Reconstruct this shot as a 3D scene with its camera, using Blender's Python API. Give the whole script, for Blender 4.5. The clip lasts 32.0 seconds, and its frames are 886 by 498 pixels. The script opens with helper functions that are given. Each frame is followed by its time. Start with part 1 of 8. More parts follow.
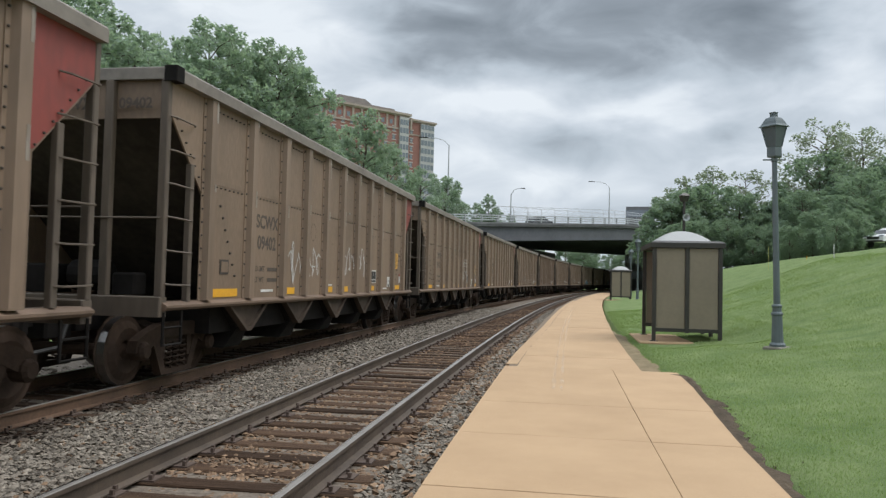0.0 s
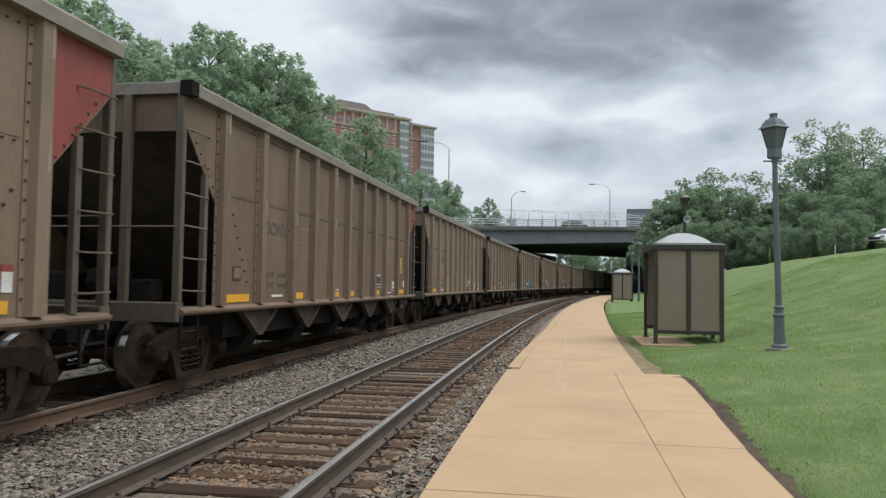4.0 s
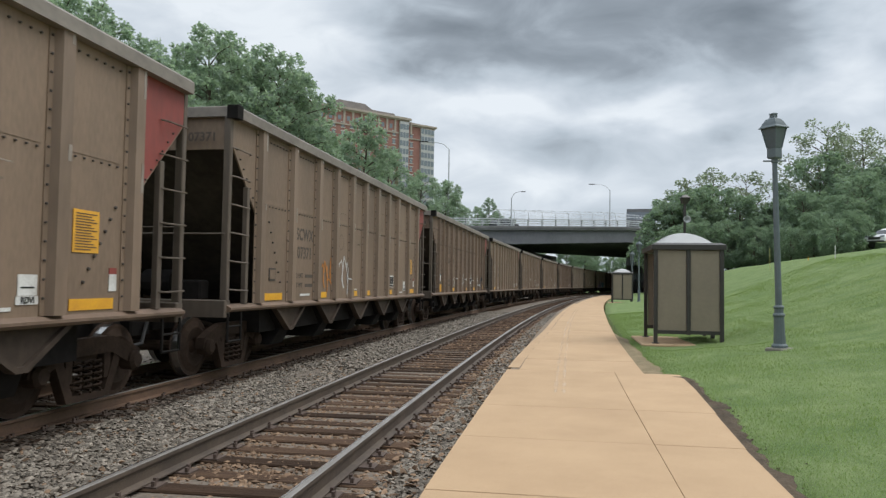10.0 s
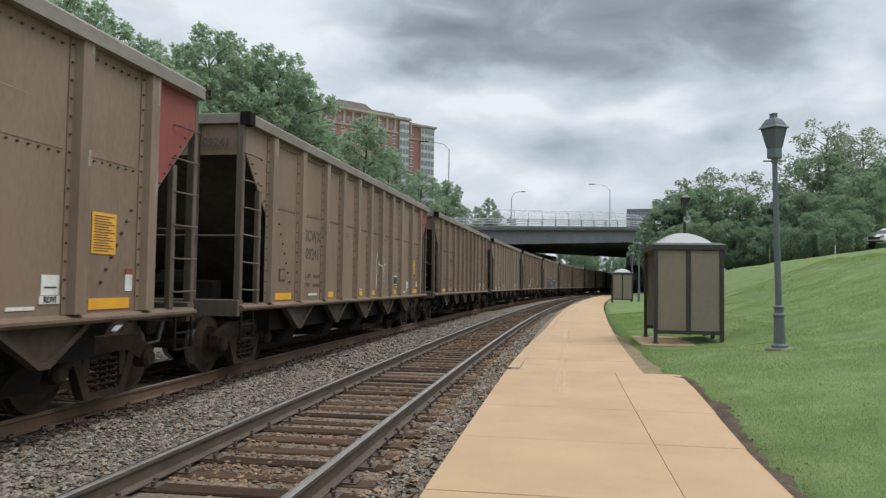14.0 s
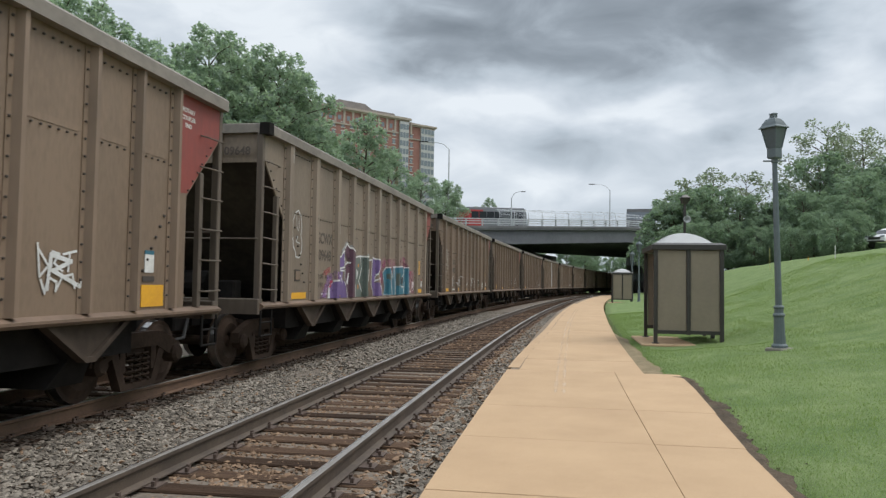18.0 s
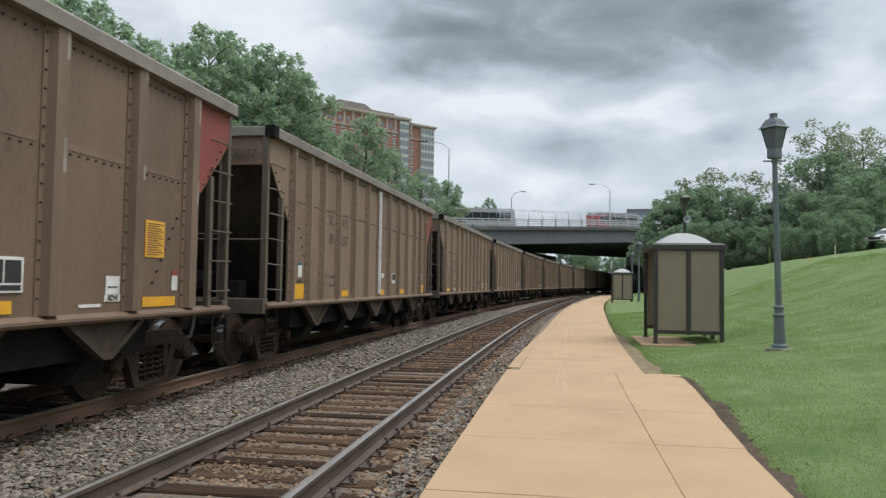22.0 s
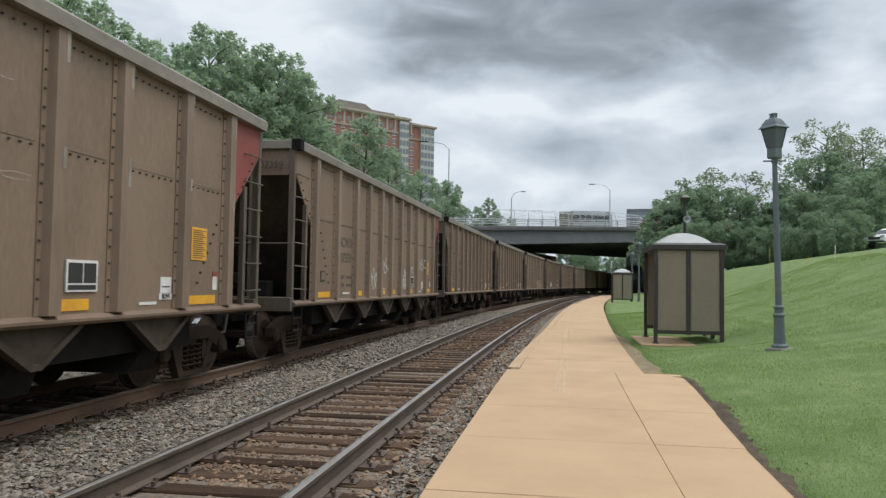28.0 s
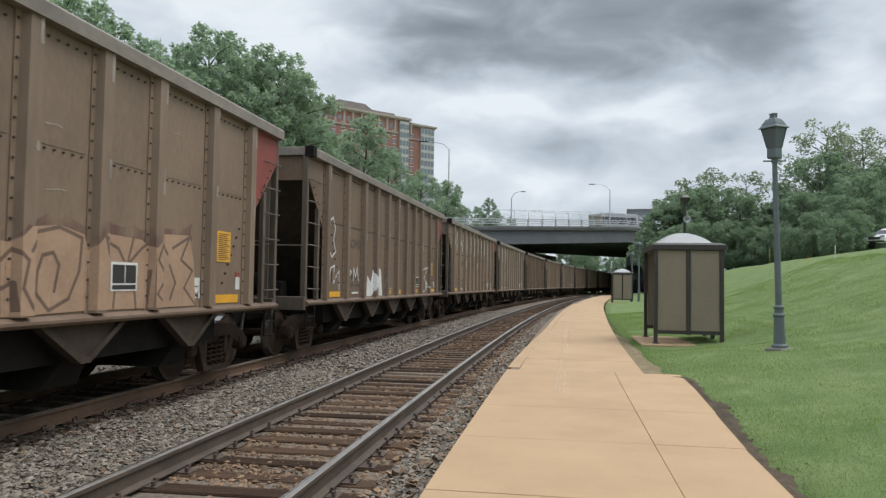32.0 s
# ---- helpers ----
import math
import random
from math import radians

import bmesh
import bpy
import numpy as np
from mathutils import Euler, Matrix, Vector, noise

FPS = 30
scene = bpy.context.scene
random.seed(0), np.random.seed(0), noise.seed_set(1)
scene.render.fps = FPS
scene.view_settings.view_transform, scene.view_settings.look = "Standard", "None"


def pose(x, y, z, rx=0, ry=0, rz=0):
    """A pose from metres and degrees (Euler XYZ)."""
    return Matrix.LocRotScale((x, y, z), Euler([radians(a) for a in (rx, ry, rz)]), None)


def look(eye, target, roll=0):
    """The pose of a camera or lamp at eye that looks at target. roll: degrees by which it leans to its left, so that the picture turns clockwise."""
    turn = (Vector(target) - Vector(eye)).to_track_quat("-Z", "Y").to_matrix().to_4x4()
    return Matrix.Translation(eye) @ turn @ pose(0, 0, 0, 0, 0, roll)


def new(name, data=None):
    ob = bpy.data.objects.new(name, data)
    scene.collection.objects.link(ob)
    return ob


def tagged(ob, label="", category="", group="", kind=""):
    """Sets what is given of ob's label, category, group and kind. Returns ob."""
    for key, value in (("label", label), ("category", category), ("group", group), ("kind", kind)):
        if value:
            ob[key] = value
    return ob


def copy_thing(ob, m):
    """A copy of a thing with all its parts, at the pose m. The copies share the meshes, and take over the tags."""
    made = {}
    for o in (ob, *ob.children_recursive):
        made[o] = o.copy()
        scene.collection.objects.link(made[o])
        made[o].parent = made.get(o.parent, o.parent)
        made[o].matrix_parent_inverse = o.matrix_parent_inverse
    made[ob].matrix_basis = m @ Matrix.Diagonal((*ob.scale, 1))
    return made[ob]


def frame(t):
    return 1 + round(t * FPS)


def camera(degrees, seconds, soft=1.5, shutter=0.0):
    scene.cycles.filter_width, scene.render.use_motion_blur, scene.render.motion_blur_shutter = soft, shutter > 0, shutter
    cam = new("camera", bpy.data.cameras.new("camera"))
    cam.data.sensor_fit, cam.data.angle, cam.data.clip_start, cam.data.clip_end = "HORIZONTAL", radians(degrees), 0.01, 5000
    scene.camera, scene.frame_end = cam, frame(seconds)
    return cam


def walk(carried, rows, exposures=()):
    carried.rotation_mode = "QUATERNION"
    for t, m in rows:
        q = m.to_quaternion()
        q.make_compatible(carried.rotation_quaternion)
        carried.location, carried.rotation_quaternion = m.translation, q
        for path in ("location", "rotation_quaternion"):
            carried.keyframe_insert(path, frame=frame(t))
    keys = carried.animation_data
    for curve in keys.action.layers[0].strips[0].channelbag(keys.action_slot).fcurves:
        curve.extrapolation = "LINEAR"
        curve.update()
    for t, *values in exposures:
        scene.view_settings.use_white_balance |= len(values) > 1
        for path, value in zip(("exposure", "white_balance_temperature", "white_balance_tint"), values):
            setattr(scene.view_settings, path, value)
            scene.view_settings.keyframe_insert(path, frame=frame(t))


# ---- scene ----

# ---------- plan of the curve: arc length s, offset o to the right, rail top z = 0 ----------
X0, PSI, CURVE = -2.6655, 0.15234, 0.00122
RAD = 1 / CURVE
CX, CY = X0 + math.cos(PSI) * RAD, -math.sin(PSI) * RAD
FAR_TRACK = -3.86
SPEED = 16.04
CAR_LENGTH, BODY = 16.2, 14.63


def at(s, o=0.0, z=0.0):
    th = PSI + s * CURVE
    return Vector((CX - math.cos(th) * (RAD - o), CY + math.sin(th) * (RAD - o), z))


def turn_at(s):
    return -math.degrees(PSI + s * CURVE)


def on_track(s, o=0.0, z=0.0, rz=0.0):
    p = at(s, o)
    return pose(p.x, p.y, z, 0, 0, turn_at(s) + rz)


# ---------- camera ----------
cam = camera(61.49, 32.0, soft=1.35, shutter=0.04)


def held(pitch, roll, yaw):
    return Matrix.Translation((0, 0, 1.51)) @ Matrix.Rotation(-yaw, 4, "Z") @ Matrix.Rotation(math.pi / 2 + pitch, 4, "X") @ Matrix.Rotation(roll, 4, "Z")


REST = held(0.0453, 0.0150, 0.0)
walk(cam, [
    (0.0, held(0.0400, 0.0235, 0.0014)),
    (0.5, held(0.0416, 0.0200, 0.0012)),
    (1.0, held(0.0426, 0.0150, 0.0002)),
    (1.5, held(0.0438, 0.0150, 0.0000)),
    (2.0, REST),
    (3.0, REST),
    (32.0, REST),
], exposures=[(0.0, 0.03, 6380, 10), (32.0, 0.03, 6380, 10)])

# ---------- overcast sky and weak wide sun ----------
SUN_EL, SUN_ROT = radians(60), radians(78)


def build_sky():
    w = bpy.data.worlds.new("overcast_sky")
    scene.world = w
    w.use_nodes = True
    nt = w.node_tree
    nt.nodes.clear()
    n = lambda k, **kw: node(nt, k, **kw)
    L = nt.links.new
    co = n("ShaderNodeTexCoord")
    sep = n("ShaderNodeSeparateXYZ")
    L(co.outputs["Generated"], sep.inputs[0])
    # billows: noise over the direction, flattened so that the puffs lie wide
    mp = n("ShaderNodeMapping")
    mp.inputs["Location"].default_value = CLOUD_SHIFT
    mp.inputs["Scale"].default_value = (1.0, 1.0, 2.1)
    L(co.outputs["Generated"], mp.inputs[0])
    total = None
    for scale, detail, rough, warp, gain in ((3.6, 3, 0.5, 0.25, 0.62), (8.0, 6, 0.52, 0.5, 0.55)):
        t = n("ShaderNodeTexNoise")
        t.inputs["Scale"].default_value, t.inputs["Detail"].default_value = scale, detail
        t.inputs["Roughness"].default_value, t.inputs["Distortion"].default_value = rough, warp
        L(mp.outputs[0], t.inputs["Vector"])
        m = n("ShaderNodeMath", operation="MULTIPLY_ADD")
        L(t.outputs["Fac"], m.inputs[0])
        m.inputs[1].default_value = gain
        if total:
            L(total, m.inputs[2])
        else:
            m.inputs[2].default_value = CLOUD_LEVEL
        total = m.outputs[0]
    # slopes across and up from straight ahead, with ragged edges
    yc = n("ShaderNodeMath", operation="MAXIMUM")
    L(sep.outputs["Y"], yc.inputs[0])
    yc.inputs[1].default_value = 0.05
    comb = n("ShaderNodeCombineXYZ")
    for k in range(3):
        L(yc.outputs[0], comb.inputs[k])
    div = n("ShaderNodeVectorMath", operation="DIVIDE")
    L(co.outputs["Generated"], div.inputs[0])
    L(comb.outputs[0], div.inputs[1])
    wob = n("ShaderNodeTexNoise")
    wob.inputs["Scale"].default_value, wob.inputs["Detail"].default_value = 7.0, 4
    L(mp.outputs[0], wob.inputs["Vector"])
    push = n("ShaderNodeVectorMath", operation="MULTIPLY_ADD")
    L(wob.outputs["Color"], push.inputs[0])
    push.inputs[1].default_value = (0.16, 0.0, 0.10)
    L(div.outputs[0], push.inputs[2])
    for p0, q0, rp, rq, gain in CLOUD_BANKS:
        d = n("ShaderNodeVectorMath", operation="SUBTRACT")
        L(push.outputs[0], d.inputs[0])
        d.inputs[1].default_value = (p0 + 0.08, 1.0, q0 + 0.05)
        f = n("ShaderNodeVectorMath", operation="MULTIPLY")
        L(d.outputs[0], f.inputs[0])
        f.inputs[1].default_value = (1 / rp, 0.0, 1 / rq)
        ln = n("ShaderNodeVectorMath", operation="LENGTH")
        L(f.outputs[0], ln.inputs[0])
        mr = n("ShaderNodeMapRange")
        mr.interpolation_type = "SMOOTHSTEP"
        mr.inputs["From Min"].default_value, mr.inputs["From Max"].default_value = 0.35, 1.25
        mr.inputs["To Min"].default_value, mr.inputs["To Max"].default_value = gain, 0.0
        L(ln.outputs["Value"], mr.inputs["Value"])
        ad = n("ShaderNodeMath", operation="ADD")
        L(total, ad.inputs[0])
        L(mr.outputs[0], ad.inputs[1])
        total = ad.outputs[0]
    ramp = n("ShaderNodeValToRGB")
    r = ramp.color_ramp
    r.interpolation = "LINEAR"
    r.elements[0].position, r.elements[0].color = 0.18, (0.150, 0.178, 0.205, 1)
    r.elements[1].position, r.elements[1].color = 0.90, (0.86, 0.91, 0.95, 1)
    for pos, col in ((0.45, (0.33, 0.375, 0.42, 1)), (0.60, (0.52, 0.585, 0.645, 1)), (0.75, (0.68, 0.74, 0.80, 1))):
        e = r.elements.new(pos)
        e.color = col
    L(total, ramp.inputs[0])
    # overcast: brighter towards the zenith
    lift = n("ShaderNodeMapRange")
    lift.inputs["From Min"].default_value, lift.inputs["From Max"].default_value = 0.36, 1.0
    lift.inputs["To Min"].default_value, lift.inputs["To Max"].default_value = 1.0, SKY_TOP
    L(sep.outputs["Z"], lift.inputs["Value"])
    cl = n("ShaderNodeVectorMath", operation="SCALE")
    L(ramp.outputs[0], cl.inputs[0])
    L(lift.outputs[0], cl.inputs["Scale"])
    sky = n("ShaderNodeTexSky")
    sky.sky_type, sky.sun_disc = "NISHITA", False
    sky.sun_elevation, sky.sun_rotation = SUN_EL, SUN_ROT
    bsky = n("ShaderNodeBackground")
    L(sky.outputs[0], bsky.inputs["Color"])
    bsky.inputs["Strength"].default_value = 0.05
    bcl = n("ShaderNodeBackground")
    L(cl.outputs[0], bcl.inputs["Color"])
    bcl.inputs["Strength"].default_value = SKY_GAIN
    mix = n("ShaderNodeMixShader")
    mix.inputs[0].default_value = 0.92
    L(bsky.outputs[0], mix.inputs[1])
    L(bcl.outputs[0], mix.inputs[2])
    out = n("ShaderNodeOutputWorld")
    L(mix.outputs[0], out.inputs[0])


# level and sideways shift of the clouds; banks: slope across, slope up, their half widths, and how much lighter
CLOUD_SHIFT, CLOUD_LEVEL, SKY_TOP, SKY_GAIN = (3.1, 0.4, 1.7), 0.16, 2.55, 1.0
CLOUD_BANKS = [(0.225, 0.369, 0.326, 0.114, -0.36), (0.005, 0.308, 0.114, 0.057, -0.15), (0.194, 0.186, 0.106, 0.042, -0.12), (-0.071, 0.217, 0.114, 0.034, -0.05), (0.475, 0.217, 0.152, 0.027, -0.10), (0.445, 0.342, 0.099, 0.068, -0.10), (-0.340, 0.350, 0.200, 0.090, 0.10), (0.312, 0.240, 0.099, 0.034, 0.16), (0.080, 0.236, 0.091, 0.024, 0.10), (-0.200, 0.304, 0.099, 0.046, 0.10), (0.058, 0.141, 0.114, 0.038, 0.08), (0.562, 0.296, 0.061, 0.053, 0.14), (0.566, 0.217, 0.053, 0.019, 0.08)]


def node(nt, kind, **kw):
    x = nt.nodes.new(kind)
    if "operation" in kw:
        x.operation = kw["operation"]
    return x


build_sky()
sun = new("sun", bpy.data.lights.new("sun", "SUN"))
sun.data.energy, sun.data.angle, sun.data.color = 1.85, radians(35), (1.0, 0.96, 0.90)
sun.matrix_world = look((0, 0, 60), (-30 * math.sin(SUN_ROT), -30 * math.cos(SUN_ROT), 60 - 30 * math.tan(SUN_EL)))


# ---------- materials ----------
def material(name, col, col2=None, scale=3.0, rough=0.8, metal=0.0, bump=0.0, bump_scale=40.0, fine=None, vary=0.0, stretch=(1, 1, 1), island=False, mid=0.5, obj=True, spec=0.5):
    """Two colours mixed by coarse and fine noise; vary shifts the value piece by piece."""
    m = bpy.data.materials.new(name)
    m.use_nodes = True
    nt = m.node_tree
    b = nt.nodes["Principled BSDF"]
    b.inputs["Roughness"].default_value, b.inputs["Metallic"].default_value = rough, metal
    b.inputs["Specular IOR Level"].default_value = spec
    L = nt.links.new
    co = node(nt, "ShaderNodeTexCoord")
    mp = node(nt, "ShaderNodeMapping")
    mp.inputs["Scale"].default_value = stretch
    L(co.outputs["Object" if obj else "Generated"], mp.inputs[0])
    col2 = col2 or tuple(c * 0.72 for c in col)
    n1 = node(nt, "ShaderNodeTexNoise")
    n1.inputs["Scale"].default_value, n1.inputs["Detail"].default_value = scale, 5
    n1.inputs["Roughness"].default_value = 0.62
    L(mp.outputs[0], n1.inputs["Vector"])
    n2 = node(nt, "ShaderNodeTexNoise")
    n2.inputs["Scale"].default_value, n2.inputs["Detail"].default_value = fine or scale * 9, 3
    L(mp.outputs[0], n2.inputs["Vector"])
    add = node(nt, "ShaderNodeMath", operation="MULTIPLY_ADD")
    L(n2.outputs["Fac"], add.inputs[0])
    add.inputs[1].default_value = 0.45
    L(n1.outputs["Fac"], add.inputs[2])
    rmp = node(nt, "ShaderNodeMapRange")
    rmp.inputs["From Min"].default_value, rmp.inputs["From Max"].default_value = mid + 0.02, mid + 0.42
    L(add.outputs[0], rmp.inputs["Value"])
    mix = node(nt, "ShaderNodeMix")
    mix.data_type = "RGBA"
    mix.inputs["A"].default_value, mix.inputs["B"].default_value = (*col2, 1), (*col, 1)
    L(rmp.outputs[0], mix.inputs["Factor"])
    res = mix.outputs["Result"]
    if vary:
        hsv = node(nt, "ShaderNodeHueSaturation")
        if island:
            rnd = node(nt, "ShaderNodeNewGeometry").outputs["Random Per Island"]
        else:
            rnd = node(nt, "ShaderNodeObjectInfo").outputs["Random"]
        mr = node(nt, "ShaderNodeMapRange")
        mr.inputs["To Min"].default_value, mr.inputs["To Max"].default_value = 1 - vary, 1 + vary
        L(rnd, mr.inputs["Value"])
        L(mr.outputs[0], hsv.inputs["Value"])
        L(res, hsv.inputs["Color"])
        res = hsv.outputs[0]
    L(res, b.inputs["Base Color"])
    if bump:
        n3 = node(nt, "ShaderNodeTexNoise")
        n3.inputs["Scale"].default_value, n3.inputs["Detail"].default_value = bump_scale, 4
        L(mp.outputs[0], n3.inputs["Vector"])
        bp = node(nt, "ShaderNodeBump")
        bp.inputs["Strength"].default_value, bp.inputs["Distance"].default_value = min(1.0, bump), 0.02
        L(n3.outputs["Fac"], bp.inputs["Height"])
        L(bp.outputs[0], b.inputs["Normal"])
    return m


def plain(name, col, rough=0.6, metal=0.0, vary=0.1):
    return material(name, col, tuple(c * (1 - 2 * vary) for c in col), scale=2.5, rough=rough, metal=metal)


def leaf_material(name, a, b):
    m = material(name, a, b, scale=0.35, fine=3.0, rough=0.6, vary=0.35, island=True)
    bs = m.node_tree.nodes["Principled BSDF"]
    tr = node(m.node_tree, "ShaderNodeBsdfTranslucent")
    tr.inputs["Color"].default_value = (a[0] * 1.7, a[1] * 1.75, a[2] * 1.2, 1)
    mx = node(m.node_tree, "ShaderNodeMixShader")
    mx.inputs[0].default_value = 0.48
    out = m.node_tree.nodes["Material Output"]
    m.node_tree.links.new(bs.outputs[0], mx.inputs[1])
    m.node_tree.links.new(tr.outputs[0], mx.inputs[2])
    m.node_tree.links.new(mx.outputs[0], out.inputs["Surface"])
    return m


GRASS = material("lawn_grass", (0.192, 0.242, 0.100), (0.098, 0.152, 0.052), scale=1.3, fine=55.0, rough=0.9, bump=0.9, bump_scale=110, spec=0.12)
BLADE = leaf_material("grass_blade", (0.172, 0.234, 0.090), (0.115, 0.176, 0.058))
SOIL = material("bare_soil", (0.105, 0.078, 0.052), (0.046, 0.035, 0.024), scale=3, rough=0.95, bump=1.0, bump_scale=25, spec=0.2)
DRY_EARTH = material("dry_trodden_earth", (0.25, 0.195, 0.12), (0.13, 0.105, 0.06), scale=4, fine=30, rough=0.95, bump=0.8, bump_scale=30, spec=0.15)
BALLAST = material("ballast_bed", (0.20, 0.165, 0.13), (0.09, 0.07, 0.054), scale=14, fine=40, rough=0.9, bump=1.0, bump_scale=22, spec=0.3)
STONE = material("ballast_stone", (0.238, 0.207, 0.168), (0.122, 0.102, 0.081), scale=4, fine=60, rough=0.85, vary=0.5, island=True, spec=0.3)
# far-track stone: the train's shade is in this colour as well as soot
STONE_SHADE_SOOT = material("sooty_ballast_stone", (0.115, 0.092, 0.072), (0.055, 0.044, 0.036), scale=4, fine=60, rough=0.9, vary=0.5, island=True, spec=0.15)
STONE_RUSTY = material("rusty_ballast_stone", (0.255, 0.170, 0.108), (0.125, 0.080, 0.052), scale=4, fine=60, rough=0.9, vary=0.4, island=True, spec=0.2)
TIE = material("creosoted_tie", (0.100, 0.062, 0.039), (0.034, 0.022, 0.016), scale=2.2, fine=30, rough=0.9, bump=0.8, bump_scale=12, vary=0.45, stretch=(0.6, 7, 7), spec=0.1)
RAIL_SIDE = material("rail_rust", (0.150, 0.086, 0.051), (0.088, 0.052, 0.033), scale=2.5, rough=0.75, bump=0.15, bump_scale=60)
RAIL_TOP = material("rail_polished_head", (0.88, 0.88, 0.87), (0.75, 0.75, 0.74), scale=1.2, rough=0.26, metal=1.0)
RAIL_DULL = material("rail_worn_head", (0.30, 0.275, 0.25), (0.21, 0.19, 0.17), scale=1.5, fine=12, rough=0.45, metal=0.5)
SPIKE = plain("spike_iron", (0.09, 0.06, 0.045), 0.8)
CONCRETE_TAN = material("tan_concrete", (0.428, 0.292, 0.172), (0.355, 0.236, 0.136), scale=0.9, fine=85, rough=0.85, bump=0.3, bump_scale=140, vary=0.035, spec=0.3, mid=0.44)
CONCRETE = material("grey_concrete", (0.40, 0.385, 0.36), (0.26, 0.25, 0.235), scale=0.5, fine=12, rough=0.85, bump=0.1)
CAR_PAINT = material("weathered_brown_paint", (0.218, 0.151, 0.102), (0.133, 0.091, 0.061), scale=0.8, fine=22, rough=0.6, bump=0.06, bump_scale=9, vary=0.06, stretch=(1, 1, 0.35), mid=0.45)
RIB_PAINT = material("rib_paint", (0.228, 0.159, 0.110), (0.143, 0.099, 0.067), scale=1.1, fine=9, rough=0.55, stretch=(1, 1, 0.25), mid=0.45)
CHORD = material("top_chord_grey", (0.240, 0.210, 0.176), (0.140, 0.119, 0.099), scale=0.9, fine=10, rough=0.6, stretch=(1, 0.6, 1))
RIVET = plain("rivet_head", (0.06, 0.048, 0.04), 0.7)
# blacker than sooty steel: the shade under the cars is in the colour
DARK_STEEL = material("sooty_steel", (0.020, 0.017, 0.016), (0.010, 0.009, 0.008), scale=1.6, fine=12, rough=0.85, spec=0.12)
TRUCK = material("truck_casting", (0.064, 0.042, 0.031), (0.030, 0.021, 0.016), scale=2.4, fine=16, rough=0.8, bump=0.15, spec=0.12)
HOPPER = material("hopper_sheet", (0.088, 0.066, 0.051), (0.045, 0.034, 0.027), scale=1.1, fine=8, rough=0.7, spec=0.12)
# lifted above DARK_STEEL: haze over the dark car end is in the colour
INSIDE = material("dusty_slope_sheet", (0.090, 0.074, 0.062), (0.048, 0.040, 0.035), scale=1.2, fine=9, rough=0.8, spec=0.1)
WHEEL_RIM = plain("wheel_tread", (0.42, 0.41, 0.40), 0.3, 1.0)
RED = material("faded_red_paint", (0.27, 0.050, 0.038), (0.17, 0.042, 0.033), scale=1.2, fine=9, rough=0.6, stretch=(1, 1, 0.4))
YELLOW = material("reflective_yellow", (0.78, 0.40, 0.02), (0.62, 0.30, 0.03), scale=3, rough=0.45)
PLACARD = material("orange_placard", (0.75, 0.38, 0.03), (0.60, 0.30, 0.04), scale=3, rough=0.5)
WHITE = material("white_marking", (0.72, 0.71, 0.68), (0.48, 0.46, 0.43), scale=4, rough=0.6)
BLACK = plain("black_marking", (0.025, 0.024, 0.023), 0.7)
STENCIL = material("dark_stencil_paint", (0.095, 0.072, 0.055), (0.062, 0.047, 0.037), scale=6, rough=0.7)
PAINTS = [CAR_PAINT,
          material("weathered_red_brown_paint", (0.172, 0.112, 0.074), (0.100, 0.064, 0.042), scale=0.9, fine=24, rough=0.62, bump=0.06, bump_scale=9, vary=0.08, stretch=(1, 1, 0.35), mid=0.45),
          material("weathered_grey_brown_paint", (0.232, 0.178, 0.131), (0.142, 0.108, 0.078), scale=0.8, fine=22, rough=0.62, bump=0.06, bump_scale=9, vary=0.08, stretch=(1, 1, 0.35), mid=0.45)]
SCUFF = material("scraped_bare_edge", (0.31, 0.27, 0.23), (0.175, 0.135, 0.102), scale=5, fine=22, rough=0.5, stretch=(1, 1, 0.3))
JOINT = material("joint_dust", (0.20, 0.145, 0.095), (0.12, 0.088, 0.06), scale=3, rough=0.95)
RIB_PAINTS = [RIB_PAINT,
              material("red_brown_rib_paint", (0.182, 0.121, 0.083), (0.108, 0.072, 0.049), scale=1.1, fine=9, rough=0.55, stretch=(1, 1, 0.25), mid=0.45),
              material("grey_brown_rib_paint", (0.245, 0.186, 0.138), (0.158, 0.118, 0.087), scale=1.1, fine=9, rough=0.55, stretch=(1, 1, 0.25), mid=0.45)]
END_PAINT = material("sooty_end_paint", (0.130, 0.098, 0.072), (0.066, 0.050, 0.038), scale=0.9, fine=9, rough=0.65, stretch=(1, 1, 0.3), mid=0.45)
NEAR_RAIL = material("rail_brown_grey", (0.102, 0.074, 0.053), (0.060, 0.044, 0.033), scale=2.5, rough=0.7, bump=0.15, bump_scale=60)
WORN = material("worn_pale_stripe", (0.485, 0.350, 0.228), (0.405, 0.285, 0.180), scale=2.5, fine=20, rough=0.85)


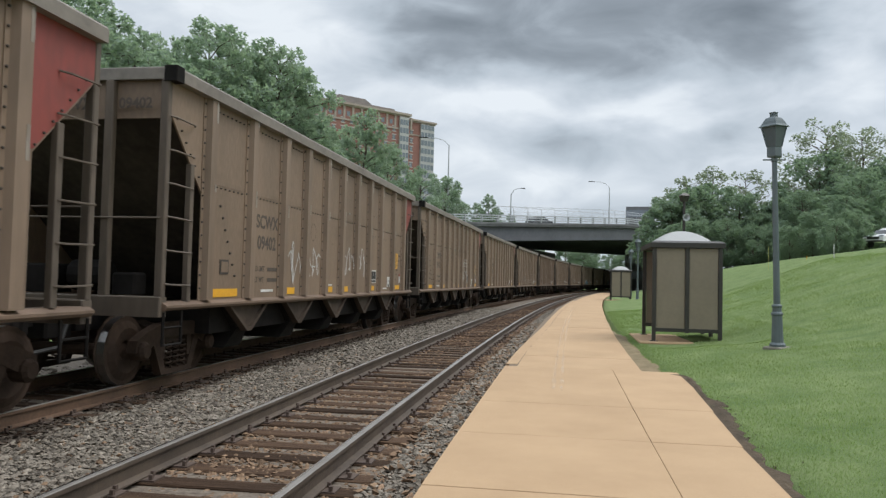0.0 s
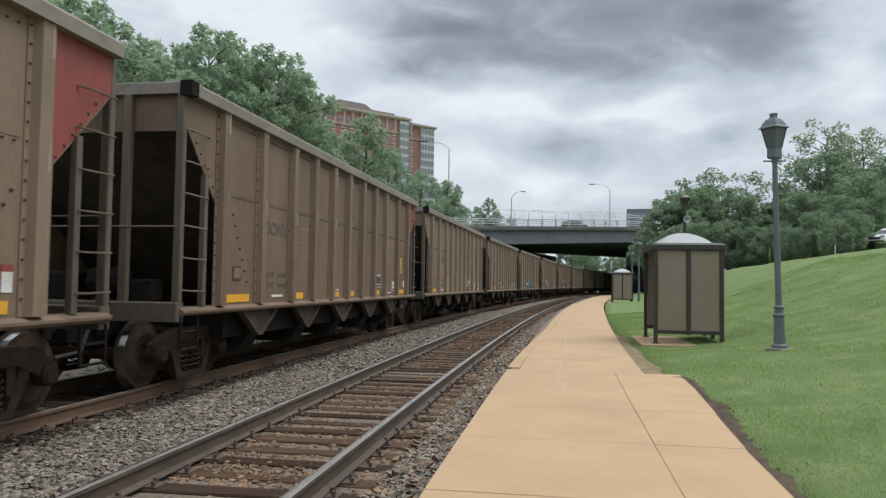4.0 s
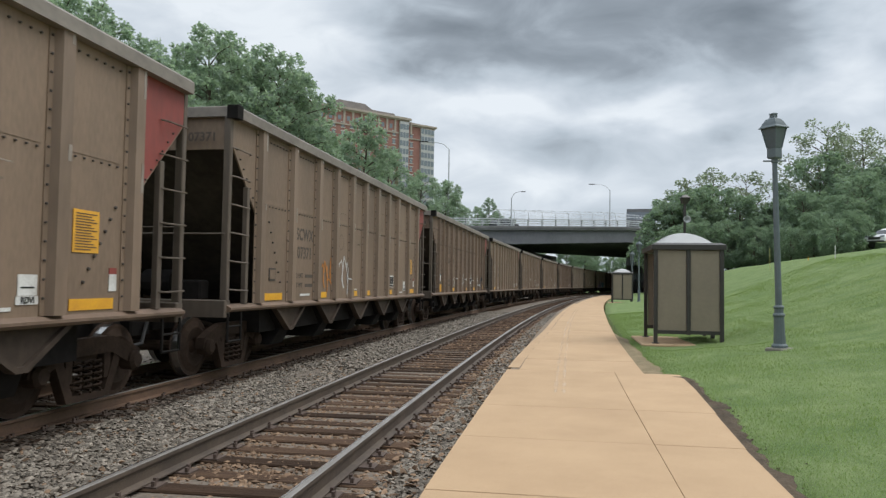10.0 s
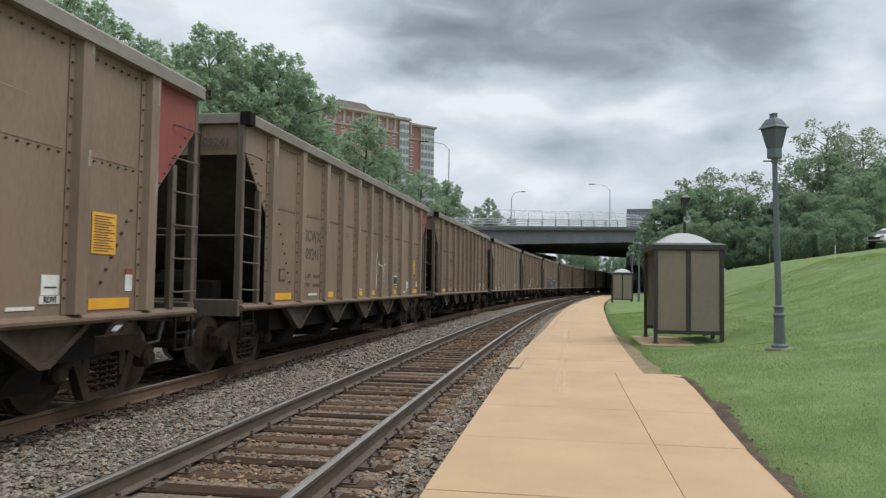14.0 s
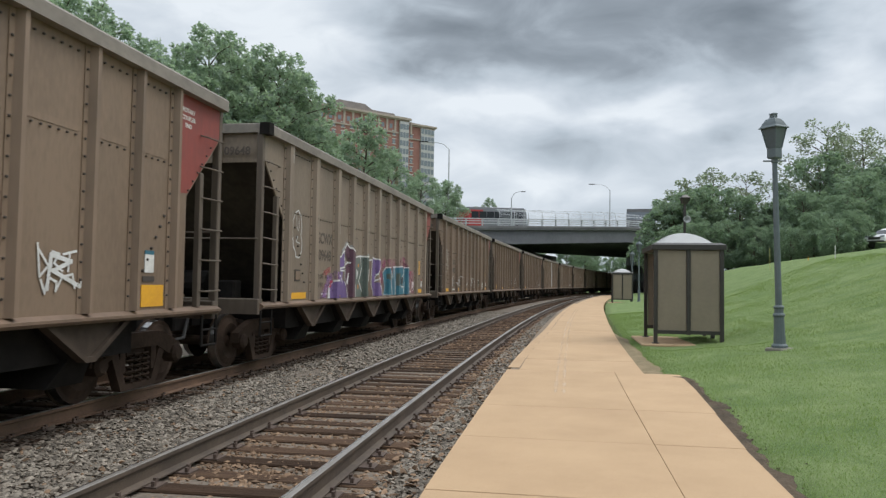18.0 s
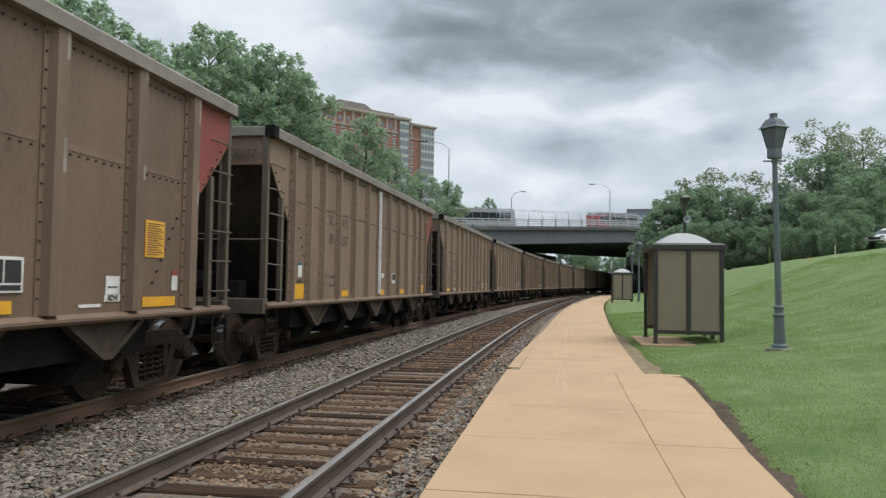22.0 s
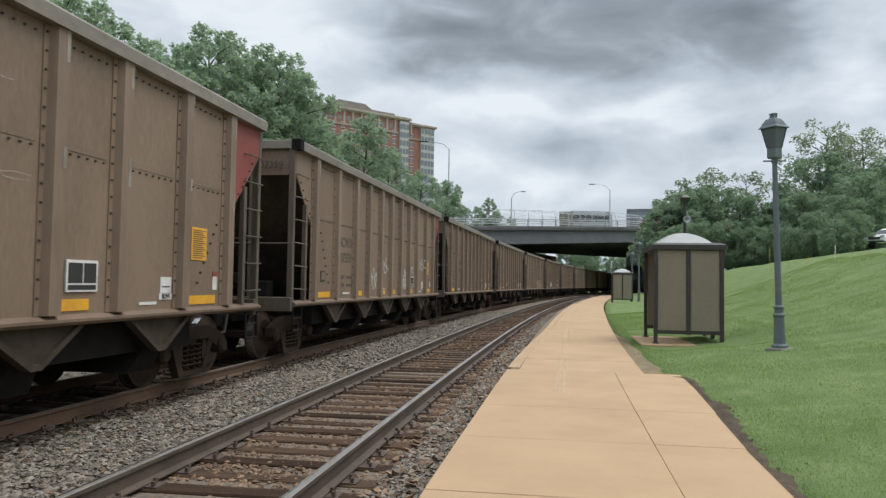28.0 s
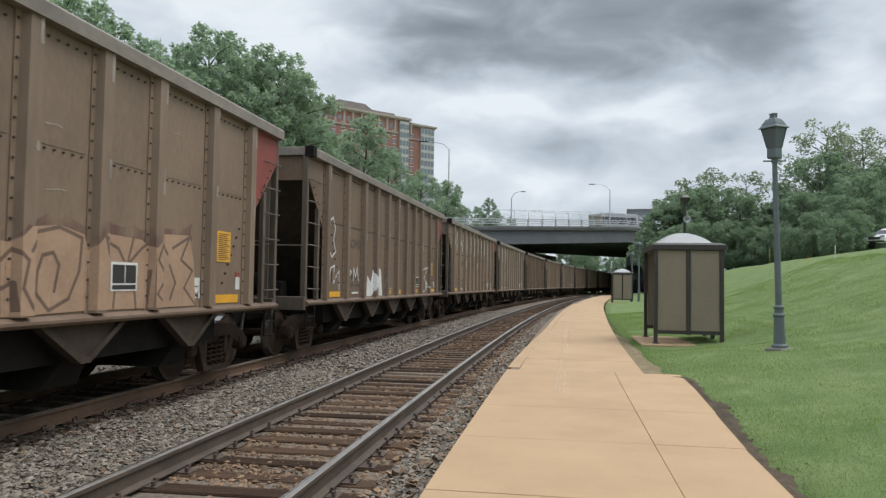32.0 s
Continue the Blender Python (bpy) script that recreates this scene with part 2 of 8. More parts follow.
SPRAY = {
    "white": material("white_spray_paint", (0.70, 0.70, 0.69), (0.50, 0.49, 0.47), scale=3, rough=0.6),
    "black": material("black_spray_paint", (0.045, 0.045, 0.05), (0.03, 0.03, 0.033), scale=3, rough=0.6),
    "charcoal": material("charcoal_spray_paint", (0.080, 0.100, 0.088), (0.052, 0.068, 0.058), scale=3, rough=0.6),
    "teal": material("teal_spray_paint", (0.035, 0.16, 0.22), (0.02, 0.09, 0.14), scale=2, rough=0.55),
    "purple": material("purple_spray_paint", (0.17, 0.105, 0.27), (0.11, 0.065, 0.18), scale=2, rough=0.55),
    "pink": material("pink_spray_paint", (0.48, 0.10, 0.24), (0.30, 0.09, 0.17), scale=2, rough=0.6),
    "green": material("green_spray_paint", (0.04, 0.33, 0.13), (0.05, 0.18, 0.09), scale=2, rough=0.6),
    "red": material("crimson_spray_paint", (0.40, 0.03, 0.07), (0.25, 0.025, 0.05), scale=2, rough=0.6),
    "orange": material("orange_spray_paint", (0.55, 0.20, 0.03), (0.38, 0.15, 0.03), scale=2, rough=0.6),
    "tan": material("tan_spray_paint", (0.40, 0.262, 0.172), (0.30, 0.192, 0.125), scale=2, rough=0.6),
    "green_grey": material("green_grey_spray_paint", (0.135, 0.155, 0.135), (0.095, 0.112, 0.096), scale=2, rough=0.6),
    "plum": material("plum_spray_paint", (0.11, 0.045, 0.07), (0.07, 0.03, 0.05), scale=2, rough=0.6),
    "umber": material("umber_spray_paint", (0.16, 0.10, 0.07), (0.11, 0.07, 0.05), scale=2, rough=0.6),
    "grey": material("grey_spray_paint", (0.20, 0.19, 0.18), (0.15, 0.14, 0.13), scale=3, rough=0.6),
}


# ---------- mesh helper ----------
class Build:
    """Collects faces with material slots and makes one mesh."""

    def __init__(self):
        self.v, self.f, self.m, self.slot = [], [], [], 0

    def add(self, verts, faces):
        k = len(self.v)
        self.v += [tuple(p) for p in verts]
        self.f += [tuple(i + k for i in f) for f in faces]
        self.m += [self.slot] * len(faces)
        return self

    def box(self, x0, x1, y0, y1, z0, z1, b=0.0):
        """A box; b chamfers its edges round the z-axis and on top."""
        if b <= 0:
            p = [(x, y, z) for z in (z0, z1) for y in (y0, y1) for x in (x0, x1)]
            return self.add(p, [(0, 2, 3, 1), (4, 5, 7, 6), (0, 1, 5, 4), (2, 6, 7, 3), (0, 4, 6, 2), (1, 3, 7, 5)])
        o = [(x0 + b, y0), (x1 - b, y0), (x1, y0 + b), (x1, y1 - b), (x1 - b, y1), (x0 + b, y1), (x0, y1 - b), (x0, y0 + b)]
        cx, cy = (x0 + x1) / 2, (y0 + y1) / 2
        q = [(x + (b if x < cx else -b) * 0.8, y + (b if y < cy else -b) * 0.8) for x, y in o]
        rings = [[(x, y, z0) for x, y in o], [(x, y, z1 - b) for x, y in o], [(x, y, z1) for x, y in q]]
        return self.loft(rings)

    def loft(self, rings, close=True, caps=True):
        n = len(rings[0])
        v = [p for r in rings for p in r]
        f = []
        for i in range(len(rings) - 1):
            for j in range(n if close else n - 1):
                a, b = i * n + j, i * n + (j + 1) % n
                f.append((a, b, b + n, a + n))
        if caps:
            f.append(tuple(range(n - 1, -1, -1)))
            f.append(tuple(range(len(v) - n, len(v))))
        return self.add(v, f)

    def prism(self, poly, axis, a, b):
        """A polygon of (u, w), swept along axis from a to b: 'x': (y, z), 'y': (x, z), 'z': (x, y)."""
        put = {"x": lambda u, w, t: (t, u, w), "y": lambda u, w, t: (u, t, w), "z": lambda u, w, t: (u, w, t)}[axis]
        return self.loft([[put(u, w, a) for u, w in poly], [put(u, w, b) for u, w in poly]])

    def tube(self, path, r, n=8, caps=True):
        """A round bar along points; r is one radius or one for each point."""
        path = [Vector(p) for p in path]
        rs = r if isinstance(r, (list, tuple)) else [r] * len(path)
        rings = []
        ref = None
        for i, p in enumerate(path):
            d = (path[min(i + 1, len(path) - 1)] - path[max(i - 1, 0)]).normalized()
            if ref is None:
                ref = Vector((0, 0, 1)) if abs(d.z) < 0.9 else Vector((1, 0, 0))
            u = d.cross(ref).normalized()
            w = u.cross(d).normalized()
            rings.append([p + (u * math.cos(2 * math.pi * k / n) + w * math.sin(2 * math.pi * k / n)) * rs[i] for k in range(n)])
        return self.loft(rings, caps=caps)

    def lathe(self, profile, c=(0, 0), n=16, axis="z"):
        rings = []
        for r, h in profile:
            ring = []
            for k in range(n):
                a = 2 * math.pi * k / n
                u, w = c[0] + r * math.cos(a), c[1] + r * math.sin(a)
                ring.append((u, w, h) if axis == "z" else (h, u, w) if axis == "x" else (u, h, w))
            rings.append(ring)
        return self.loft(rings)

    def mesh(self, name, mats, smooth=False):
        me = bpy.data.meshes.new(name)
        me.from_pydata(self.v, [], self.f)
        for m in mats:
            me.materials.append(m)
        if len(mats) > 1:
            me.polygons.foreach_set("material_index", self.m)
        if smooth:
            me.polygons.foreach_set("use_smooth", [True] * len(self.f))
        me.update()
        return me


def part(name, b, mats, parent=None, label="", m=None, smooth=False):
    """One mesh object under a thing or a part; b is a Build or a mesh."""
    if not isinstance(mats, (list, tuple)):
        mats = [mats]
    ob = new(name, b.mesh(name, mats, smooth) if isinstance(b, Build) else b)
    if parent is not None:
        ob.parent = parent
    if m is not None:
        ob.matrix_basis = m
    return tagged(ob, label)


def thing(name, label, category, m=None, group="", kind=""):
    ob = new(name)
    ob.empty_display_size = 0.2
    if m is not None:
        ob.matrix_basis = m
    return tagged(ob, label, category, group, kind)


def big_mesh(name, V, F, mats):
    """A mesh from arrays of corners and equal-sided faces."""
    V, F = np.asarray(V, float), np.asarray(F, int)
    me = bpy.data.meshes.new(name)
    me.vertices.add(len(V))
    me.vertices.foreach_set("co", V.ravel())
    me.loops.add(F.size)
    me.loops.foreach_set("vertex_index", F.ravel())
    me.polygons.add(len(F))
    me.polygons.foreach_set("loop_start", np.arange(0, F.size, F.shape[1]))
    for m in mats:
        me.materials.append(m)
    me.update(calc_edges=True)
    me.validate()
    me.polygons.foreach_set("use_smooth", [False] * len(F))
    return me


# ---------- ground ----------
BR_A, BR_B = Vector((3.45, 100.0)), Vector((30.25, 123.0))   # near edge of the road bridge
BR_DIR = (BR_B - BR_A).normalized()
BR_NRM = Vector((-BR_DIR.y, BR_DIR.x))                       # away from the camera
BR_WIDE = 42.0


def smooth(a, b, x):
    t = min(1, max(0, (x - a) / (b - a)))
    return t * t * (3 - 2 * t)


def to_track(x, y):
    return (math.atan2(y - CY, CX - x) - PSI) * RAD, RAD - math.hypot(x - CX, y - CY)


def ground_z(s, o):
    if o < -8.5:
        z = -0.45 + 2.6 * smooth(-9, -26, o) + 0.012 * max(0, -26 - o)
    elif o < 4.2:
        z = -0.47
    else:
        z = 0.06
        for a, c, m in ((4.2, 6.5, 0.11), (6.5, 8.0, 0.19), (8.0, 9.5, 0.29), (9.5, 14.0, 0.385), (14.0, 15.5, 0.28), (15.5, 17.5, 0.16), (17.5, 29.0, 0.15), (29.0, 60.0, 0.01)):
            z += m * min(max(o - a, 0.0), c - a)
        if o < 8:
            w = max(smooth(16.8, 18.2, s) * (1 - smooth(24.5, 26, s)), smooth(61, 62.5, s) * (1 - smooth(67, 69, s))) * (1 - smooth(6.2, 7.8, o))
            z += (min(z, 0.05 + 0.085 * max(0, o - 5.15)) - z) * w
    p = at(s, o)
    rel = Vector((p.x, p.y)) - BR_A
    along, across = rel.dot(BR_DIR), rel.dot(BR_NRM)
    # road embankments at both ends of the bridge
    side = smooth(22, 28, o) + smooth(-16, -22, o)
    edge = smooth(-9, -1, across) * (1 - smooth(BR_WIDE + 1, BR_WIDE + 9, across))
    if side * edge > 0:
        top = 9.0 + 0.0558 * max(-60, min(36, along))
        z = max(z, z + (top - z) * side * edge)
    return z


def spread(stops):
    out = []
    for a, b, d in stops:
        n = max(1, round((b - a) / d))
        out += [a + (b - a) * i / n for i in range(n)]
    return out + [stops[-1][1]]


def build_ground():
    ss = spread([(-1200, -300, 150), (-300, -60, 40), (-60, -20, 8), (-20, 60, 1.0), (60, 200, 3), (200, 400, 20), (400, 1200, 100)])
    oo = spread([(-2600, -600, 400), (-600, -100, 60), (-100, -30, 10), (-30, -8.5, 2.2), (-8.5, 1.6, 3.4), (1.6, 4.17, 2.57), (4.17, 4.2, 0.03), (4.2, 10, 0.4), (10, 36, 1.2), (36, 60, 4), (60, 120, 10), (120, 700, 80)])
    V = []
    for s in ss:
        for o in oo:
            z = ground_z(s, o)
            if o > 5:
                z += 0.09 * noise.noise((s * 0.35, o * 0.35, 0)) * min(1, (o - 5) / 2)
            V.append(at(s, o, z))
    n = len(oo)
    F = [(i * n + j, i * n + j + 1, (i + 1) * n + j + 1, (i + 1) * n + j) for i in range(len(ss) - 1) for j in range(n - 1)]
    F = [f[::-1] for f in F]
    ob = new("ground", big_mesh("ground", V, F, [GRASS]))
    ob.data.polygons.foreach_set("use_smooth", [True] * len(F))
    tagged(ob, "mown green lawn sloping up from the platform", "ground", kind="structure")


def build_ballast():
    """Shaped stone bed under both tracks."""
    prof = [(-10.2, -0.46), (-8.6, -0.42), (-6.6, -0.20), (-5.2, -0.215), (-2.6, -0.215), (-2.0, -0.19), (-1.5, -0.215), (1.2, -0.215), (1.45, -0.16), (1.72, -0.10)]
    ss = spread([(-1100, -60, 26), (-60, 3, 3), (3, 40, 0.5), (40, 200, 4), (200, 1100, 26)])
    V = []
    for s in ss:
        for o, z in prof:
            V.append(at(s, o, z + 0.03 * noise.noise((s * 0.8, o * 0.8, 3))))
    n = len(prof)
    F = [((i + 1) * n + j, (i + 1) * n + j + 1, i * n + j + 1, i * n + j) for i in range(len(ss) - 1) for j in range(n - 1)]
    tagged(new("track_bed", big_mesh("track_bed", V, F, [BALLAST])), "grey crushed stone ballast bed under the tracks", "ballast", kind="structure")


RAIL = [(-0.037, 0.0), (-0.030, 0.004), (-0.010, 0.004), (0.030, 0.004), (0.037, 0.0), (0.037, -0.032), (0.010, -0.044), (0.010, -0.145), (0.075, -0.160), (0.075, -0.172), (-0.075, -0.172), (-0.075, -0.160), (-0.010, -0.145), (-0.010, -0.044), (-0.037, -0.032)]


def build_rail(parent, o):
    b = Build()
    ss = spread([(-1050, -60, 30), (-60, 60, 2), (60, 220, 4), (220, 1050, 30)])
    rings = [[at(s, o + u, w - 0.004) for u, w in RAIL] for s in ss]
    b.loft(rings)
    n = len(RAIL)
    for i in range(len(b.f)):
        if i < (len(ss) - 1) * n:
            b.m[i] = 1 if i % n in (0, 1) else 2 if i % n in (2, 3) else 0
    part("rail", b, [NEAR_RAIL if o > -2 else RAIL_SIDE, RAIL_TOP, RAIL_DULL], parent)


def tie_mesh():
    b = Build()
    b.box(-1.3, 1.3, -0.115, 0.115, -0.37, -0.19, 0.012)
    return b


def build_track(o, near):
    tr = thing("railway_track", "steel rails spiked to weathered wooden ties in ballast" if near else "track under the train with rust brown rails", "railway track", kind="structure")
    for side in (-0.7545, 0.7545):
        build_rail(tr, o + side)
    rnd = random.Random(5 if near else 6)
    base = tie_mesh().mesh("tie", [TIE])
    plate = Build()
    for sx in (-0.7545, 0.7545):
        plate.box(sx - 0.18, sx + 0.18, -0.09, 0.09, -0.192, -0.176)
        for dx, dy in ((-0.095, -0.05), (0.095, 0.05), (-0.14, 0.06), (0.14, -0.06)):
            plate.box(sx + dx - 0.014, sx + dx + 0.014, dy - 0.016, dy + 0.016, -0.18, -0.135)
    pm = plate.mesh("tie_plate", [SPIKE])
    far = Build()
    s, k = -40.0, 0
    s_near = 70 if near else 40
    while s < 230:
        z = rnd.uniform(-0.012, 0.006)
        dx, rot = rnd.uniform(-0.05, 0.05), rnd.uniform(-1.2, 1.2)
        if 2.5 < s < s_near:
            m = on_track(s, o + dx, z, rot)
            t = part("tie", base, TIE, tr, m=m)
            if s < 45:
                part("tie_plate", pm, SPIKE, t)
        else:
            a = on_track(s, o + dx, z, rot)
            one = tie_mesh()
            far.add([a @ Vector(p) for p in one.v], one.f)
        s += 0.495 + rnd.uniform(-0.02, 0.02)
        k += 1
    tagged(part("tie_row", far, TIE, tr), kind="stuff")


def stones(name, areas, mats, label, seed):
    """Loose stones as one mesh; areas: s0, s1, o0, o1, how many, size, z of the bed."""
    r = np.random.RandomState(seed)
    shape = np.array([(1, 0, 0), (-1, 0, 0), (0, 1, 0), (0, -1, 0), (0, 0, 1), (0, 0, -1), (0.62, 0.62, 0.45), (-0.62, -0.55, 0.5)])
    faces = np.array([(0, 6, 4), (0, 2, 6), (6, 2, 4), (2, 1, 4), (1, 7, 4), (1, 3, 7), (7, 3, 4), (3, 0, 4), (2, 0, 5), (1, 2, 5), (3, 1, 5), (0, 3, 5)])
    allv, allf, k = [], [], 0
    for s0, s1, o0, o1, n, size, zfun in areas:
        s = r.uniform(s0, s1, n)
        o = r.uniform(o0, o1, n)
        rad = size * r.choice([0.5, 0.7, 0.9, 1.1, 1.55], n) * r.uniform(0.85, 1.15, n)
        th = PSI + s * CURVE
        z = np.array([zfun(a, b) for a, b in zip(s, o)]) + r.uniform(-0.3, 0.5, n) * rad
        cx, cy = CX - np.cos(th) * (RAD - o), CY + np.sin(th) * (RAD - o)
        sc = r.uniform(0.55, 1.45, (n, 1, 3)) * rad[:, None, None] * np.array([1.12, 1.0, 0.52])
        pts = (shape[None] + r.uniform(-0.22, 0.22, (n, 8, 3))) * sc
        a = r.uniform(0, 6.28, n)[:, None]
        t = r.uniform(-0.6, 0.6, n)[:, None]
        x, y, zz = pts[..., 0], pts[..., 1], pts[..., 2]
        y, zz = y * np.cos(t) - zz * np.sin(t), y * np.sin(t) + zz * np.cos(t)
        x, y = x * np.cos(a) - y * np.sin(a), x * np.sin(a) + y * np.cos(a)
        P = np.stack([x + cx[:, None], y + cy[:, None], zz + z[:, None]], -1).reshape(-1, 3)
        allv.append(P)
        allf.append((faces[None] + (np.arange(n) * 8)[:, None, None] + k).reshape(-1, 3))
        k += n * 8
    tagged(new(name, big_mesh(name, np.concatenate(allv), np.concatenate(allf), mats)), label, "ballast", kind="stuff")


# ---------- platform ----------
def build_platform():
    pv = thing("pavement", "tan concrete platform slabs with tooled joints and worn edges", "pavement", kind="structure")
    edges = [5.5 + 1.84 * i for i in range(-13, 56)]
    rnd = random.Random(3)
    for i, s0 in enumerate(edges[:-1]):
        s1 = edges[i + 1]
        g = 0.0035
        lo = 1.73 if s0 < 12.5 else 1.93 + 0.2 * smooth(13, 26, s0)
        hi = 4.20 + 0.28 * smooth(5.5, 12.5, s0) if s0 < 12.5 else 3.93 + 0.18 * smooth(13, 40, s0)
        hi1 = 4.20 + 0.28 * smooth(5.5, 12.5, s1 - 0.2) if s0 < 12.5 else hi
        for a, a1, c, c1 in (((lo, lo, 3.468, 3.468), (3.472, 3.472, hi, hi1)) if s0 < 12.5 else ((lo, lo, hi, hi1),)):
            b = Build()
            zt = 0.10 + rnd.uniform(-0.003, 0.003)
            ring = []
            for inset, z in ((0, -0.32), (0, zt - 0.004), (0.003, zt)):
                ring.append([at(s0 + g + inset, a + inset, z), at(s0 + g + inset, c - inset, z), at(s1 - g - inset, c1 - inset, z), at(s1 - g - inset, a1 + inset, z)])
            b.loft(ring)
            part("slab", b, CONCRETE_TAN, pv)
    # kerb strip along the track where the platform is widened
    for i in range(24):
        s0, s1 = 13.2 + i * 1.84, 13.2 + (i + 1) * 1.84
        b = Build()
        lo0, lo1 = 1.72 + 0.2 * smooth(13, 26, s0), 1.72 + 0.2 * smooth(13, 26, s1)
        ring = [[at(s0 + 0.004, lo0, z), at(s0 + 0.004, lo0 + 0.19, z), at(s1 - 0.004, lo1 + 0.19, z), at(s1 - 0.004, lo1, z)] for z in (-0.3, 0.094)]
        b.loft(ring)
        part("edge_strip", b, CONCRETE_TAN, pv)
    b = Build()
    b.loft([[at(s, o, z) for o, z in ((1.78, -0.33), (3.85, -0.33), (3.85, 0.090), (1.78, 0.090))] for s in spread([(-18, 106, 1.84)])])
    part("joint_filler", b, JOINT, pv)


# ---------- coal hopper cars ----------
# local axes: x to the platform side, y from the leading end (-7.315) to the trailing end, z up from the rail
HALF = BODY / 2
RIBS = [1.18, 2.59, 3.99, 5.13, 6.30, 7.43, 8.58, 9.72, 10.85, 12.28, 13.60]
SLIM_RIBS = [1.12, 1.99, 2.80, 3.85, 5.00, 6.13, 7.25, 8.36, 9.48, 10.58, 11.68, 12.56, 13.42]
SIDE = 1.53


def y_of(xi):
    return xi - HALF


def side_sheet(b, sx):
    """Side plate with cut-back ends where the slope sheets rise."""
    poly = [(-HALF, 4.0), (-HALF, 3.58), (-HALF + 0.07, 3.50), (-HALF + 0.92, 2.58), (-HALF + 0.92, 1.12),
            (HALF - 0.92, 1.12), (HALF - 0.92, 2.62), (HALF - 0.07, 3.46), (HALF, 3.54), (HALF, 4.0)]
    b.prism(poly if sx > 0 else poly[::-1], "x", sx - 0.012, sx + 0.012)


def truck_meshes():
    side = Build()
    # cast side frame: top bar, sloping legs, spring pocket and bearing boxes
    side.prism([(-1.02, 0.60), (-0.78, 0.70), (-0.42, 0.80), (0.42, 0.80), (0.78, 0.70), (1.02, 0.60), (1.06, 0.44), (0.74, 0.46), (0.42, 0.60), (-0.42, 0.60), (-0.74, 0.46), (-1.06, 0.44)], "x", 0.93, 1.07)
    side.prism([(-0.66, 0.62), (-0.50, 0.62), (-0.30, 0.16), (0.30, 0.16), (0.50, 0.62), (0.66, 0.62), (0.40, 0.08), (-0.40, 0.08)], "x", 0.94, 1.06)
    side.box(0.95, 1.05, -0.42, -0.30, 0.3, 0.62)
    side.box(0.95, 1.05, 0.30, 0.42, 0.3, 0.62)
    bear = Build()
    bear.lathe([(0.13, 0.94), (0.13, 1.10), (0.09, 1.14), (0.0, 1.14)], (-0.89, 0.457), 12, "x")
    bear2 = Build()
    bear2.lathe([(0.13, 0.94), (0.13, 1.10), (0.09, 1.14), (0.0, 1.14)], (0.89, 0.457), 12, "x")
    spring = Build()
    for yy in (-0.19, 0.0, 0.19):
        path = [(1.0 + 0.075 * math.cos(a), yy + 0.075 * math.sin(a), 0.17 + 0.36 * a / (2 * math.pi * 5)) for a in [i * math.pi / 3 for i in range(31)]]
        spring.tube(path, 0.017, 5)
    bol = Build()
    bol.prism([(-1.0, 0.52), (-1.0, 0.66), (-0.4, 0.80), (0.4, 0.80), (1.0, 0.66), (1.0, 0.52), (0.4, 0.42), (-0.4, 0.42)], "y", -0.2, 0.2)
    brake = Build()
    for sy in (-1, 1):
        brake.box(-0.9, 0.9, sy * 0.38 - 0.04, sy * 0.38 + 0.04, 0.34, 0.42)
    wheel = Build()
    for sx in (-1, 1):
        f = [(0.0, 0.69), (0.10, 0.70), (0.14, 0.67), (0.30, 0.63), (0.37, 0.66), (0.40, 0.675), (0.457, 0.680), (0.455, 0.79), (0.480, 0.80), (0.480, 0.815), (0.40, 0.81), (0.36, 0.76), (0.14, 0.74), (0.11, 0.80), (0.0, 0.80)]
        k = len(wheel.f)
        wheel.lathe([(r, 1.485 - h if sx > 0 else -(1.485 - h)) for r, h in f], (0, 0), 20, "x")
        for i in range(k, len(wheel.f)):
            if 6 <= (i - k) // 20 <= 6:
                wheel.m[i] = 1
    wheel.lathe([(0.08, -0.68), (0.085, 0.0), (0.08, 0.68)], (0, 0), 10, "x")
    for sx in (-1, 1):
        wheel.box(sx * 0.80 - 0.005, sx * 0.80 + 0.005, -0.03, 0.03, 0.2, 0.26)
    return side, bear, bear2, spring, bol, brake, wheel


def mirror(b):
    c = Build()
    c.v = [(-x, y, z) for x, y, z in b.v]
    c.f = [f[::-1] for f in b.f]
    c.m = list(b.m)
    return c


def build_truck(car, y, meshes):
    tr = part("truck", meshes["bolster"], TRUCK, car, m=pose(0, y, 0))
    for k in ("side_frame", "side_frame_b", "bearing", "bearing_b", "bearing_c", "bearing_d", "spring_nest", "spring_nest_b", "brake_beam"):
        part(k.split("_b")[0] if k.endswith("_b") else k.replace("_c", "").replace("_d", "") if k.startswith("bearing") else k, meshes[k], TRUCK, tr)
    for sy in (-0.89, 0.89):
        part("wheelset", meshes["wheelset"], [TRUCK, WHEEL_RIM], tr, m=pose(0, sy, 0.457))
    return tr


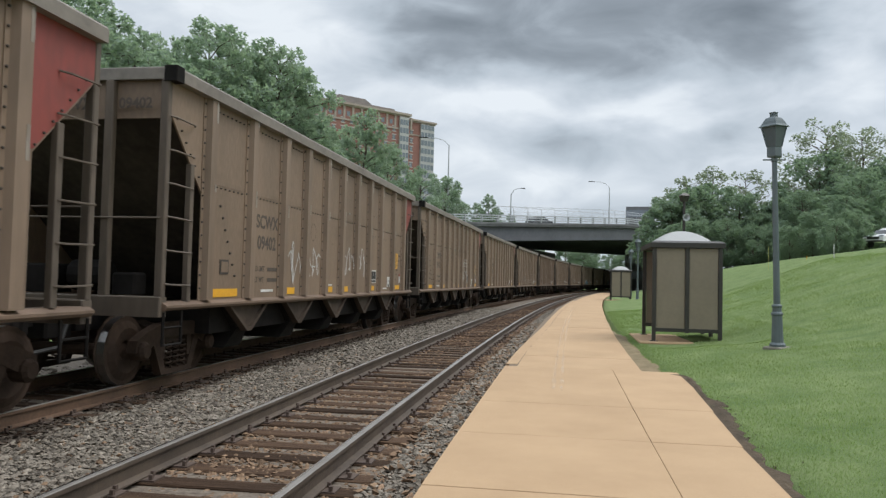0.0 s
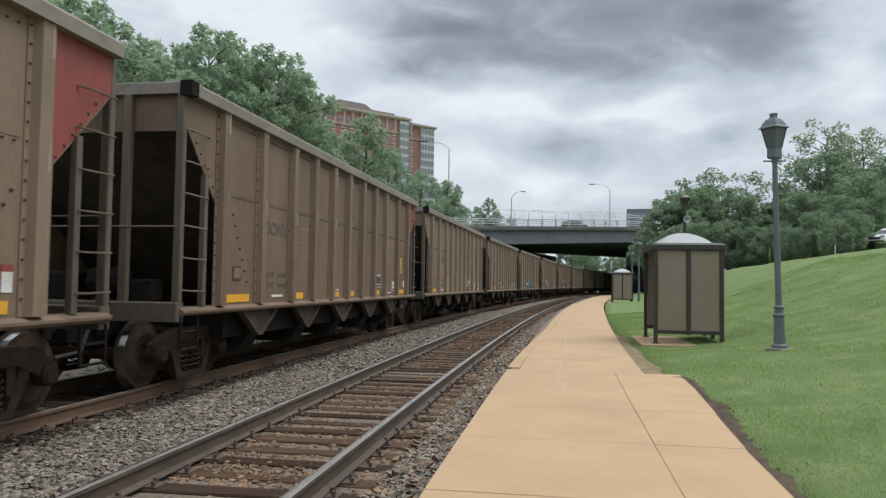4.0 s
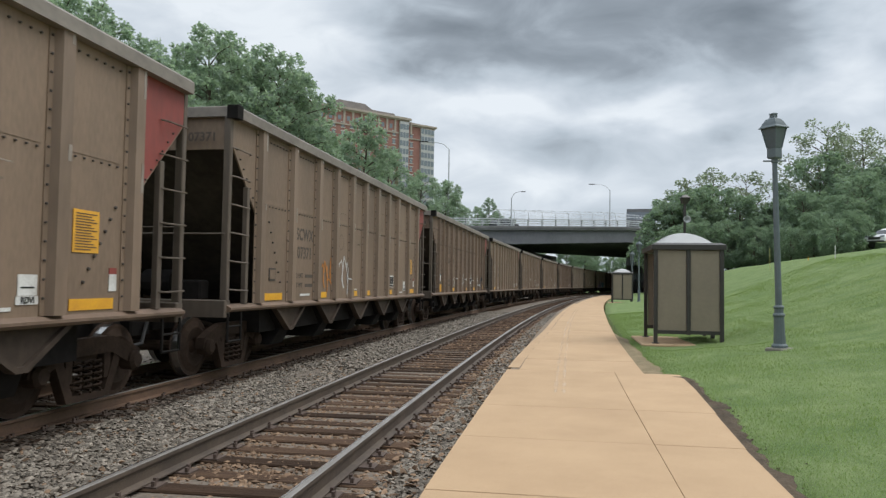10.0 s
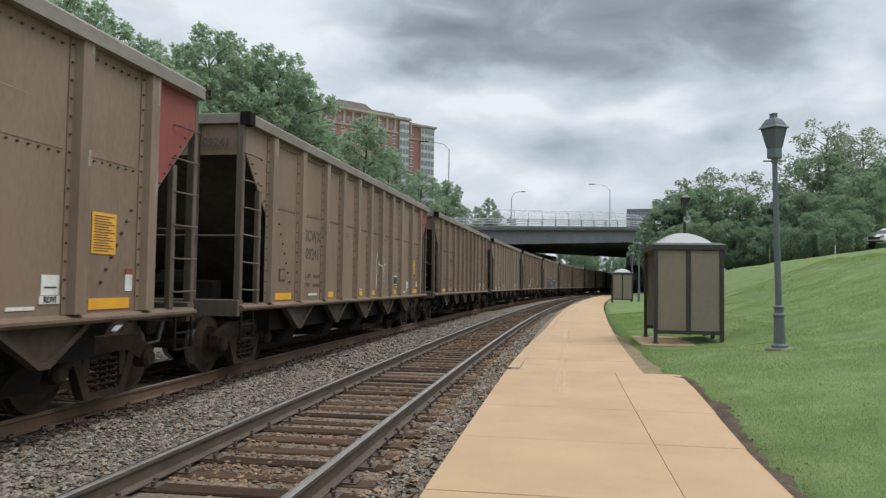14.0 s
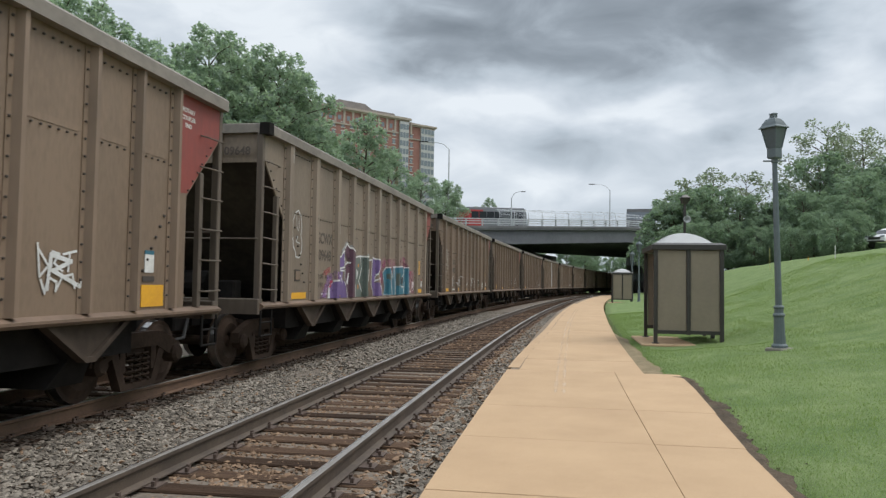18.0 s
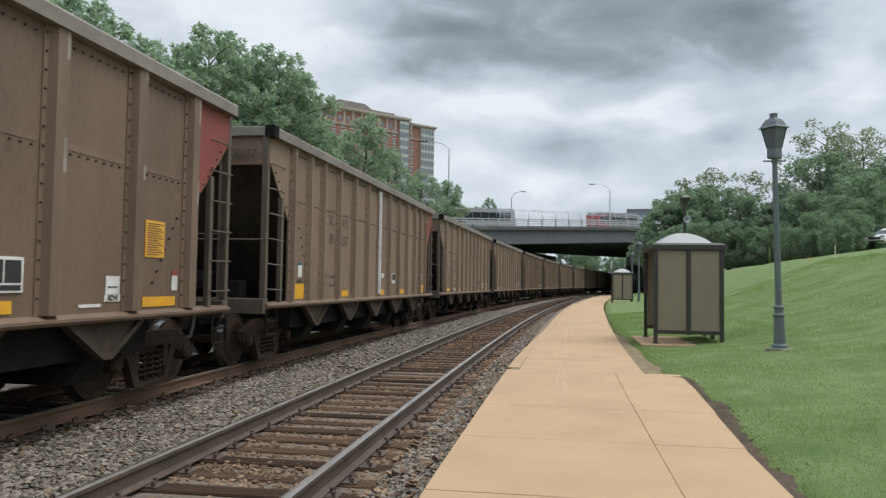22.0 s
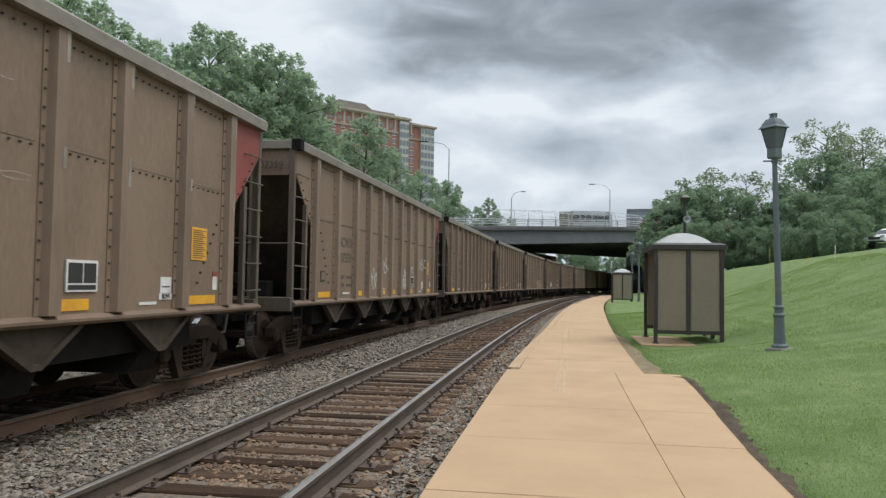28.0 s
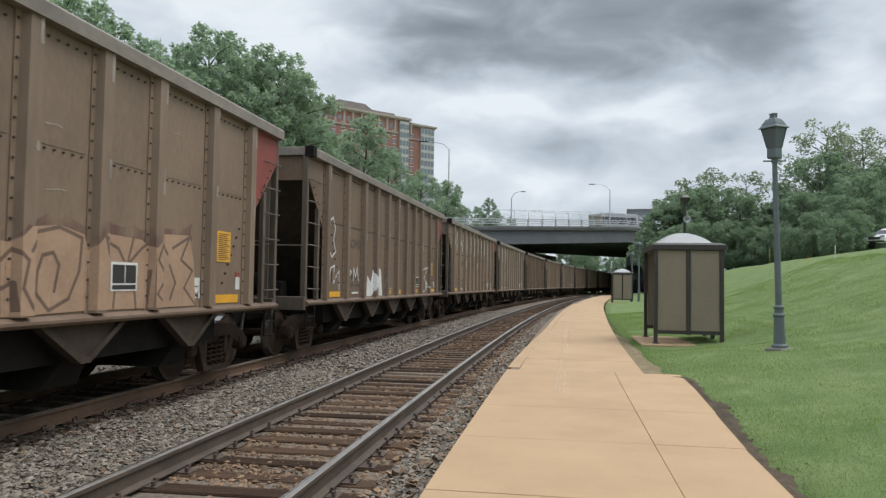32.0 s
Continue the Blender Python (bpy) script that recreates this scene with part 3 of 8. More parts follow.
def build_car(kind):
    """A five-bay open hopper; kind 'a' has broad riveted ribs, 'b' close narrow ones."""
    car = thing("coal_hopper_car", "dusty brown steel coal hopper car with riveted ribs", "railway car", group="coal train")
    P = lambda name, b, mats, label="", sm=False: part(name, b, mats, car, label, smooth=sm)
    ribs, seam = (RIBS, 2.80) if kind == "a" else (SLIM_RIBS, 3.02)
    w = 0.27 if kind == "a" else 0.15
    far_ribs, rivets = Build(), Build()
    for sx in (1, -1):
        b = Build()
        side_sheet(b, sx * SIDE)
        P("side_sheet", b, CAR_PAINT)
    b = Build()
    for i in range(len(ribs) - 1):
        ya, yb = y_of(ribs[i]) + 0.06, y_of(ribs[i + 1]) - w - 0.1
        b.prism([(ya, seam), (yb, seam), (yb, seam + 0.07), (ya, seam + 0.07)], "x", SIDE + 0.008, SIDE + 0.018)
    tagged(P("plate_seam", b, CAR_PAINT), kind="stuff")
    for sx in (1, -1):
        for xi in ribs:
            y1 = y_of(xi)
            y0 = y1 - w
            b = Build()
            a, c = sx * (SIDE + 0.012), sx * (SIDE + 0.10)
            poly = [(a, y0 - 0.05), (a + sx * 0.012, y0 - 0.05), (a + sx * 0.012, y0 + 0.02), (c, y0 + 0.06), (c, y1 - 0.03), (a, y1)]
            b.prism(poly if sx > 0 else poly[::-1], "z", 1.13, 3.985)
            if sx < 0:
                far_ribs.add(b.v, b.f)
                continue
            if kind == "a":
                b.slot = 1
                r2 = random.Random(int(xi * 100))
                for za, zb in ((3.98 - r2.uniform(0.08, 0.42), 3.98), (2.72 - r2.uniform(0, 0.25), 2.76 + r2.uniform(0, 0.2))):
                    b.prism([(c, y1 - 0.085), (c + 0.003, y1 - 0.085), (c + 0.003, y1 - 0.032), (c, y1 - 0.03)], "z", za, zb)
                b.slot = 0
            P("rib", b, [RIB_PAINT, SCUFF])
            if sx > 0:
                for i in range(15):
                    z = 1.3 + i * 0.185
                    rivets.lathe([(0.016, SIDE + 0.02), (0.013, SIDE + 0.042), (0.0, SIDE + 0.046)], (y0 - 0.018, z), 6, "x")
    P("far_rib_set", far_ribs, RIB_PAINT)
    # mid-height plate seam with rivets on the platform side
    for i in range(len(ribs) - 1):
        ya, yb = y_of(ribs[i]) + 0.06, y_of(ribs[i + 1]) - w - 0.1
        n = max(3, int((yb - ya) / 0.13))
        for j in range(n):
            yy = ya + (yb - ya) * (j + 0.5) / n
            for z, rr in ((seam - 0.038, 0.014), (3.86, 0.014)):
                rivets.lathe([(rr, SIDE + 0.012), (rr * 0.8, SIDE + 0.036), (0.0, SIDE + 0.038)], (yy, z), 6, "x")
    for e in (-1, 1):
        for j in range(7):
            t = j / 6
            rivets.lathe([(0.016, SIDE + 0.012), (0.012, SIDE + 0.036), (0.0, SIDE + 0.038)], (e * (HALF - 0.16 - 0.74 * t), 3.52 - 0.82 * t), 6, "x")
    # top chord: two side pieces, two end pieces
    for sx in (1, -1):
        b = Build()
        b.prism([(sx * 1.50, 3.97), (sx * 1.665, 3.97), (sx * 1.665, 4.12), (sx * 1.64, 4.15), (sx * 1.50, 4.15)][::sx], "y", -HALF - 0.03, HALF + 0.03)
        P("top_chord", b, [CHORD])
    for e in (-1, 1):
        b = Build()
        b.box(-1.495, 1.495, e * HALF - 0.07, e * HALF + 0.07, 3.99, 4.148, 0.012)
        P("end_chord", b, CHORD)
    b = Build()
    b.box(1.49, 1.672, -HALF - 0.10, -HALF + 0.10, 3.955, 4.160, 0.01)
    P("corner_cap", b, DARK_STEEL, "black corner cap")
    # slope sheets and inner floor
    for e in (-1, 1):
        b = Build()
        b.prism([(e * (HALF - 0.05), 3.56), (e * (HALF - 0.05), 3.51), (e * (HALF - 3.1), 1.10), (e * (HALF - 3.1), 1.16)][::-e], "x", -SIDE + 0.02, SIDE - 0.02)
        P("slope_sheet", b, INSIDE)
    b = Build()
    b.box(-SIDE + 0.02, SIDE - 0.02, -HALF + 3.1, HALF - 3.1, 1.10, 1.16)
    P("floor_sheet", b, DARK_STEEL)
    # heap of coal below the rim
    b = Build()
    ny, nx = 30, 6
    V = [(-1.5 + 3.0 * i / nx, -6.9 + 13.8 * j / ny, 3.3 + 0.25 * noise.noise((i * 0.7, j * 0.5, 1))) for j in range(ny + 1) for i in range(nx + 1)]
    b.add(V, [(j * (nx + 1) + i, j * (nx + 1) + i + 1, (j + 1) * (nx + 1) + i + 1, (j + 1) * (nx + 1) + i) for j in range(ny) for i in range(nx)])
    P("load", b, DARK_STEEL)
    # side sills and end sills
    for sx in (1, -1):
        b = Build()
        b.prism([(sx * 1.35, 1.00), (sx * 1.58, 1.02), (sx * 1.62, 1.055), (sx * 1.62, 1.085), (sx * 1.54, 1.13), (sx * 1.35, 1.13)][::sx], "y", -HALF - 0.05, HALF + 0.05)
        P("side_sill", b, RIB_PAINTS[1])
    for e in (-1, 1):
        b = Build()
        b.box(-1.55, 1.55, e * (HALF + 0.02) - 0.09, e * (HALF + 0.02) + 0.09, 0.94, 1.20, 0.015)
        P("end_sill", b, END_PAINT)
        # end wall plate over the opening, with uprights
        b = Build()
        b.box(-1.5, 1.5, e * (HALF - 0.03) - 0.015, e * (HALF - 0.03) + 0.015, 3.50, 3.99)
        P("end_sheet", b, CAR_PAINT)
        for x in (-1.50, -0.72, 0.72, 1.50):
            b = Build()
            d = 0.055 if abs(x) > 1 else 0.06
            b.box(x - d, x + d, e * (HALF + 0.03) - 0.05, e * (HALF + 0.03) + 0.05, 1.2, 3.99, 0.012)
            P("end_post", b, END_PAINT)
        # ladder: inner stile and rungs
        for sx in (1, -1):
            b = Build()
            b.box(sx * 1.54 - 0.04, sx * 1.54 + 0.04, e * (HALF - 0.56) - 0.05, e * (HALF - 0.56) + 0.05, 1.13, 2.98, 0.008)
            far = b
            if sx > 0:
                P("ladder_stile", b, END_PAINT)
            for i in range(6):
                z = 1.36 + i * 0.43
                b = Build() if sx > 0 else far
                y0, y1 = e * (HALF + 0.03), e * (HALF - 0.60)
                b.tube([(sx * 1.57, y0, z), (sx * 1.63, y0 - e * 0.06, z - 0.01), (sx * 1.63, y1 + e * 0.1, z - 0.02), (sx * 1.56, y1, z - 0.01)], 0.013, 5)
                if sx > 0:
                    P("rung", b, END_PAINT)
            if sx < 0:
                P("far_ladder", far, RIB_PAINT)
            # step stirrup under the sill
            b = Build()
            y0, y1 = e * (HALF + 0.02), e * (HALF - 0.42)
            b.tube([(sx * 1.56, y0, 1.0), (sx * 1.56, y0, 0.58), (sx * 1.56, y1, 0.58), (sx * 1.56, y1, 1.0)], 0.022, 5)
            b.tube([(sx * 1.56, y0, 0.80), (sx * 1.56, y1, 0.80)], 0.016, 5)
            P("step", b, DARK_STEEL)
        b = Build()
        b.tube([(-1.5, e * (HALF + 0.09), 2.2), (1.5, e * (HALF + 0.09), 2.2)], 0.014, 5)
        P("cross_rail", b, END_PAINT)
        # coupler and draft gear
        b = Build()
        b.box(-0.28, 0.28, e * (HALF + 0.25) - 0.25, e * (HALF + 0.25) + 0.25, 0.66, 1.02, 0.03)
        b.box(-0.10, 0.10, e * (HALF + 0.60) - 0.22, e * (HALF + 0.60) + 0.22, 0.80, 0.94, 0.02)
        b.box(-0.17, 0.17, e * (HALF + 0.72) - 0.075, e * (HALF + 0.72) + 0.075, 0.72, 1.0, 0.03)
        P("coupler", b, DARK_STEEL)
        b = Build()
        b.tube([(0.35, e * (HALF + 0.2), 0.85), (0.42, e * (HALF + 0.45), 0.55), (0.3, e * (HALF + 0.78), 0.5)], 0.03, 6)
        P("brake_hose", b, BLACK)
    # red panel by the trailing end
    b = Build()
    y1 = HALF - 0.02
    b.prism([(y_of(ribs[-1]) + 0.005, 3.97), (y_of(ribs[-1]) + 0.005, 2.63), (HALF - 0.91, 2.66), (HALF - 0.07, 3.49), (y1, 3.56), (y1, 3.97)], "x", SIDE + 0.013, SIDE + 0.018)
    P("end_panel", b, RED, "faded red painted end panel")
    # brake gear on the leading platform
    b = Build()
    b.lathe([(0.22, -0.25), (0.22, 0.25), (0.0, 0.25)], (-HALF + 0.75, 1.45), 12, "x")
    b.box(-0.9, -0.4, -HALF + 0.5, -HALF + 0.9, 1.2, 1.6, 0.03)
    b.box(0.5, 0.85, -HALF + 0.45, -HALF + 0.75, 1.2, 1.5, 0.03)
    P("brake_cylinder", b, DARK_STEEL)
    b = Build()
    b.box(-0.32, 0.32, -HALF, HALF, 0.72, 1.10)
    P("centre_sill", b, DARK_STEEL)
    # five discharge hoppers
    for i in range(5):
        yt = y_of(2.65 + 2.285 * i)
        for sx in (1, -1):
            b = Build()
            outer = [(yt - 0.80, 1.06), (yt - 0.08, 0.60), (yt + 0.08, 0.60), (yt + 0.80, 1.06)]
            inner = [(yt - 0.62, 1.015), (yt - 0.055, 0.66), (yt + 0.055, 0.66), (yt + 0.62, 1.015)]
            b.loft([[(sx * x, y, z) for y, z in (ring if sx > 0 else ring[::-1])] for x, ring in ((1.42, outer), (1.53, outer), (1.53, inner), (1.48, inner))])
            P("hopper_side", b, HOPPER)
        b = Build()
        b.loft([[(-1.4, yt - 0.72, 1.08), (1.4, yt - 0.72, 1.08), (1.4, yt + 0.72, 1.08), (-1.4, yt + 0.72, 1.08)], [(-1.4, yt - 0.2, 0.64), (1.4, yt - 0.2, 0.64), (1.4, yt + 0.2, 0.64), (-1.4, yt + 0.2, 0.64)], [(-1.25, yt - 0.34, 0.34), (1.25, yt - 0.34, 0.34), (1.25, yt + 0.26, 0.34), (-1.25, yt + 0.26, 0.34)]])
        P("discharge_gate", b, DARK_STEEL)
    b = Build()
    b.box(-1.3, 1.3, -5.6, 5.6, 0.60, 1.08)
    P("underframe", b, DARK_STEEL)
    # trucks
    for y in (-HALF + 1.24, HALF - 1.12):
        build_truck(car, y, TRUCKS)
    # reflectors and labels
    x = SIDE + 0.022
    def tab(name, mat, xi0, xi1, z0, z1, label="", d=0.0):
        b = Build()
        b.prism([(y_of(xi0), z0), (y_of(xi1), z0), (y_of(xi1), z1), (y_of(xi0), z1)], "x", x - 0.008, x + d)
        return P(name, b, mat, label)
    for a, c, top in (((1.22, 2.10, 1.285), (4.07, 4.53, 1.285), (6.32, 6.78, 1.285), (7.48, 7.92, 1.285), (9.80, 10.24, 1.285), (12.40, 13.16, 1.285)) if kind == "a" else
                      ((1.26, 1.76, 1.45), (4.14, 4.62, 1.30), (7.46, 7.90, 1.30), (9.76, 10.30, 1.30), (12.68, 13.18, 1.43))):
        tab("reflector", YELLOW, a, c, 1.165, top)
    if kind == "a":
        tab("placard", PLACARD, 12.42, 12.86, 1.77, 2.22, "orange warning placard with small print")
    b = Build()
    for i in range(14):
        z, end = 2.175 - i * 0.029, 12.82 - 0.05 * (i * 5 % 3)
        b.prism([(y_of(12.46), z), (y_of(end), z), (y_of(end), z + 0.010), (y_of(12.46), z + 0.010)], "x", x + 0.002, x + 0.004)
    if kind == "a":
        P("fine_print", b, STENCIL)
    if kind == "a":
        tab("label_white", WHITE, 9.84, 10.36, 1.36, 1.69, d=0.012)
        tab("label_black", BLACK, 9.87, 10.10, 1.45, 1.66, d=0.015)
        tab("label_black", BLACK, 10.12, 10.33, 1.45, 1.66, d=0.015)
        tab("label_black", BLACK, 9.87, 10.33, 1.38, 1.43, d=0.015)
        tab("label_white", WHITE, 11.66, 11.92, 1.33, 1.53)
        tab("label_black", BLACK, 11.70, 11.88, 1.40, 1.415, d=0.004)
        tab("label_white", WHITE, 11.64, 11.94, 1.245, 1.325)
        part("lettering", stencil("RDVI", 0.085), BLACK, car, m=pose(x + 0.004, y_of(11.79), 1.284, 90, 0, 90)).data.materials[0] = BLACK
        tab("label_white", WHITE, 11.2, 11.58, 1.19, 1.225)
        tab("label_white", WHITE, 3.0, 3.5, 1.22, 1.26)
        tab("label_white", WHITE, 6.35, 6.75, 1.31, 1.335)
        tab("label_white", WHITE, 13.07, 13.21, 1.36, 1.55)
        tab("label_red", RED, 13.07, 13.21, 1.55, 1.62)
        tab("inspection_plate", RIVET, 1.5, 1.78, 1.50, 1.72)
        tab("inspection_door", CAR_PAINT, 1.53, 1.75, 1.53, 1.69, d=0.006)
    else:
        for u in (1.44, 12.74):
            tab("label_white", WHITE, u, u + 0.20, 1.58, 1.80)
            tab("label_teal", SPRAY["teal"], u, u + 0.20, 1.80, 1.85)
            tab("inspection_plate", RIVET, u - 0.04, u + 0.22, 1.47, 1.535)
        tab("label_white", WHITE, 8.76, 9.10, 1.47, 1.76, d=0.012)
        tab("label_black", BLACK, 8.78, 9.08, 1.56, 1.74, d=0.015)
        tab("label_white", WHITE, 7.62, 7.86, 1.62, 1.74)
    for i in range(7):
        rivets.lathe([(0.022, SIDE + 0.012), (0.016, SIDE + 0.036), (0.0, SIDE + 0.038)], (y_of(1.45 + 0.09 * i), 2.5 - 0.17 * i), 6, "x")
        rivets.lathe([(0.022, SIDE + 0.012), (0.016, SIDE + 0.036), (0.0, SIDE + 0.038)], (y_of(13.15 - 0.09 * i), 2.3 - 0.14 * i), 6, "x")
    tagged(P("rivets", rivets, RIVET), kind="stuff")
    return car


TRUCKS = {}


def prepare_trucks():
    side, bear, bear2, spring, bol, brake, wheel = truck_meshes()
    for k, b, m in (("side_frame", side, [TRUCK]), ("side_frame_b", mirror(side), [TRUCK]), ("bearing", bear, [TRUCK]), ("bearing_b", bear2, [TRUCK]), ("bearing_c", mirror(bear), [TRUCK]), ("bearing_d", mirror(bear2), [TRUCK]),
                    ("spring_nest", spring, [TRUCK]), ("spring_nest_b", mirror(spring), [TRUCK]), ("bolster", bol, [TRUCK]), ("brake_beam", brake, [DARK_STEEL]), ("wheelset", wheel, [TRUCK, WHEEL_RIM])):
        TRUCKS[k] = b.mesh(k, m)


# where the leading corner of car n stands at n seconds
PHASE = {-2: 8.9, -1: 9.05, 0: 9.16, 1: 9.21, 2: 9.24, 3: 9.34, 4: 9.55, 5: 9.77, 6: 10.09, 7: 10.17, 8: 10.72, 9: 10.94, 10: 10.94, 11: 11.11, 12: 11.26, 13: 11.25, 14: 11.39, 15: 11.58, 16: 11.78, 17: 11.97, 18: 12.15,
         19: 12.34, 20: 12.09, 21: 12.28, 22: 12.38, 23: 12.59, 24: 12.81, 25: 13.02, 26: 13.15, 27: 13.40, 28: 13.61, 29: 13.68, 30: 13.87, 31: 14.15, 32: 14.32}
FIRST, LAST = -1, 43
CARS = {}


def centre_of(n):
    """Arc length of car n's middle at the start."""
    ph = PHASE[n] if n in PHASE else 14.24 + 0.16 * (n - 32)
    return ph + 0.06 + SPEED * n + HALF


def build_train():
    prepare_trucks()
    proto_a, proto_b = build_car("a"), build_car("b")
    used = set()
    for n in range(FIRST, LAST + 1):
        src = proto_b if n in (11, 17, 20, 22, 35, 41) else proto_a
        if src.name in used:
            c = copy_thing(src, Matrix())
        else:
            c = src
            used.add(src.name)
        CARS[n] = c
    for n, c in CARS.items():
        c.matrix_basis = on_track(centre_of(n), FAR_TRACK)
        tone = 1 if n in (4, 11, 15, 19, 20, 21, 25, 26, 29, 30, 32, 35, 38, 41) else 2 if n in (16, 18, 34, 37) else 0
        for p in c.children:
            base = p.name.split(".")[0]
            if base in ("side_sheet", "end_sheet", "plate_seam", "rib", "far_rib_set"):
                p.material_slots[0].link = "OBJECT"
                p.material_slots[0].material = PAINTS[tone] if base in ("side_sheet", "end_sheet", "plate_seam") else RIB_PAINTS[tone]
    mark_cars()


def motions():
    turn = []
    for k in range(0, 961):
        a = math.degrees(SPEED * k / FPS / 0.457)
        turn.append((k / FPS, a))
    shared = {}
    for c in CARS.values():
        for tr in c.children:
            if not tr.name.startswith("truck"):
                continue
            for w in tr.children:
                if not w.name.startswith("wheelset"):
                    continue
                key = w.matrix_basis.translation.y > 0
                if key not in shared:
                    y = w.matrix_basis.translation.y
                    walk(w, [(t, pose(0, y, 0.457, a, 0, 0)) for t, a in turn])
                    shared[key] = w
                else:
                    w.rotation_mode = "QUATERNION"
                    w.animation_data_create()
                    w.animation_data.action = shared[key].animation_data.action
                    w.animation_data.action_slot = shared[key].animation_data.action_slot
    for n, c in CARS.items():
        s = centre_of(n)
        walk(c, [(t, on_track(s - SPEED * t, FAR_TRACK)) for t in range(0, 33)])
    for v, rows in MOVES:
        walk(v, rows)


MOVES = []


# ---------- road bridge ----------
# girder colour raised to carry the haze over the dark underside
STEEL_BLUE = material("girder_paint", (0.165, 0.168, 0.182), (0.120, 0.123, 0.135), scale=0.3, rough=0.7)
ALU = material("dull_aluminium", (0.55, 0.57, 0.58), (0.42, 0.43, 0.44), scale=1.5, rough=0.5, metal=0.25)
FASCIA = material("weathered_bridge_concrete", (0.20, 0.20, 0.20), (0.13, 0.13, 0.132), scale=0.4, fine=9, rough=0.85, stretch=(1, 1, 0.3))
ASPHALT = material("asphalt", (0.065, 0.064, 0.062), (0.042, 0.042, 0.041), scale=0.6, fine=30, rough=0.9, bump=0.2)


def br(along, across, z=0.0):
    """A point of the bridge: metres along its near edge, across the road, above the deck line."""
    p = BR_A + BR_DIR * along + BR_NRM * across
    return Vector((p.x, p.y, 9.14 + 0.0558 * min(along, 36.0) + z))


def br_box(b, a0, a1, c0, c1, z0, z1):
    stops = [a0, 36.0, a1] if a0 < 36.0 < a1 else [a0, a1]
    b.loft([[br(a, c0, z0), br(a, c1, z0), br(a, c1, z1), br(a, c0, z1)] for a in stops])


def build_bridge():
    bd = thing("road_bridge", "steel girder road bridge with concrete deck over the tracks", "bridge", kind="structure")
    A0, A1 = -60.0, 130.0
    b = Build()
    br_box(b, A0, A1, -0.12, BR_WIDE, -0.45, -0.18)
    part("deck", b, FASCIA, bd)
    b = Build()
    br_box(b, A0, A1, 2.2, BR_WIDE - 2.2, -0.17, -0.12)
    part("roadway", b, ASPHALT, bd)
    for c in [0.3 + 2.95 * i for i in range(15)]:
        b = Build()
        br_box(b, A0, A1, c - 0.02, c + 0.02, -2.42, -0.45)
        br_box(b, A0, A1, c - 0.22, c + 0.22, -2.47, -2.42)
        br_box(b, A0, A1, c - 0.2, c + 0.2, -0.50, -0.45)
        part("girder", b, STEEL_BLUE, bd)
    for a in [A0 + 6 + 8 * i for i in range(22)]:
        b = Build()
        br_box(b, a - 0.05, a + 0.05, 0.3, BR_WIDE - 0.7, -1.7, -0.7)
        part("cross_frame", b, STEEL_BLUE, bd)
    for o, sa, sb in ((22.5, 118, 215), (-16.5, 92, 175)):
        b = Build()
        ss = spread([(sa, sb, 6)])
        top = lambda s: min(8.0, 6.95 + 0.0558 * min(36.0, (Vector(at(s, o)[:2]) - BR_A).dot(BR_DIR)))
        b.loft([[at(s, o, -0.6), at(s, o + math.copysign(1.4, o), -0.6), at(s, o + math.copysign(1.4, o), top(s)), at(s, o, top(s))] for s in ss])
        part("abutment", b, CONCRETE, bd)
    # kerb parapet with open steel railing along the near edge
    for edge in (0.0, BR_WIDE - 0.35):
        b = Build()
        br_box(b, A0, A1, edge - 0.2, edge + 0.25, -0.18, 0.12)
        part("kerb", b, FASCIA, bd)
        for z0, z1 in ((0.38, 0.50), (0.72, 0.84), (1.02, 1.16)):
            b = Build()
            br_box(b, A0, A1, edge - 0.06, edge + 0.06, z0, z1)
            part("handrail", b, ALU, bd)
    post = Build()
    post.box(-0.07, 0.07, -0.1, 0.1, 0.1, 1.12)
    pm = post.mesh("rail_post", [ALU])
    turn = math.degrees(math.atan2(BR_DIR.y, BR_DIR.x))
    for i in range(34):
        p = br(-25.0 + 3.05 * i, 0.0)
        part("rail_post", pm, ALU, bd, m=pose(p.x, p.y, p.z, 0, 0, turn))
    hoop = Build()
    hoop.tube([(0, 0.0, 0.1), (0, 0.0, 1.9), (0, 0.06, 2.25), (0, 0.25, 2.52), (0, 0.55, 2.66), (0, 0.9, 2.68)], 0.04, 6)
    hm = hoop.mesh("fence_hoop", [ALU])
    for i in range(16):
        p = br(8.0 + 3.05 * i, 2.2)
        part("fence_hoop", hm, ALU, bd, m=pose(p.x, p.y, p.z, 0, 0, turn))
    b = Build()
    for z, c in ((0.3, 2.2), (1.2, 2.2), (1.9, 2.2), (2.52, 2.45), (2.68, 3.1)):
        b.tube([br(8.0, c, z), br(54, c, z)], 0.022, 5)
    part("fence_wire", b, ALU, bd)
    b = Build()
    for i in range(230):
        a = 8.0 + 0.2 * i
        b.tube([br(a, 2.2, 0.15), br(a, 2.2, 1.9), br(a, 2.45, 2.52), br(a, 3.1, 2.68)], 0.010, 3, caps=False)
    tagged(part("fence_mesh", b, ALU, bd), kind="stuff")


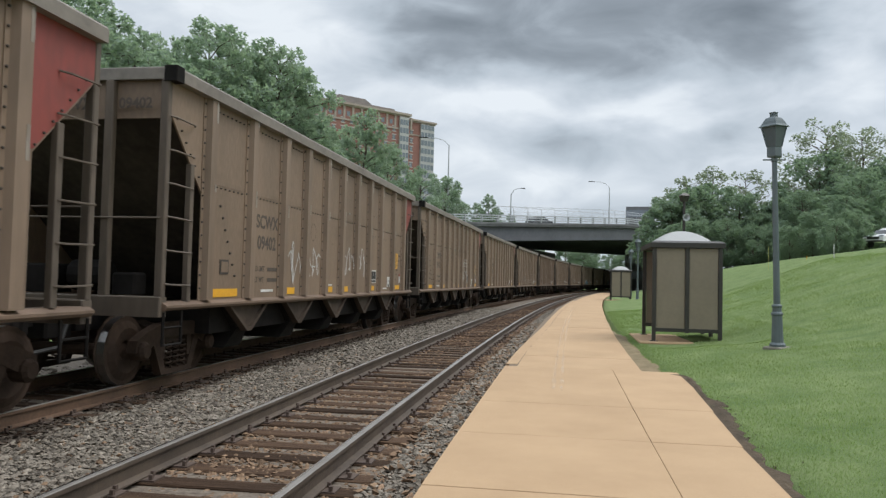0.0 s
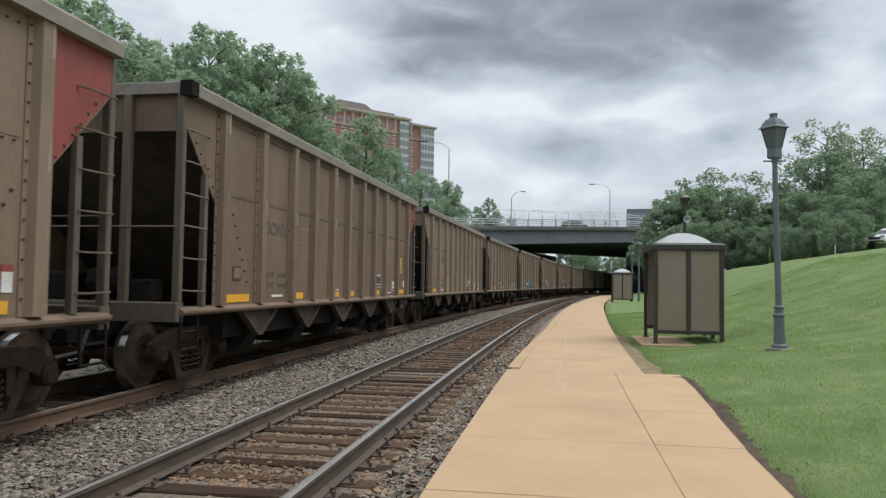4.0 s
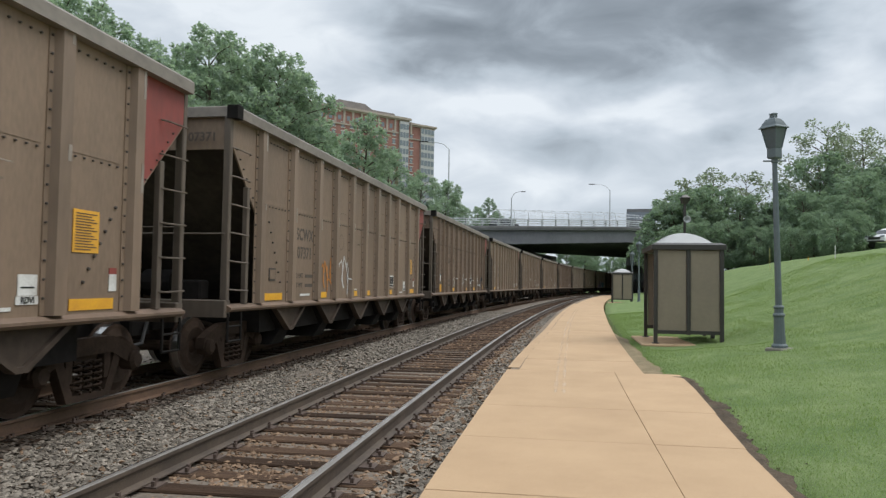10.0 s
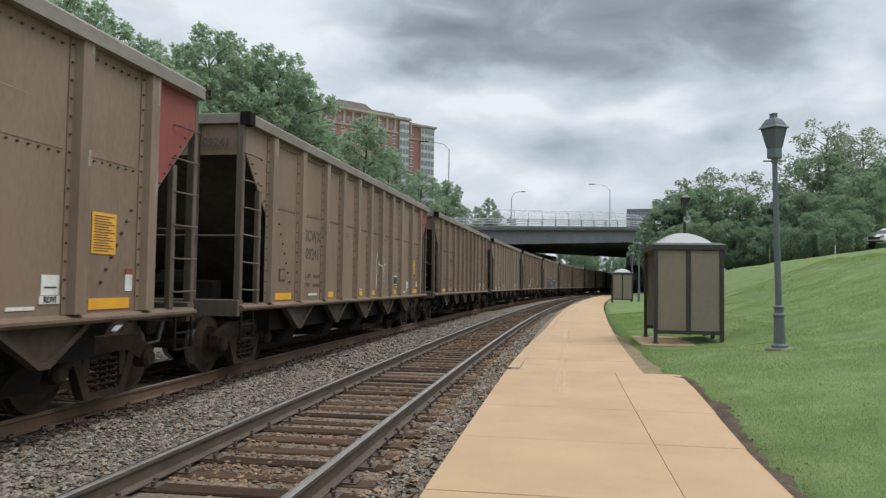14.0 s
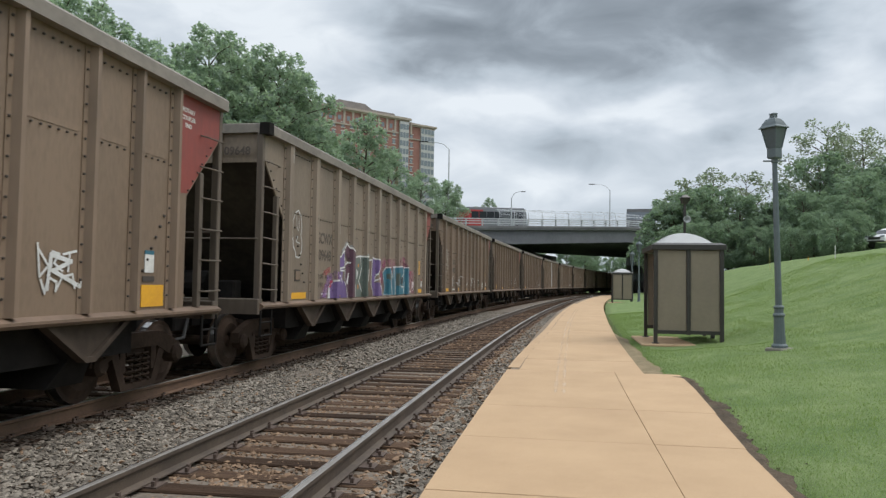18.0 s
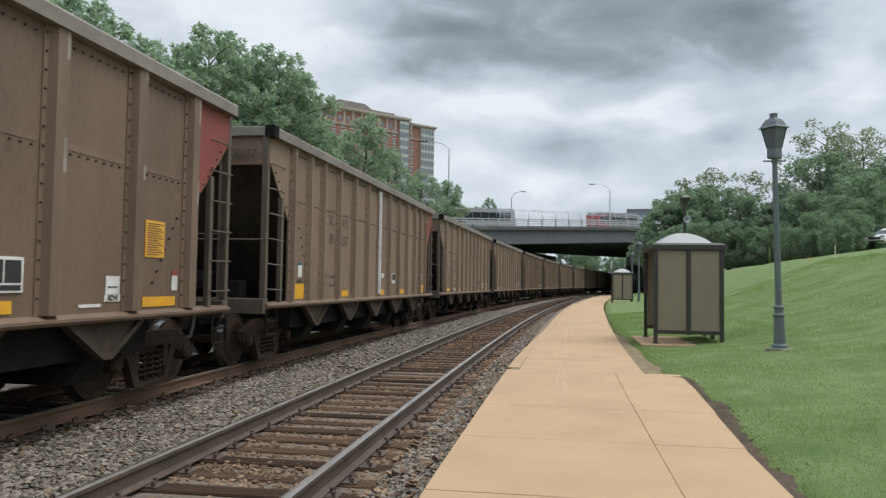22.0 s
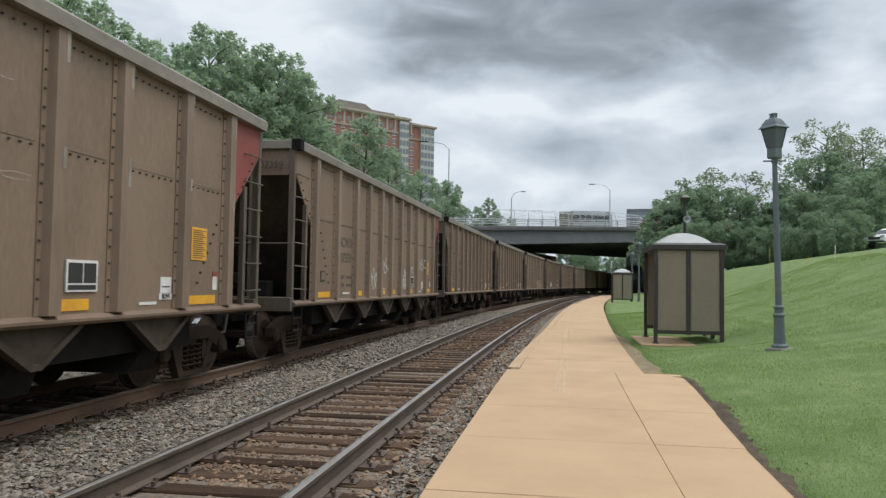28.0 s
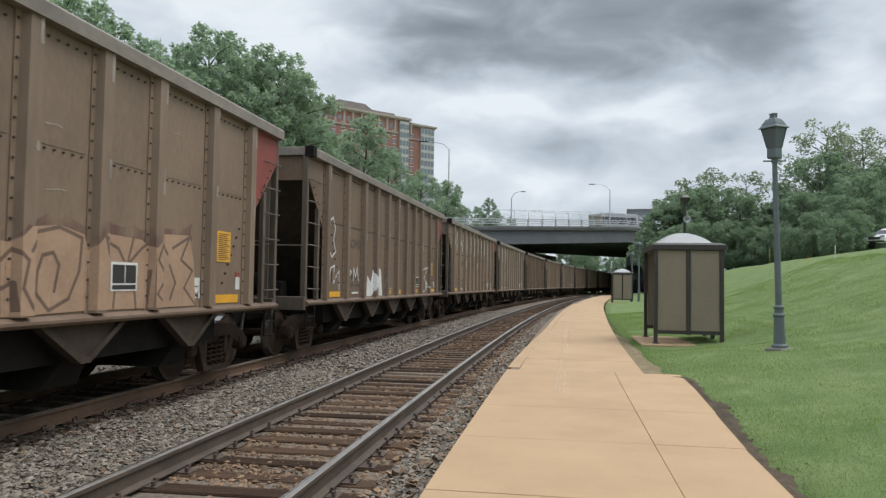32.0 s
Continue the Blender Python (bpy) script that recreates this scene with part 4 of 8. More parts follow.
def street_lamp(a, c, h, reach, m_name="street_lamp"):
    p = br(a, c)
    t = thing("street_lamp", "tall grey metal street lamp with a curved arm on the bridge", "street lamp", pose(p.x, p.y, p.z))
    b = Build()
    b.tube([(0, 0, -0.1), (0, 0, h * 0.5), (0, 0, h - 0.9)], [0.13, 0.10, 0.075], 8)
    part("pole", b, ALU, t)
    b = Build()
    b.tube([(0, 0, h - 0.95), (reach * 0.25, 0, h - 0.25), (reach * 0.6, 0, h), (reach, 0, h + 0.05)], [0.06, 0.05, 0.045, 0.04], 6)
    part("arm", b, ALU, t)
    b = Build()
    b.loft([[(reach * k + dx, dy, h + dz) for dx, dy, dz in ((0, -0.12, 0.1), (0, 0.12, 0.1), (0, 0.12, 0.0), (0, -0.12, 0.0))] for k in (0.95, 1.35)])
    part("lamp_head", b, DARK_STEEL, t)


# ---------- vehicles on the bridge ----------
GLASS_DARK = plain("tinted_glass", (0.03, 0.035, 0.04), 0.12)
TYRE = plain("tyre_rubber", (0.03, 0.03, 0.03), 0.85)


def vehicle(name, label, category, L, W, H, z0, paint, rear_paint=None, window=(0.5, 0.85), nose=0.0, roof=None, rear=0.24):
    """A road vehicle along +x, its base at the road."""
    t = thing(name, label, category)
    b = Build()
    if nose:
        b.prism([(-L / 2, z0), (-L / 2, z0 + (H - z0) * 0.55), (-L / 2 + 0.5, H), (L / 2 - nose - 0.9, H), (L / 2 - nose, z0 + (H - z0) * 0.55), (L / 2 - 0.1, z0 + (H - z0) * 0.45), (L / 2, z0)][::-1], "y", -W / 2, W / 2)
    else:
        b.prism([(-L / 2, z0), (-L / 2, H - 0.15), (-L / 2 + 0.15, H), (L / 2 - 0.3, H), (L / 2, H - 0.6), (L / 2, z0)][::-1], "y", -W / 2, W / 2)
    part("body", b, paint, t)
    if rear_paint:
        b = Build()
        b.box(-L / 2 - 0.02, -L / 2 + L * rear, -W / 2 - 0.012, W / 2 + 0.012, z0 + 0.1, H - 0.25)
        part("rear_panel", b, rear_paint, t)
    if roof:
        b = Build()
        b.box(-L / 2 + 0.2, L / 2 - 0.4, -W / 2 + 0.08, W / 2 - 0.08, H, H + 0.16, 0.04)
        part("roof_pod", b, roof, t)
    wz0, wz1 = z0 + (H - z0) * window[0], z0 + (H - z0) * window[1]
    n = max(2, int(L / 1.7))
    for side in (-1, 1):
        for i in range(n):
            x0 = -L / 2 + 0.5 + (L - 1.2 - nose) * i / n
            b = Build()
            b.box(x0 + 0.05, x0 + (L - 1.2 - nose) / n - 0.05, side * (W / 2 + 0.016) - 0.012, side * (W / 2 + 0.016) + 0.012, wz0, wz1)
            part("window", b, GLASS_DARK, t)
    for x in (-L * 0.3, L * 0.32):
        for side in (-1, 1):
            b = Build()
            b.lathe([(0.28, -0.11), (0.36, -0.09), (0.36, 0.09), (0.28, 0.11)], (x, 0.36), 14, "y")
            b.v = [(u, q + side * (W / 2 - 0.1), w) for u, q, w in b.v]
            part("wheel", b, TYRE, t)
    return t


def along_at_bearing(k, across=8.0):
    """Place along the bridge where the bearing x/y from the camera is k, in the lane."""
    p, d = BR_A + BR_NRM * across, BR_DIR
    return (k * p.y - p.x) / (d.x - k * d.y)


def drive(v, rows, lane, half):
    """rows: seconds and bearing (x over y) of the vehicle's tail; before and after it stays on the road beyond the trees."""
    out = []
    turn = math.degrees(math.atan2(BR_DIR.y, BR_DIR.x))
    pts = [(t, along_at_bearing(k, lane) + half) for t, k in rows]
    t0, a0 = pts[0]
    t1, a1 = pts[1]
    sp = (a1 - a0) / (t1 - t0)
    if t0 > 0:
        pts = [(0.0, max(-50.0 + half, a0 - sp * t0))] + ([(t0 - (a0 + 50 - half) / sp, -50.0 + half)] if a0 - sp * t0 < -50 + half else []) + pts
    tn, an = pts[-1]
    tm, am = pts[-2]
    sp = max(0.0, (an - am) / (tn - tm))
    if tn < 32:
        end = 100.0 - half
        if sp > 0.5 and an < end:
            te = tn + (end - an) / sp
            if te < 31.8:
                pts.append((te, end))
        pts.append((32.0, min(end, an + sp * (32 - tn)) if an < end else an))
    for t, a in pts:
        p = br(a, lane, -0.12)
        out.append((t, pose(p.x, p.y, p.z, 0, -math.degrees(math.atan(0.0558)), turn)))
    v.matrix_basis = out[0][1]
    MOVES.append((v, out))


def bearing(px):
    return (px - 784 + 0.015 * 60) / 1318.0


def build_vehicles():
    red = plain("bus_red", (0.45, 0.045, 0.04), 0.4)
    grey = plain("bus_grey", (0.20, 0.21, 0.22), 0.4)
    white = plain("vehicle_white", (0.36, 0.37, 0.38), 0.4)
    dark = plain("vehicle_dark", (0.05, 0.055, 0.06), 0.35)
    yel = plain("vehicle_yellow", (0.22, 0.19, 0.12), 0.5)
    bus = vehicle("bus", "grey city bus with a red rear crossing the bridge", "bus", 12.2, 2.55, 3.1, 0.35, grey, red, (0.45, 0.82), roof=grey)
    drive(bus, [(17.5, bearing(782)), (18, bearing(818)), (18.5, bearing(854)), (19, bearing(891)), (19.5, bearing(922)), (20, bearing(953)), (20.5, bearing(984)), (21, bearing(1007)), (21.5, bearing(1029)), (22, bearing(1048)), (22.5, bearing(1063)), (23, bearing(1081)), (23.5, bearing(1092)), (24, bearing(1104)), (24.5, bearing(1109)), (25, bearing(1112)), (26, bearing(1120)), (28, bearing(1140)), (30, bearing(1165))], 6.5, 6.1)
    bus2 = vehicle("bus", "pale bus with dark windows and a yellow rear on the bridge", "bus", 11.0, 2.5, 3.1, 0.35, white, yel, (0.30, 0.78), rear=0.05)
    drive(bus2, [(22, bearing(806)), (22.5, bearing(833)), (23, bearing(858)), (23.5, bearing(878)), (24, bearing(895)), (24.5, bearing(914)), (25, bearing(931)), (25.5, bearing(948)), (27.5, bearing(989)), (28, bearing(1000)), (28.5, bearing(1008)), (29, bearing(1015)), (29.5, bearing(1022)), (30, bearing(1029)), (30.5, bearing(1036)), (31, bearing(1041)), (31.5, bearing(1046)), (32, bearing(1052))], 6.5, 5.5)
    for lab, paint, rows in (("dark saloon car crossing the bridge", dark, [(0, 938), (0.5, 981), (1, 1022), (1.5, 1056), (2, 1090)]),
                             ("dark hatchback crossing the bridge", dark, [(3.0, 925), (3.5, 962), (4.0, 1000)]),
                             ("grey car crossing the bridge", grey, [(6.0, 915), (6.5, 957), (7.0, 998), (7.5, 1036), (8.0, 1070)]),
                             ("dark car crossing the bridge", dark, [(11.0, 975), (11.5, 1015), (12.0, 1054)])):
        car = vehicle("car", lab, "car", 4.6, 1.8, 1.5, 0.25, paint, None, (0.58, 0.9), nose=1.1)
        drive(car, [(t, bearing(k)) for t, k in rows], 6.5, 2.3)


# ---------- apartment tower ----------
ROOF = material("weathered_roof_sheet", (0.27, 0.235, 0.215), (0.20, 0.175, 0.16), scale=0.4, rough=0.8)
STONE_PALE = material("pale_stone", (0.55, 0.51, 0.47), (0.45, 0.41, 0.38), scale=0.5, rough=0.85)
BAY_FRAME = material("pale_bay_frame", (0.46, 0.45, 0.44), (0.38, 0.37, 0.36), scale=0.5, rough=0.6)
# brick red is washed out in the colour to stand for distance haze
BRICK = material("red_brick", (0.33, 0.160, 0.132), (0.27, 0.128, 0.104), scale=0.4, fine=6, rough=0.85)
STONE_TRIM = material("cast_stone", (0.42, 0.35, 0.30), (0.33, 0.27, 0.23), scale=0.5, rough=0.85)
# pane base colour is paled to paint in reflected sky
PANE = plain("window_glass", (0.22, 0.25, 0.28), 0.15)


def build_tower():
    """Stepped red brick block with a stone top storey, built round its own axes: x along the long face."""
    tw = thing("apartment_building", "tall red brick apartment building with stone trim and stepped roof", "building", pose(-14.4, 275, 0.6, 0, 0, 38))
    F = 3.05
    top = 20 * F
    b = Build()
    b.box(-48, 1, 0, 26, 0, top)
    part("wall", b, BRICK, tw)
    b = Build()
    b.box(1.0, 14.2, 1.6, 22, 0, top - 1.0)
    part("wing", b, BRICK, tw)
    for z, h, d in ((top - 1.75 * F, 0.55, 0.3), (top - 0.35, 0.45, 0.45), (top + 0.1, 0.8, 0.9)):
        b = Build()
        b.box(-48 - d, 1 + d, -d, 26 + d, z, z + h)
        part("cornice", b, STONE_TRIM, tw)
        b = Build()
        b.box(1.0 + d, 14.2 + d, 1.6 - d, 22 + d, z - 1.0, z - 1.0 + h * 0.85)
        part("cornice", b, STONE_TRIM, tw)
    b = Build()
    b.prism([(-32, top + 0.9), (-30.5, top + 2.6), (-3.5, top + 2.6), (-2, top + 0.9)], "y", 3, 22)
    part("roof", b, ROOF, tw)
    b = Build()
    b.prism([(-29, top + 2.6), (-26, top + 4.8), (-15, top + 4.8), (-11, top + 2.6)], "y", 5, 19)
    part("roof_house", b, ROOF, tw)
    for x in (-24.0, -17.5, -1.0):
        b = Build()
        b.box(x - 0.5, x + 0.5, 9, 10.2, top + (0.9 if x > -4 else 4.6), top + (2.2 if x > -4 else 5.6))
        part("vent", b, ROOF, tw)
    win = Build()
    win.box(-0.62, 0.62, -0.06, 0.1, 0.55, 2.15)
    wm = win.mesh("window", [PANE])
    mull = Build()
    mull.box(-0.05, 0.05, -0.10, 0.1, 0.55, 2.15)
    mull.box(-0.62, 0.62, -0.10, 0.1, 1.32, 1.40)
    mm = mull.mesh("mullion", [BAY_FRAME])
    sill = Build()
    sill.box(-0.9, 0.9, -0.16, 0.1, 0.28, 0.52)
    sill.box(-0.9, 0.9, -0.14, 0.1, 2.18, 2.46)
    sm = sill.mesh("sill", [STONE_PALE])
    for fl in range(11, 19):
        cols = [(-5.4 - 3.6 * i, 0.0) for i in range(12)] + [(3.6, 1.6)]
        for x, y in cols:
            w = part("window", wm, PANE, tw, m=pose(x, y, fl * F - 0.6))
            part("sill", sm, STONE_PALE, w)
            part("mullion", mm, BAY_FRAME, w)
    # top storey: stone piers between brick panels with windows
    for i in range(15):
        b = Build()
        b.box(-48.2 + 3.6 * i - 0.4, -48.2 + 3.6 * i + 0.4, -0.3, 0.1, top - 1.6 * F, top - 0.3)
        part("pilaster", b, STONE_TRIM, tw)
        if i < 12:
            part("window", wm, PANE, tw, m=pose(-46.4 + 3.6 * i, 0, 18.62 * F))
    # tall glazed bays in pale frames
    for x0, x1, yy, cut_top in ((-3.2, 0.8, 0.0, 0.6), (7.6, 13.9, 1.6, 1.6)):
        b = Build()
        b.box(x0, x1, yy - 0.7, yy + 0.1, 6 * F, top - cut_top)
        bay = part("bay", b, BAY_FRAME, tw, "pale framed glazed bay")
        n = 3 if x0 < 0 else 4
        d = (x1 - x0) / n
        for fl in range(10, 20):
            for j in range(n):
                g = Build()
                z0 = fl * F - 0.5
                g.box(x0 + d * j + 0.14, x0 + d * (j + 1) - 0.14, yy - 0.76, yy - 0.68, z0, min(z0 + 1.95, top - cut_top - 0.2))
                part("pane", g, PANE, bay)


def build_far_building():
    p = Vector((40.5, 160))
    t = thing("office_building", "plain grey office block behind the trees", "building", pose(p.x, p.y, 0, 0, 0, -15))
    b = Build()
    b.box(-1, 5, 0, 20, 0, 18.0)
    part("wall", b, FASCIA, t)
    for fl in range(5):
        b = Build()
        b.box(-1.05, 5.05, -0.06, 0.1, 2.5 + 3.3 * fl, 4.1 + 3.3 * fl)
        part("window_band", b, PANE, t)


# ---------- trees ----------
BARK = material("bark", (0.13, 0.10, 0.075), (0.065, 0.05, 0.04), scale=2, rough=0.95, bump=0.6, stretch=(1, 1, 0.2))
# LEAF and LEAF_DARK are paler and bluer than foliage: haze mixed in
LEAF = leaf_material("leaf_mid_green", (0.240, 0.306, 0.258), (0.166, 0.222, 0.182))
LEAF_DARK = leaf_material("leaf_dark_green", (0.182, 0.245, 0.190), (0.120, 0.172, 0.130))
LEAF_DULL = leaf_material("leaf_dull", (0.190, 0.225, 0.180), (0.130, 0.160, 0.126))


def tree_meshes(seed, height, spread_r, leaves, leaf, crown_from=0.22, sparse=0.0, lobes=44):
    """Tapered trunk, limbs that carry rounded lobes, and leaves gathered in sprigs over each lobe."""
    r = np.random.RandomState(seed)
    wood = Build()
    h0 = height * crown_from
    trunk = [Vector((0, 0, -0.6))]
    for i in range(1, 8):
        t = i / 7
        trunk.append(Vector((r.uniform(-0.3, 0.3) * t, r.uniform(-0.3, 0.3) * t, height * 0.88 * t)))
    tr = height * 0.017
    wood.tube(trunk, [tr * (1.25 - 1.08 * i / 7) for i in range(8)], 8)
    cen, rad = [], []
    for i in range(lobes):
        t = (i + r.rand()) / lobes
        a = i * 2.4 + r.uniform(-0.5, 0.5)
        lr = spread_r * r.uniform(0.20, 0.34) * (1 - 0.38 * t)
        reach = spread_r * math.sin(math.pi * (0.13 + 0.80 * t)) ** 0.75 * r.uniform(0.35, 0.98)
        z = h0 + lr * 0.4 + (height - lr * 0.9 - h0 - lr * 0.4) * t ** 0.9
        c = Vector((reach * math.cos(a), reach * math.sin(a), z))
        k = min(6.99, max(0.5, (z - reach * 0.55) / (height * 0.88) * 7))
        p = trunk[int(k)].lerp(trunk[int(k) + 1], k - int(k))
        mid = p.lerp(c, 0.5) + Vector((r.uniform(-0.2, 0.2), r.uniform(-0.2, 0.2), 0.12 * reach))
        wood.tube([p, mid, c], [tr * 0.36 * (1 - 0.5 * t), tr * 0.22 * (1 - 0.5 * t), tr * 0.1], 5, caps=False)
        for _ in range(4):
            d = Vector(r.normal(0, 1, 3)).normalized() * lr * 0.9
            wood.tube([c - d * 0.1, c + d], [tr * 0.08, tr * 0.03], 3, caps=False)
        if r.rand() >= sparse:
            cen.append(tuple(c))
            rad.append(lr)
    cen, rad = np.array(cen), np.array(rad)
    # sprigs sit on the upper shell of a lobe, leaves round the sprigs
    n_s = 16
    d = r.normal(0, 1, (len(cen), n_s, 3))
    d /= np.linalg.norm(d, axis=2)[..., None]
    d[..., 2] = np.where(r.rand(len(cen), n_s) < 0.7, np.abs(d[..., 2]), d[..., 2])
    spr = cen[:, None] + d * (rad[:, None] * r.uniform(0.7, 1.12, (len(cen), n_s)))[..., None] * np.array([1.1, 1.1, 0.85])
    lob = r.choice(len(cen), leaves, p=rad ** 2 / np.sum(rad ** 2))
    u = r.normal(0, 1, (leaves, 3))
    u /= np.linalg.norm(u, axis=1)[:, None]
    inner = r.rand(leaves) < 0.38
    body = cen[lob] + u * (rad[lob] * r.rand(leaves) ** 0.45)[:, None] * np.array([1.1, 1.1, 0.8])
    tip = spr[lob, r.randint(0, n_s, leaves)] + u * (rad[lob] * 0.34 * r.rand(leaves) ** 0.6)[:, None]
    c = np.where(inner[:, None], body, tip)
    size = leaf * r.uniform(0.55, 1.3, leaves)
    u = r.normal(0, 1, (leaves, 3))
    u[:, 2] *= 0.5
    u /= np.linalg.norm(u, axis=1)[:, None]
    w = np.cross(u, r.normal(0, 1, (leaves, 3)))
    w /= np.linalg.norm(w, axis=1)[:, None]
    nrm = np.cross(u, w)
    s = size[:, None]
    P = np.stack([c - u * s, c - w * s * 0.55 + nrm * s * 0.12, c + u * s, c + w * s * 0.55 + nrm * s * 0.12], 1).reshape(-1, 3)
    F = np.arange(leaves * 4).reshape(-1, 4)
    return wood, P, F


def make_tree(name, label, seed, height, spread_r, leaves, leaf, mat, **kw):
    wood, P, F = tree_meshes(seed, height, spread_r, leaves, leaf, **kw)
    t = thing(name, label, "tree")
    part("trunk", wood, BARK, t)
    part("crown", big_mesh("crown", P, F, [mat]), mat, t)
    return t


def place(src, first, x, y, z, scale, rot):
    m = pose(x, y, z, 0, 0, rot)
    if first:
        src.matrix_basis = m @ Matrix.Scale(scale, 4)
        return src
    src_s = src.scale.copy()
    src.scale = (scale,) * 3
    c = copy_thing(src, m)
    src.scale = src_s
    return c


def build_trees():
    """Each spot: x, y and the height of the tree's top over the rails."""
    kinds = [make_tree("tree", "tall green broadleaf tree beside the railway", 11 + i, 19.0, 5.4, 24000, 0.165, LEAF, crown_from=0.10) for i in range(4)]
    used = [False] * 4
    rnd = random.Random(8)
    row = [(-27.1, 41.3, 18.3), (-24.1, 45.2, 19.7), (-23.7, 49.2, 20.3), (-22.3, 53.3, 19.1), (-18.6, 49.4, 16.2), (-18.3, 57.2, 21.1), (-17.7, 62.2, 21.6), (-14.3, 62.2, 21.3), (-14.1, 67.2, 20.7), (-13.4, 71.3, 18.2), (-8.4, 77.3, 19.0), (-6.2, 83.4, 16.2), (-2.9, 91.5, 15.3), (0.3, 99.5, 15.4), (-34.4, 61.1, 23.6), (-29.5, 65.1, 23.1), (-24.4, 69.1, 22.4), (-19.0, 74.1, 23.2), (-12.5, 87.3, 18.7), (-9.1, 94.4, 17.6), (-5.0, 99.5, 15.1), (3.5, 139.5, 16.3), (9.2, 149.4, 18.8), (7.3, 159.4, 18.1), (15.5, 169.5, 16.7), (0.4, 117.4, 16.8), (11.9, 164.4, 17.8)]
    for i, (x, y, top) in enumerate(row):
        j = i % 4
        s, o = to_track(x, y)
        g = ground_z(s, o)
        place(kinds[j], not used[j], x, y, g, (top - g) / 19.0, rnd.uniform(0, 360))
        used[j] = True
    dark = [make_tree("tree", "dense dark green tree above the lawn", 31 + i, 13.0, 5.4, 17000, 0.20, LEAF_DARK, crown_from=0.04) for i in range(3)]
    used = [False] * 3
    bank = [(28.2, 91.6, 12.3), (30.1, 93.5, 13.8), (32.5, 95.5, 14.7), (36.1, 97.5, 15.3), (38.3, 95.5, 13.8), (39.5, 92.7, 11.0), (27.4, 85.7, 9.1), (28.5, 83.7, 9.1), (31.7, 82.7, 9.3), (33.8, 80.8, 8.5), (43.2, 94.6, 13.2), (44.4, 92.5, 13.6), (47.8, 94.3, 19.3), (49.7, 92.4, 16.3), (53.6, 95.4, 17.5), (55.3, 93.4, 17.7), (59.0, 94.3, 19.6), (62.2, 94.3, 19.1), (63.7, 91.3, 20.0), (40.6, 86.7, 9.8), (43.4, 85.7, 10.6), (47.2, 86.7, 11.2), (51.1, 87.6, 12.0), (53.7, 87.6, 13.0)]
    spots = [(34, 205, 0.8), (40, 215, 0.9), (47, 210, 0.8), (54, 220, 0.9), (61, 225, 0.9), (28, 215, 0.7), (45, 235, 1.0), (22, 225, 0.8)]
    for x, y, top in bank:
        s, o = to_track(x, y)
        spots.append((x, y, (top - ground_z(s, o)) / 13.0))
    for i in range(20):
        s = 69 + 3.0 * i
        p = at(s, 23 + 2 * math.sin(i * 1.7))
        spots.append((p.x, p.y, 0.26 + 0.10 * ((i * 7) % 5) / 4))
    for i in range(16):
        p = at(86 + 3.5 * i, 28 + 3 * math.sin(i * 2.3))
        spots.append((p.x, p.y, 0.5 + 0.2 * ((i * 3) % 4) / 3))
    for i, (x, y, k) in enumerate(spots):
        j = i % 3
        s, o = to_track(x, y)
        place(dark[j], not used[j], x, y, ground_z(s, o) - 0.2, k, rnd.uniform(0, 360))
        used[j] = True
    # trees with airy tops
    tall = make_tree("tree", "tall tree with a thin see-through top above dark foliage", 51, 17.5, 6.2, 4600, 0.19, LEAF_DULL, crown_from=0.35, sparse=0.1, lobes=34)
    thin = make_tree("tree", "slender tree with feathery foliage", 52, 14.0, 4.4, 2300, 0.2, LEAF_DULL, crown_from=0.35, sparse=0.25, lobes=26)
    for i, (src, size, x, y, top) in enumerate(((tall, 17.5, 50.7, 98.1, 23.9), (thin, 14.0, 38.3, 105.3, 18.4), (thin, 14.0, 43.9, 107.3, 18.4), (tall, 17.5, 57.3, 101.1, 23.9), (thin, 14.0, 33.9, 103.4, 16.9))):
        s, o = to_track(x, y)
        g = ground_z(s, o)
        place(src, i < 2, x, y, g, (top - g) / size, 70 * i)


# ---------- platform furniture ----------
BRONZE = material("dark_bronze_frame", (0.055, 0.050, 0.045), (0.04, 0.036, 0.033), scale=4, rough=0.45, metal=0.3)
FROST = material("tan_frosted_panel", (0.25, 0.205, 0.152), (0.21, 0.172, 0.127), scale=1.2, rough=0.35)
DOME = material("white_dome_plastic", (0.58, 0.58, 0.57), (0.50, 0.50, 0.49), scale=1.5, rough=0.35)
DOME_LIGHT = node(DOME.node_tree, "ShaderNodeBsdfTranslucent")
DOME_LIGHT.inputs["Color"].default_value = (0.75, 0.75, 0.73, 1)
DOME_MIX = node(DOME.node_tree, "ShaderNodeMixShader")
DOME_MIX.inputs[0].default_value = 0.4
DOME.node_tree.links.new(DOME.node_tree.nodes["Principled BSDF"].outputs[0], DOME_MIX.inputs[1])
DOME.node_tree.links.new(DOME_LIGHT.outputs[0], DOME_MIX.inputs[2])
DOME.node_tree.links.new(DOME_MIX.outputs[0], DOME.node_tree.nodes["Material Output"].inputs["Surface"])
POST_PAINT = material("grey_green_post_paint", (0.125, 0.150, 0.158), (0.092, 0.114, 0.122), scale=1.5, rough=0.65)


